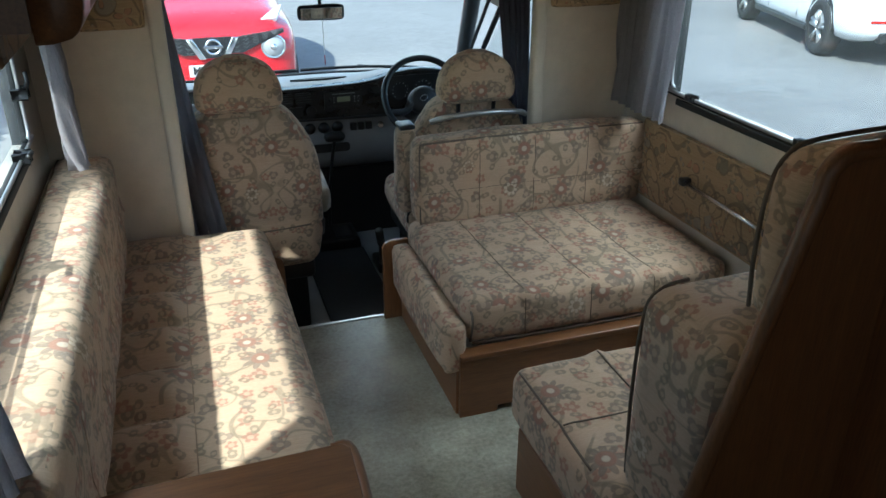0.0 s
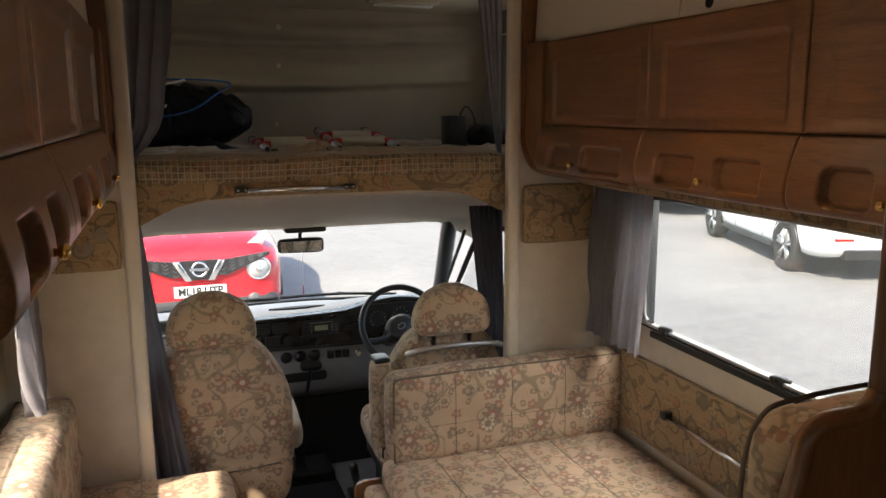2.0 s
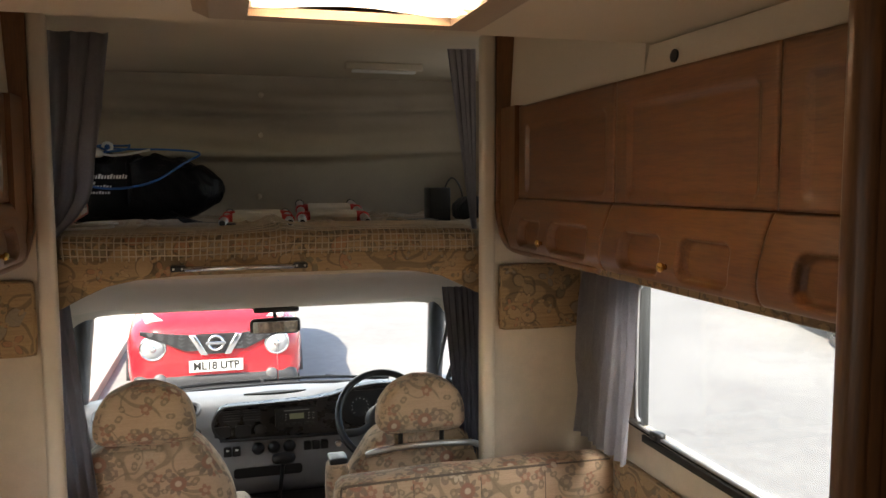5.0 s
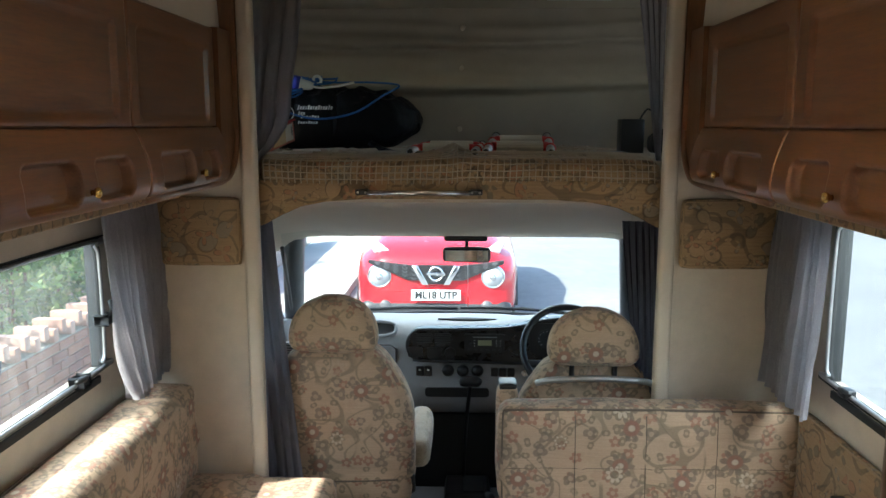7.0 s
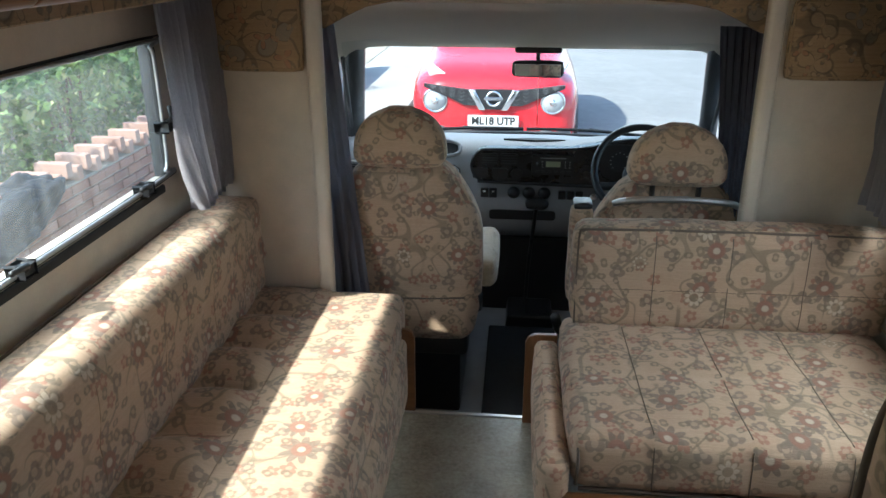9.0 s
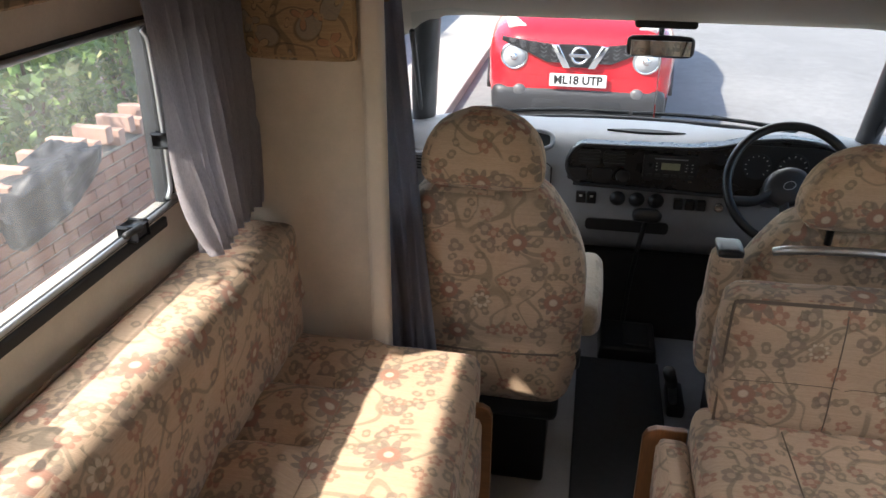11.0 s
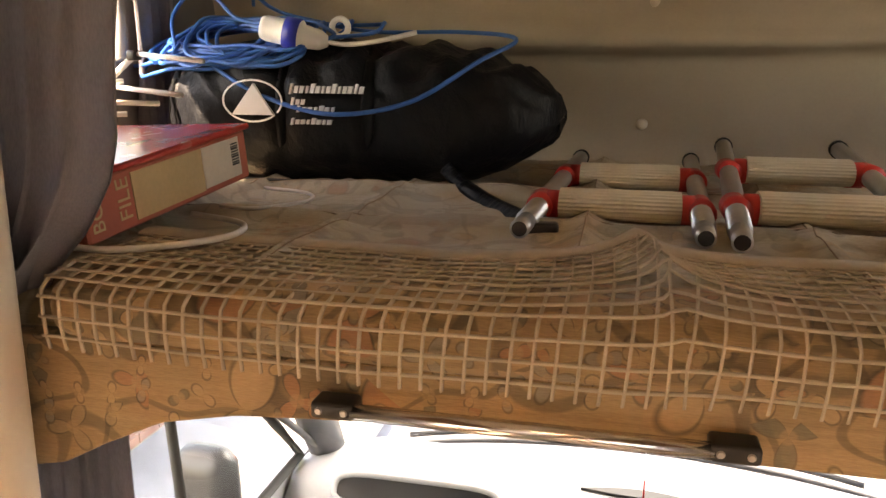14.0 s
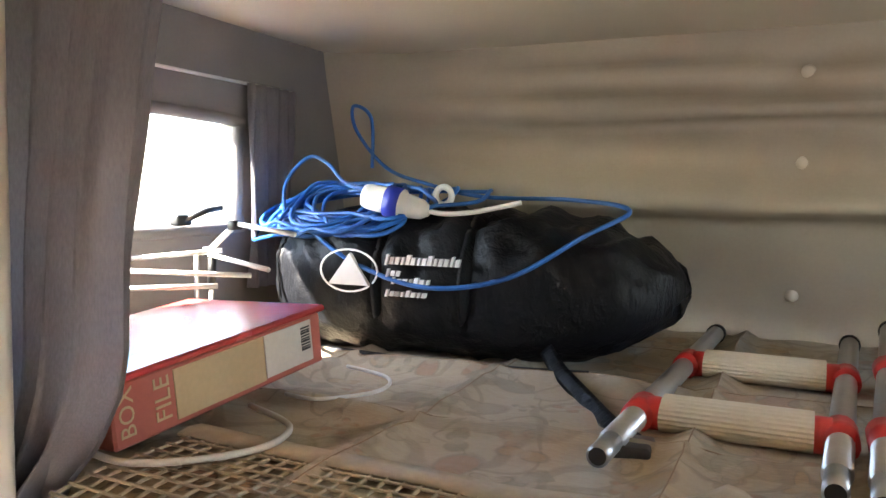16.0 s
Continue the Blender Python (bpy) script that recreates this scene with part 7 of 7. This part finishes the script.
for s in (-1, 1):
    lamp = part("headlight", lathe([(0, 0.05), (0.06, 0.045), (0.1, 0.02), (0.118, 0.0), (0.12, -0.03)], pose(s * 0.62, -0.0, 0.755, 90, 0, 0), 28), M_LAMP, red, "round headlamp", True)
    part("bezel", tube([(s * 0.62 + 0.12 * math.cos(a), -0.005, 0.755 + 0.12 * math.sin(a)) for a in [i * math.pi / 14 for i in range(28)]], 0.014, 6, True), M_CHROME, lamp, "bright bezel", True)
    part("bulb", lathe([(0, 0.07), (0.03, 0.06), (0.04, 0.03)], pose(s * 0.62, -0.0, 0.755, 90, 0, 0), 16), M_CHROME, lamp, "", True)
    part("side_light", prism([(s * 0.52, 0.0), (s * 0.7, 0.02), (s * 0.79, 0.26), (s * 0.7, 0.2)], "y", -0.03, 0.02, 0.006), M_SIDELIGHT, red, "slanted pale side light").matrix_basis = pose(0, 0.17, 0.985, -62, 0, 0)
    grille = part("grille", prism([(s * 0.17, 0.71), (s * 0.3, 0.71), (s * 0.52, 0.81), (s * 0.74, 0.9), (s * 0.74, 0.935), (s * 0.48, 0.9), (s * 0.25, 0.875)], "y", -0.035, 0.02, 0.004), M_BLACK, red, "black honeycomb grille")
    for i in range(5):
        for j in range(4):
            u, v = i / 4, j / 3
            x, z = 0.24 + 0.4 * u, (0.725 + 0.165 * u) * (1 - v) + (0.868 + 0.05 * u) * v
            part("mesh_bar", tube([(s * (x - 0.03), -0.036, z + 0.012), (s * x, -0.038, z - 0.008), (s * (x + 0.03), -0.036, z + 0.018)], 0.006, 4), M_MESH, grille)
    part("chrome_arm", prism([(s * 0.08, 0.665), (s * 0.15, 0.665), (s * 0.27, 0.875), (s * 0.2, 0.885)], "y", -0.055, 0.0, 0.008), M_CHROME, red, "chrome V bar", True)
    fog = part("fog_light", lathe([(0, 0.02), (0.05, 0.015), (0.065, 0.0), (0.07, -0.03)], pose(s * 0.56, -0.01, 0.42, 90, 0, 0), 18), M_MESH, red, "fog lamp", True)
    for y in (0.82, 3.35):
        car_wheel(red, s * 0.8, y, 0.34)
    part("wheel_arch", tube([(s * 0.885, 0.82 + 0.4 * math.cos(a), 0.34 + 0.4 * math.sin(a)) for a in [i * math.pi / 12 for i in range(13)]], 0.05, 6), M_DASH_DARK, red, "dark arch moulding", True)
part("badge", lathe([(0.062, 0), (0.085, 0.0), (0.085, 0.012), (0.062, 0.012), (0.062, 0)], pose(0, -0.055, 0.79, 90, 0, 0), 24), M_CHROME, red, "plain round badge", True)
part("badge_bar", box(-0.1, 0.1, -0.07, -0.058, 0.775, 0.805, 0.003, 1), M_CHROME, red)
part("grille_centre", prism([(-0.15, 0.67), (0.15, 0.67), (0.22, 0.88), (-0.22, 0.88)], "y", -0.03, 0.02, 0.004), M_BLACK, red, "black centre grille")
plate = part("number_plate", box(-0.27, 0.27, -0.055, -0.04, 0.49, 0.612, 0.004, 1), M_PLATE_W, red, "white number plate")
lettering("plate_characters", "ML18 UTP", 0.112, pose(0, -0.0562, 0.55, 90, 0, 0), M_RUBBER, plate, 0.94).data.offset = 0.0035

# cars across the road, seen from behind their side
def saloon(name, m, shell, label, words):
    top = thing(name, label, "car", "cars across the road")
    stations = [(0.0, 0.7, 0.4, 0.85, 0.98, 0.6), (0.12, 0.85, 0.3, 0.92, 1.05, 0.65), (0.7, 0.9, 0.25, 0.95, 1.15, 0.66), (1.3, 0.91, 0.23, 0.95, 1.42, 0.58), (2.2, 0.91, 0.23, 0.95, 1.45, 0.58), (2.9, 0.91, 0.23, 0.94, 1.2, 0.62), (3.3, 0.9, 0.23, 0.92, 1.0, 0.66), (4.0, 0.87, 0.26, 0.82, 0.92, 0.62), (4.4, 0.72, 0.35, 0.65, 0.75, 0.5)]
    top.matrix_world = m
    part("body", loft(stations), shell, top, "", True)
    for s in (-1, 1):
        for y in (0.85, 3.5):
            car_wheel(top, s * 0.84, y, 0.33)
            part("wheel_arch", tube([(s * 0.9, y + 0.37 * math.cos(a), 0.33 + 0.37 * math.sin(a)) for a in [i * math.pi / 12 for i in range(13)]], 0.022, 6), M_BLACK, top, "dark arch edge", True)
        part("side_glass", prism([(0.75, 0.97), (3.0, 0.95), (2.4, 1.34), (1.25, 1.34)], "x", *sorted((s * 0.8, s * 0.86))), M_CARGLASS, top, "dark side windows")
        part("sill", box(*sorted((s * 0.8, s * 0.905)), 1.25, 3.1, 0.22, 0.3, 0.02), M_BLACK, top, "dark sill")
        part("tail_lamp", moved(cushion((0.34, 0.12, 0.14), 0.03, (), 0.01, 0.03), pose(s * 0.64, 0.05, 0.86)), M_TAIL, top, "red tail lamp", True)
        for y in (1.55, 2.55):
            part("door_gap", tube([(s * 0.912, y, 0.34), (s * 0.913, y + 0.02, 0.92)], 0.004, 5), M_BLACK, top, "thin door gap")
    part("lower_trim", box(-0.6, 0.6, -0.03, 0.1, 0.28, 0.4, 0.02), M_BLACK, top, "dark lower bumper")
    part("reflector", box(-0.72, -0.5, -0.02, 0.02, 0.5, 0.53, 0.004, 1), M_TAIL, top, "red reflector")
    plate_ = part("number_plate", box(-0.26, 0.26, -0.045, -0.02, 0.66, 0.775, 0.004, 1), M_PLATE_Y, top, "yellow number plate")
    if words:
        lettering("plate_characters", words, 0.1, pose(-0.1, -0.0462, 0.717, 90, 0, 0), M_BLACK, plate_, 0.98)
    return top


saloon("white_saloon", pose(9.04, 8.14, GROUND, 0, 0, -19.3) @ Matrix.Scale(1.22, 4), M_CARWHITE, "white saloon car parked across the road", "MA67")
M_CARDARK = paint("dark_blue_car_paint", (0.03, 0.035, 0.05))
saloon("dark_saloon", pose(11.1, 15.0, GROUND, 0, 0, -19.3) @ Matrix.Scale(1.22, 4), M_CARDARK, "dark blue car parked in front of the white one", "")
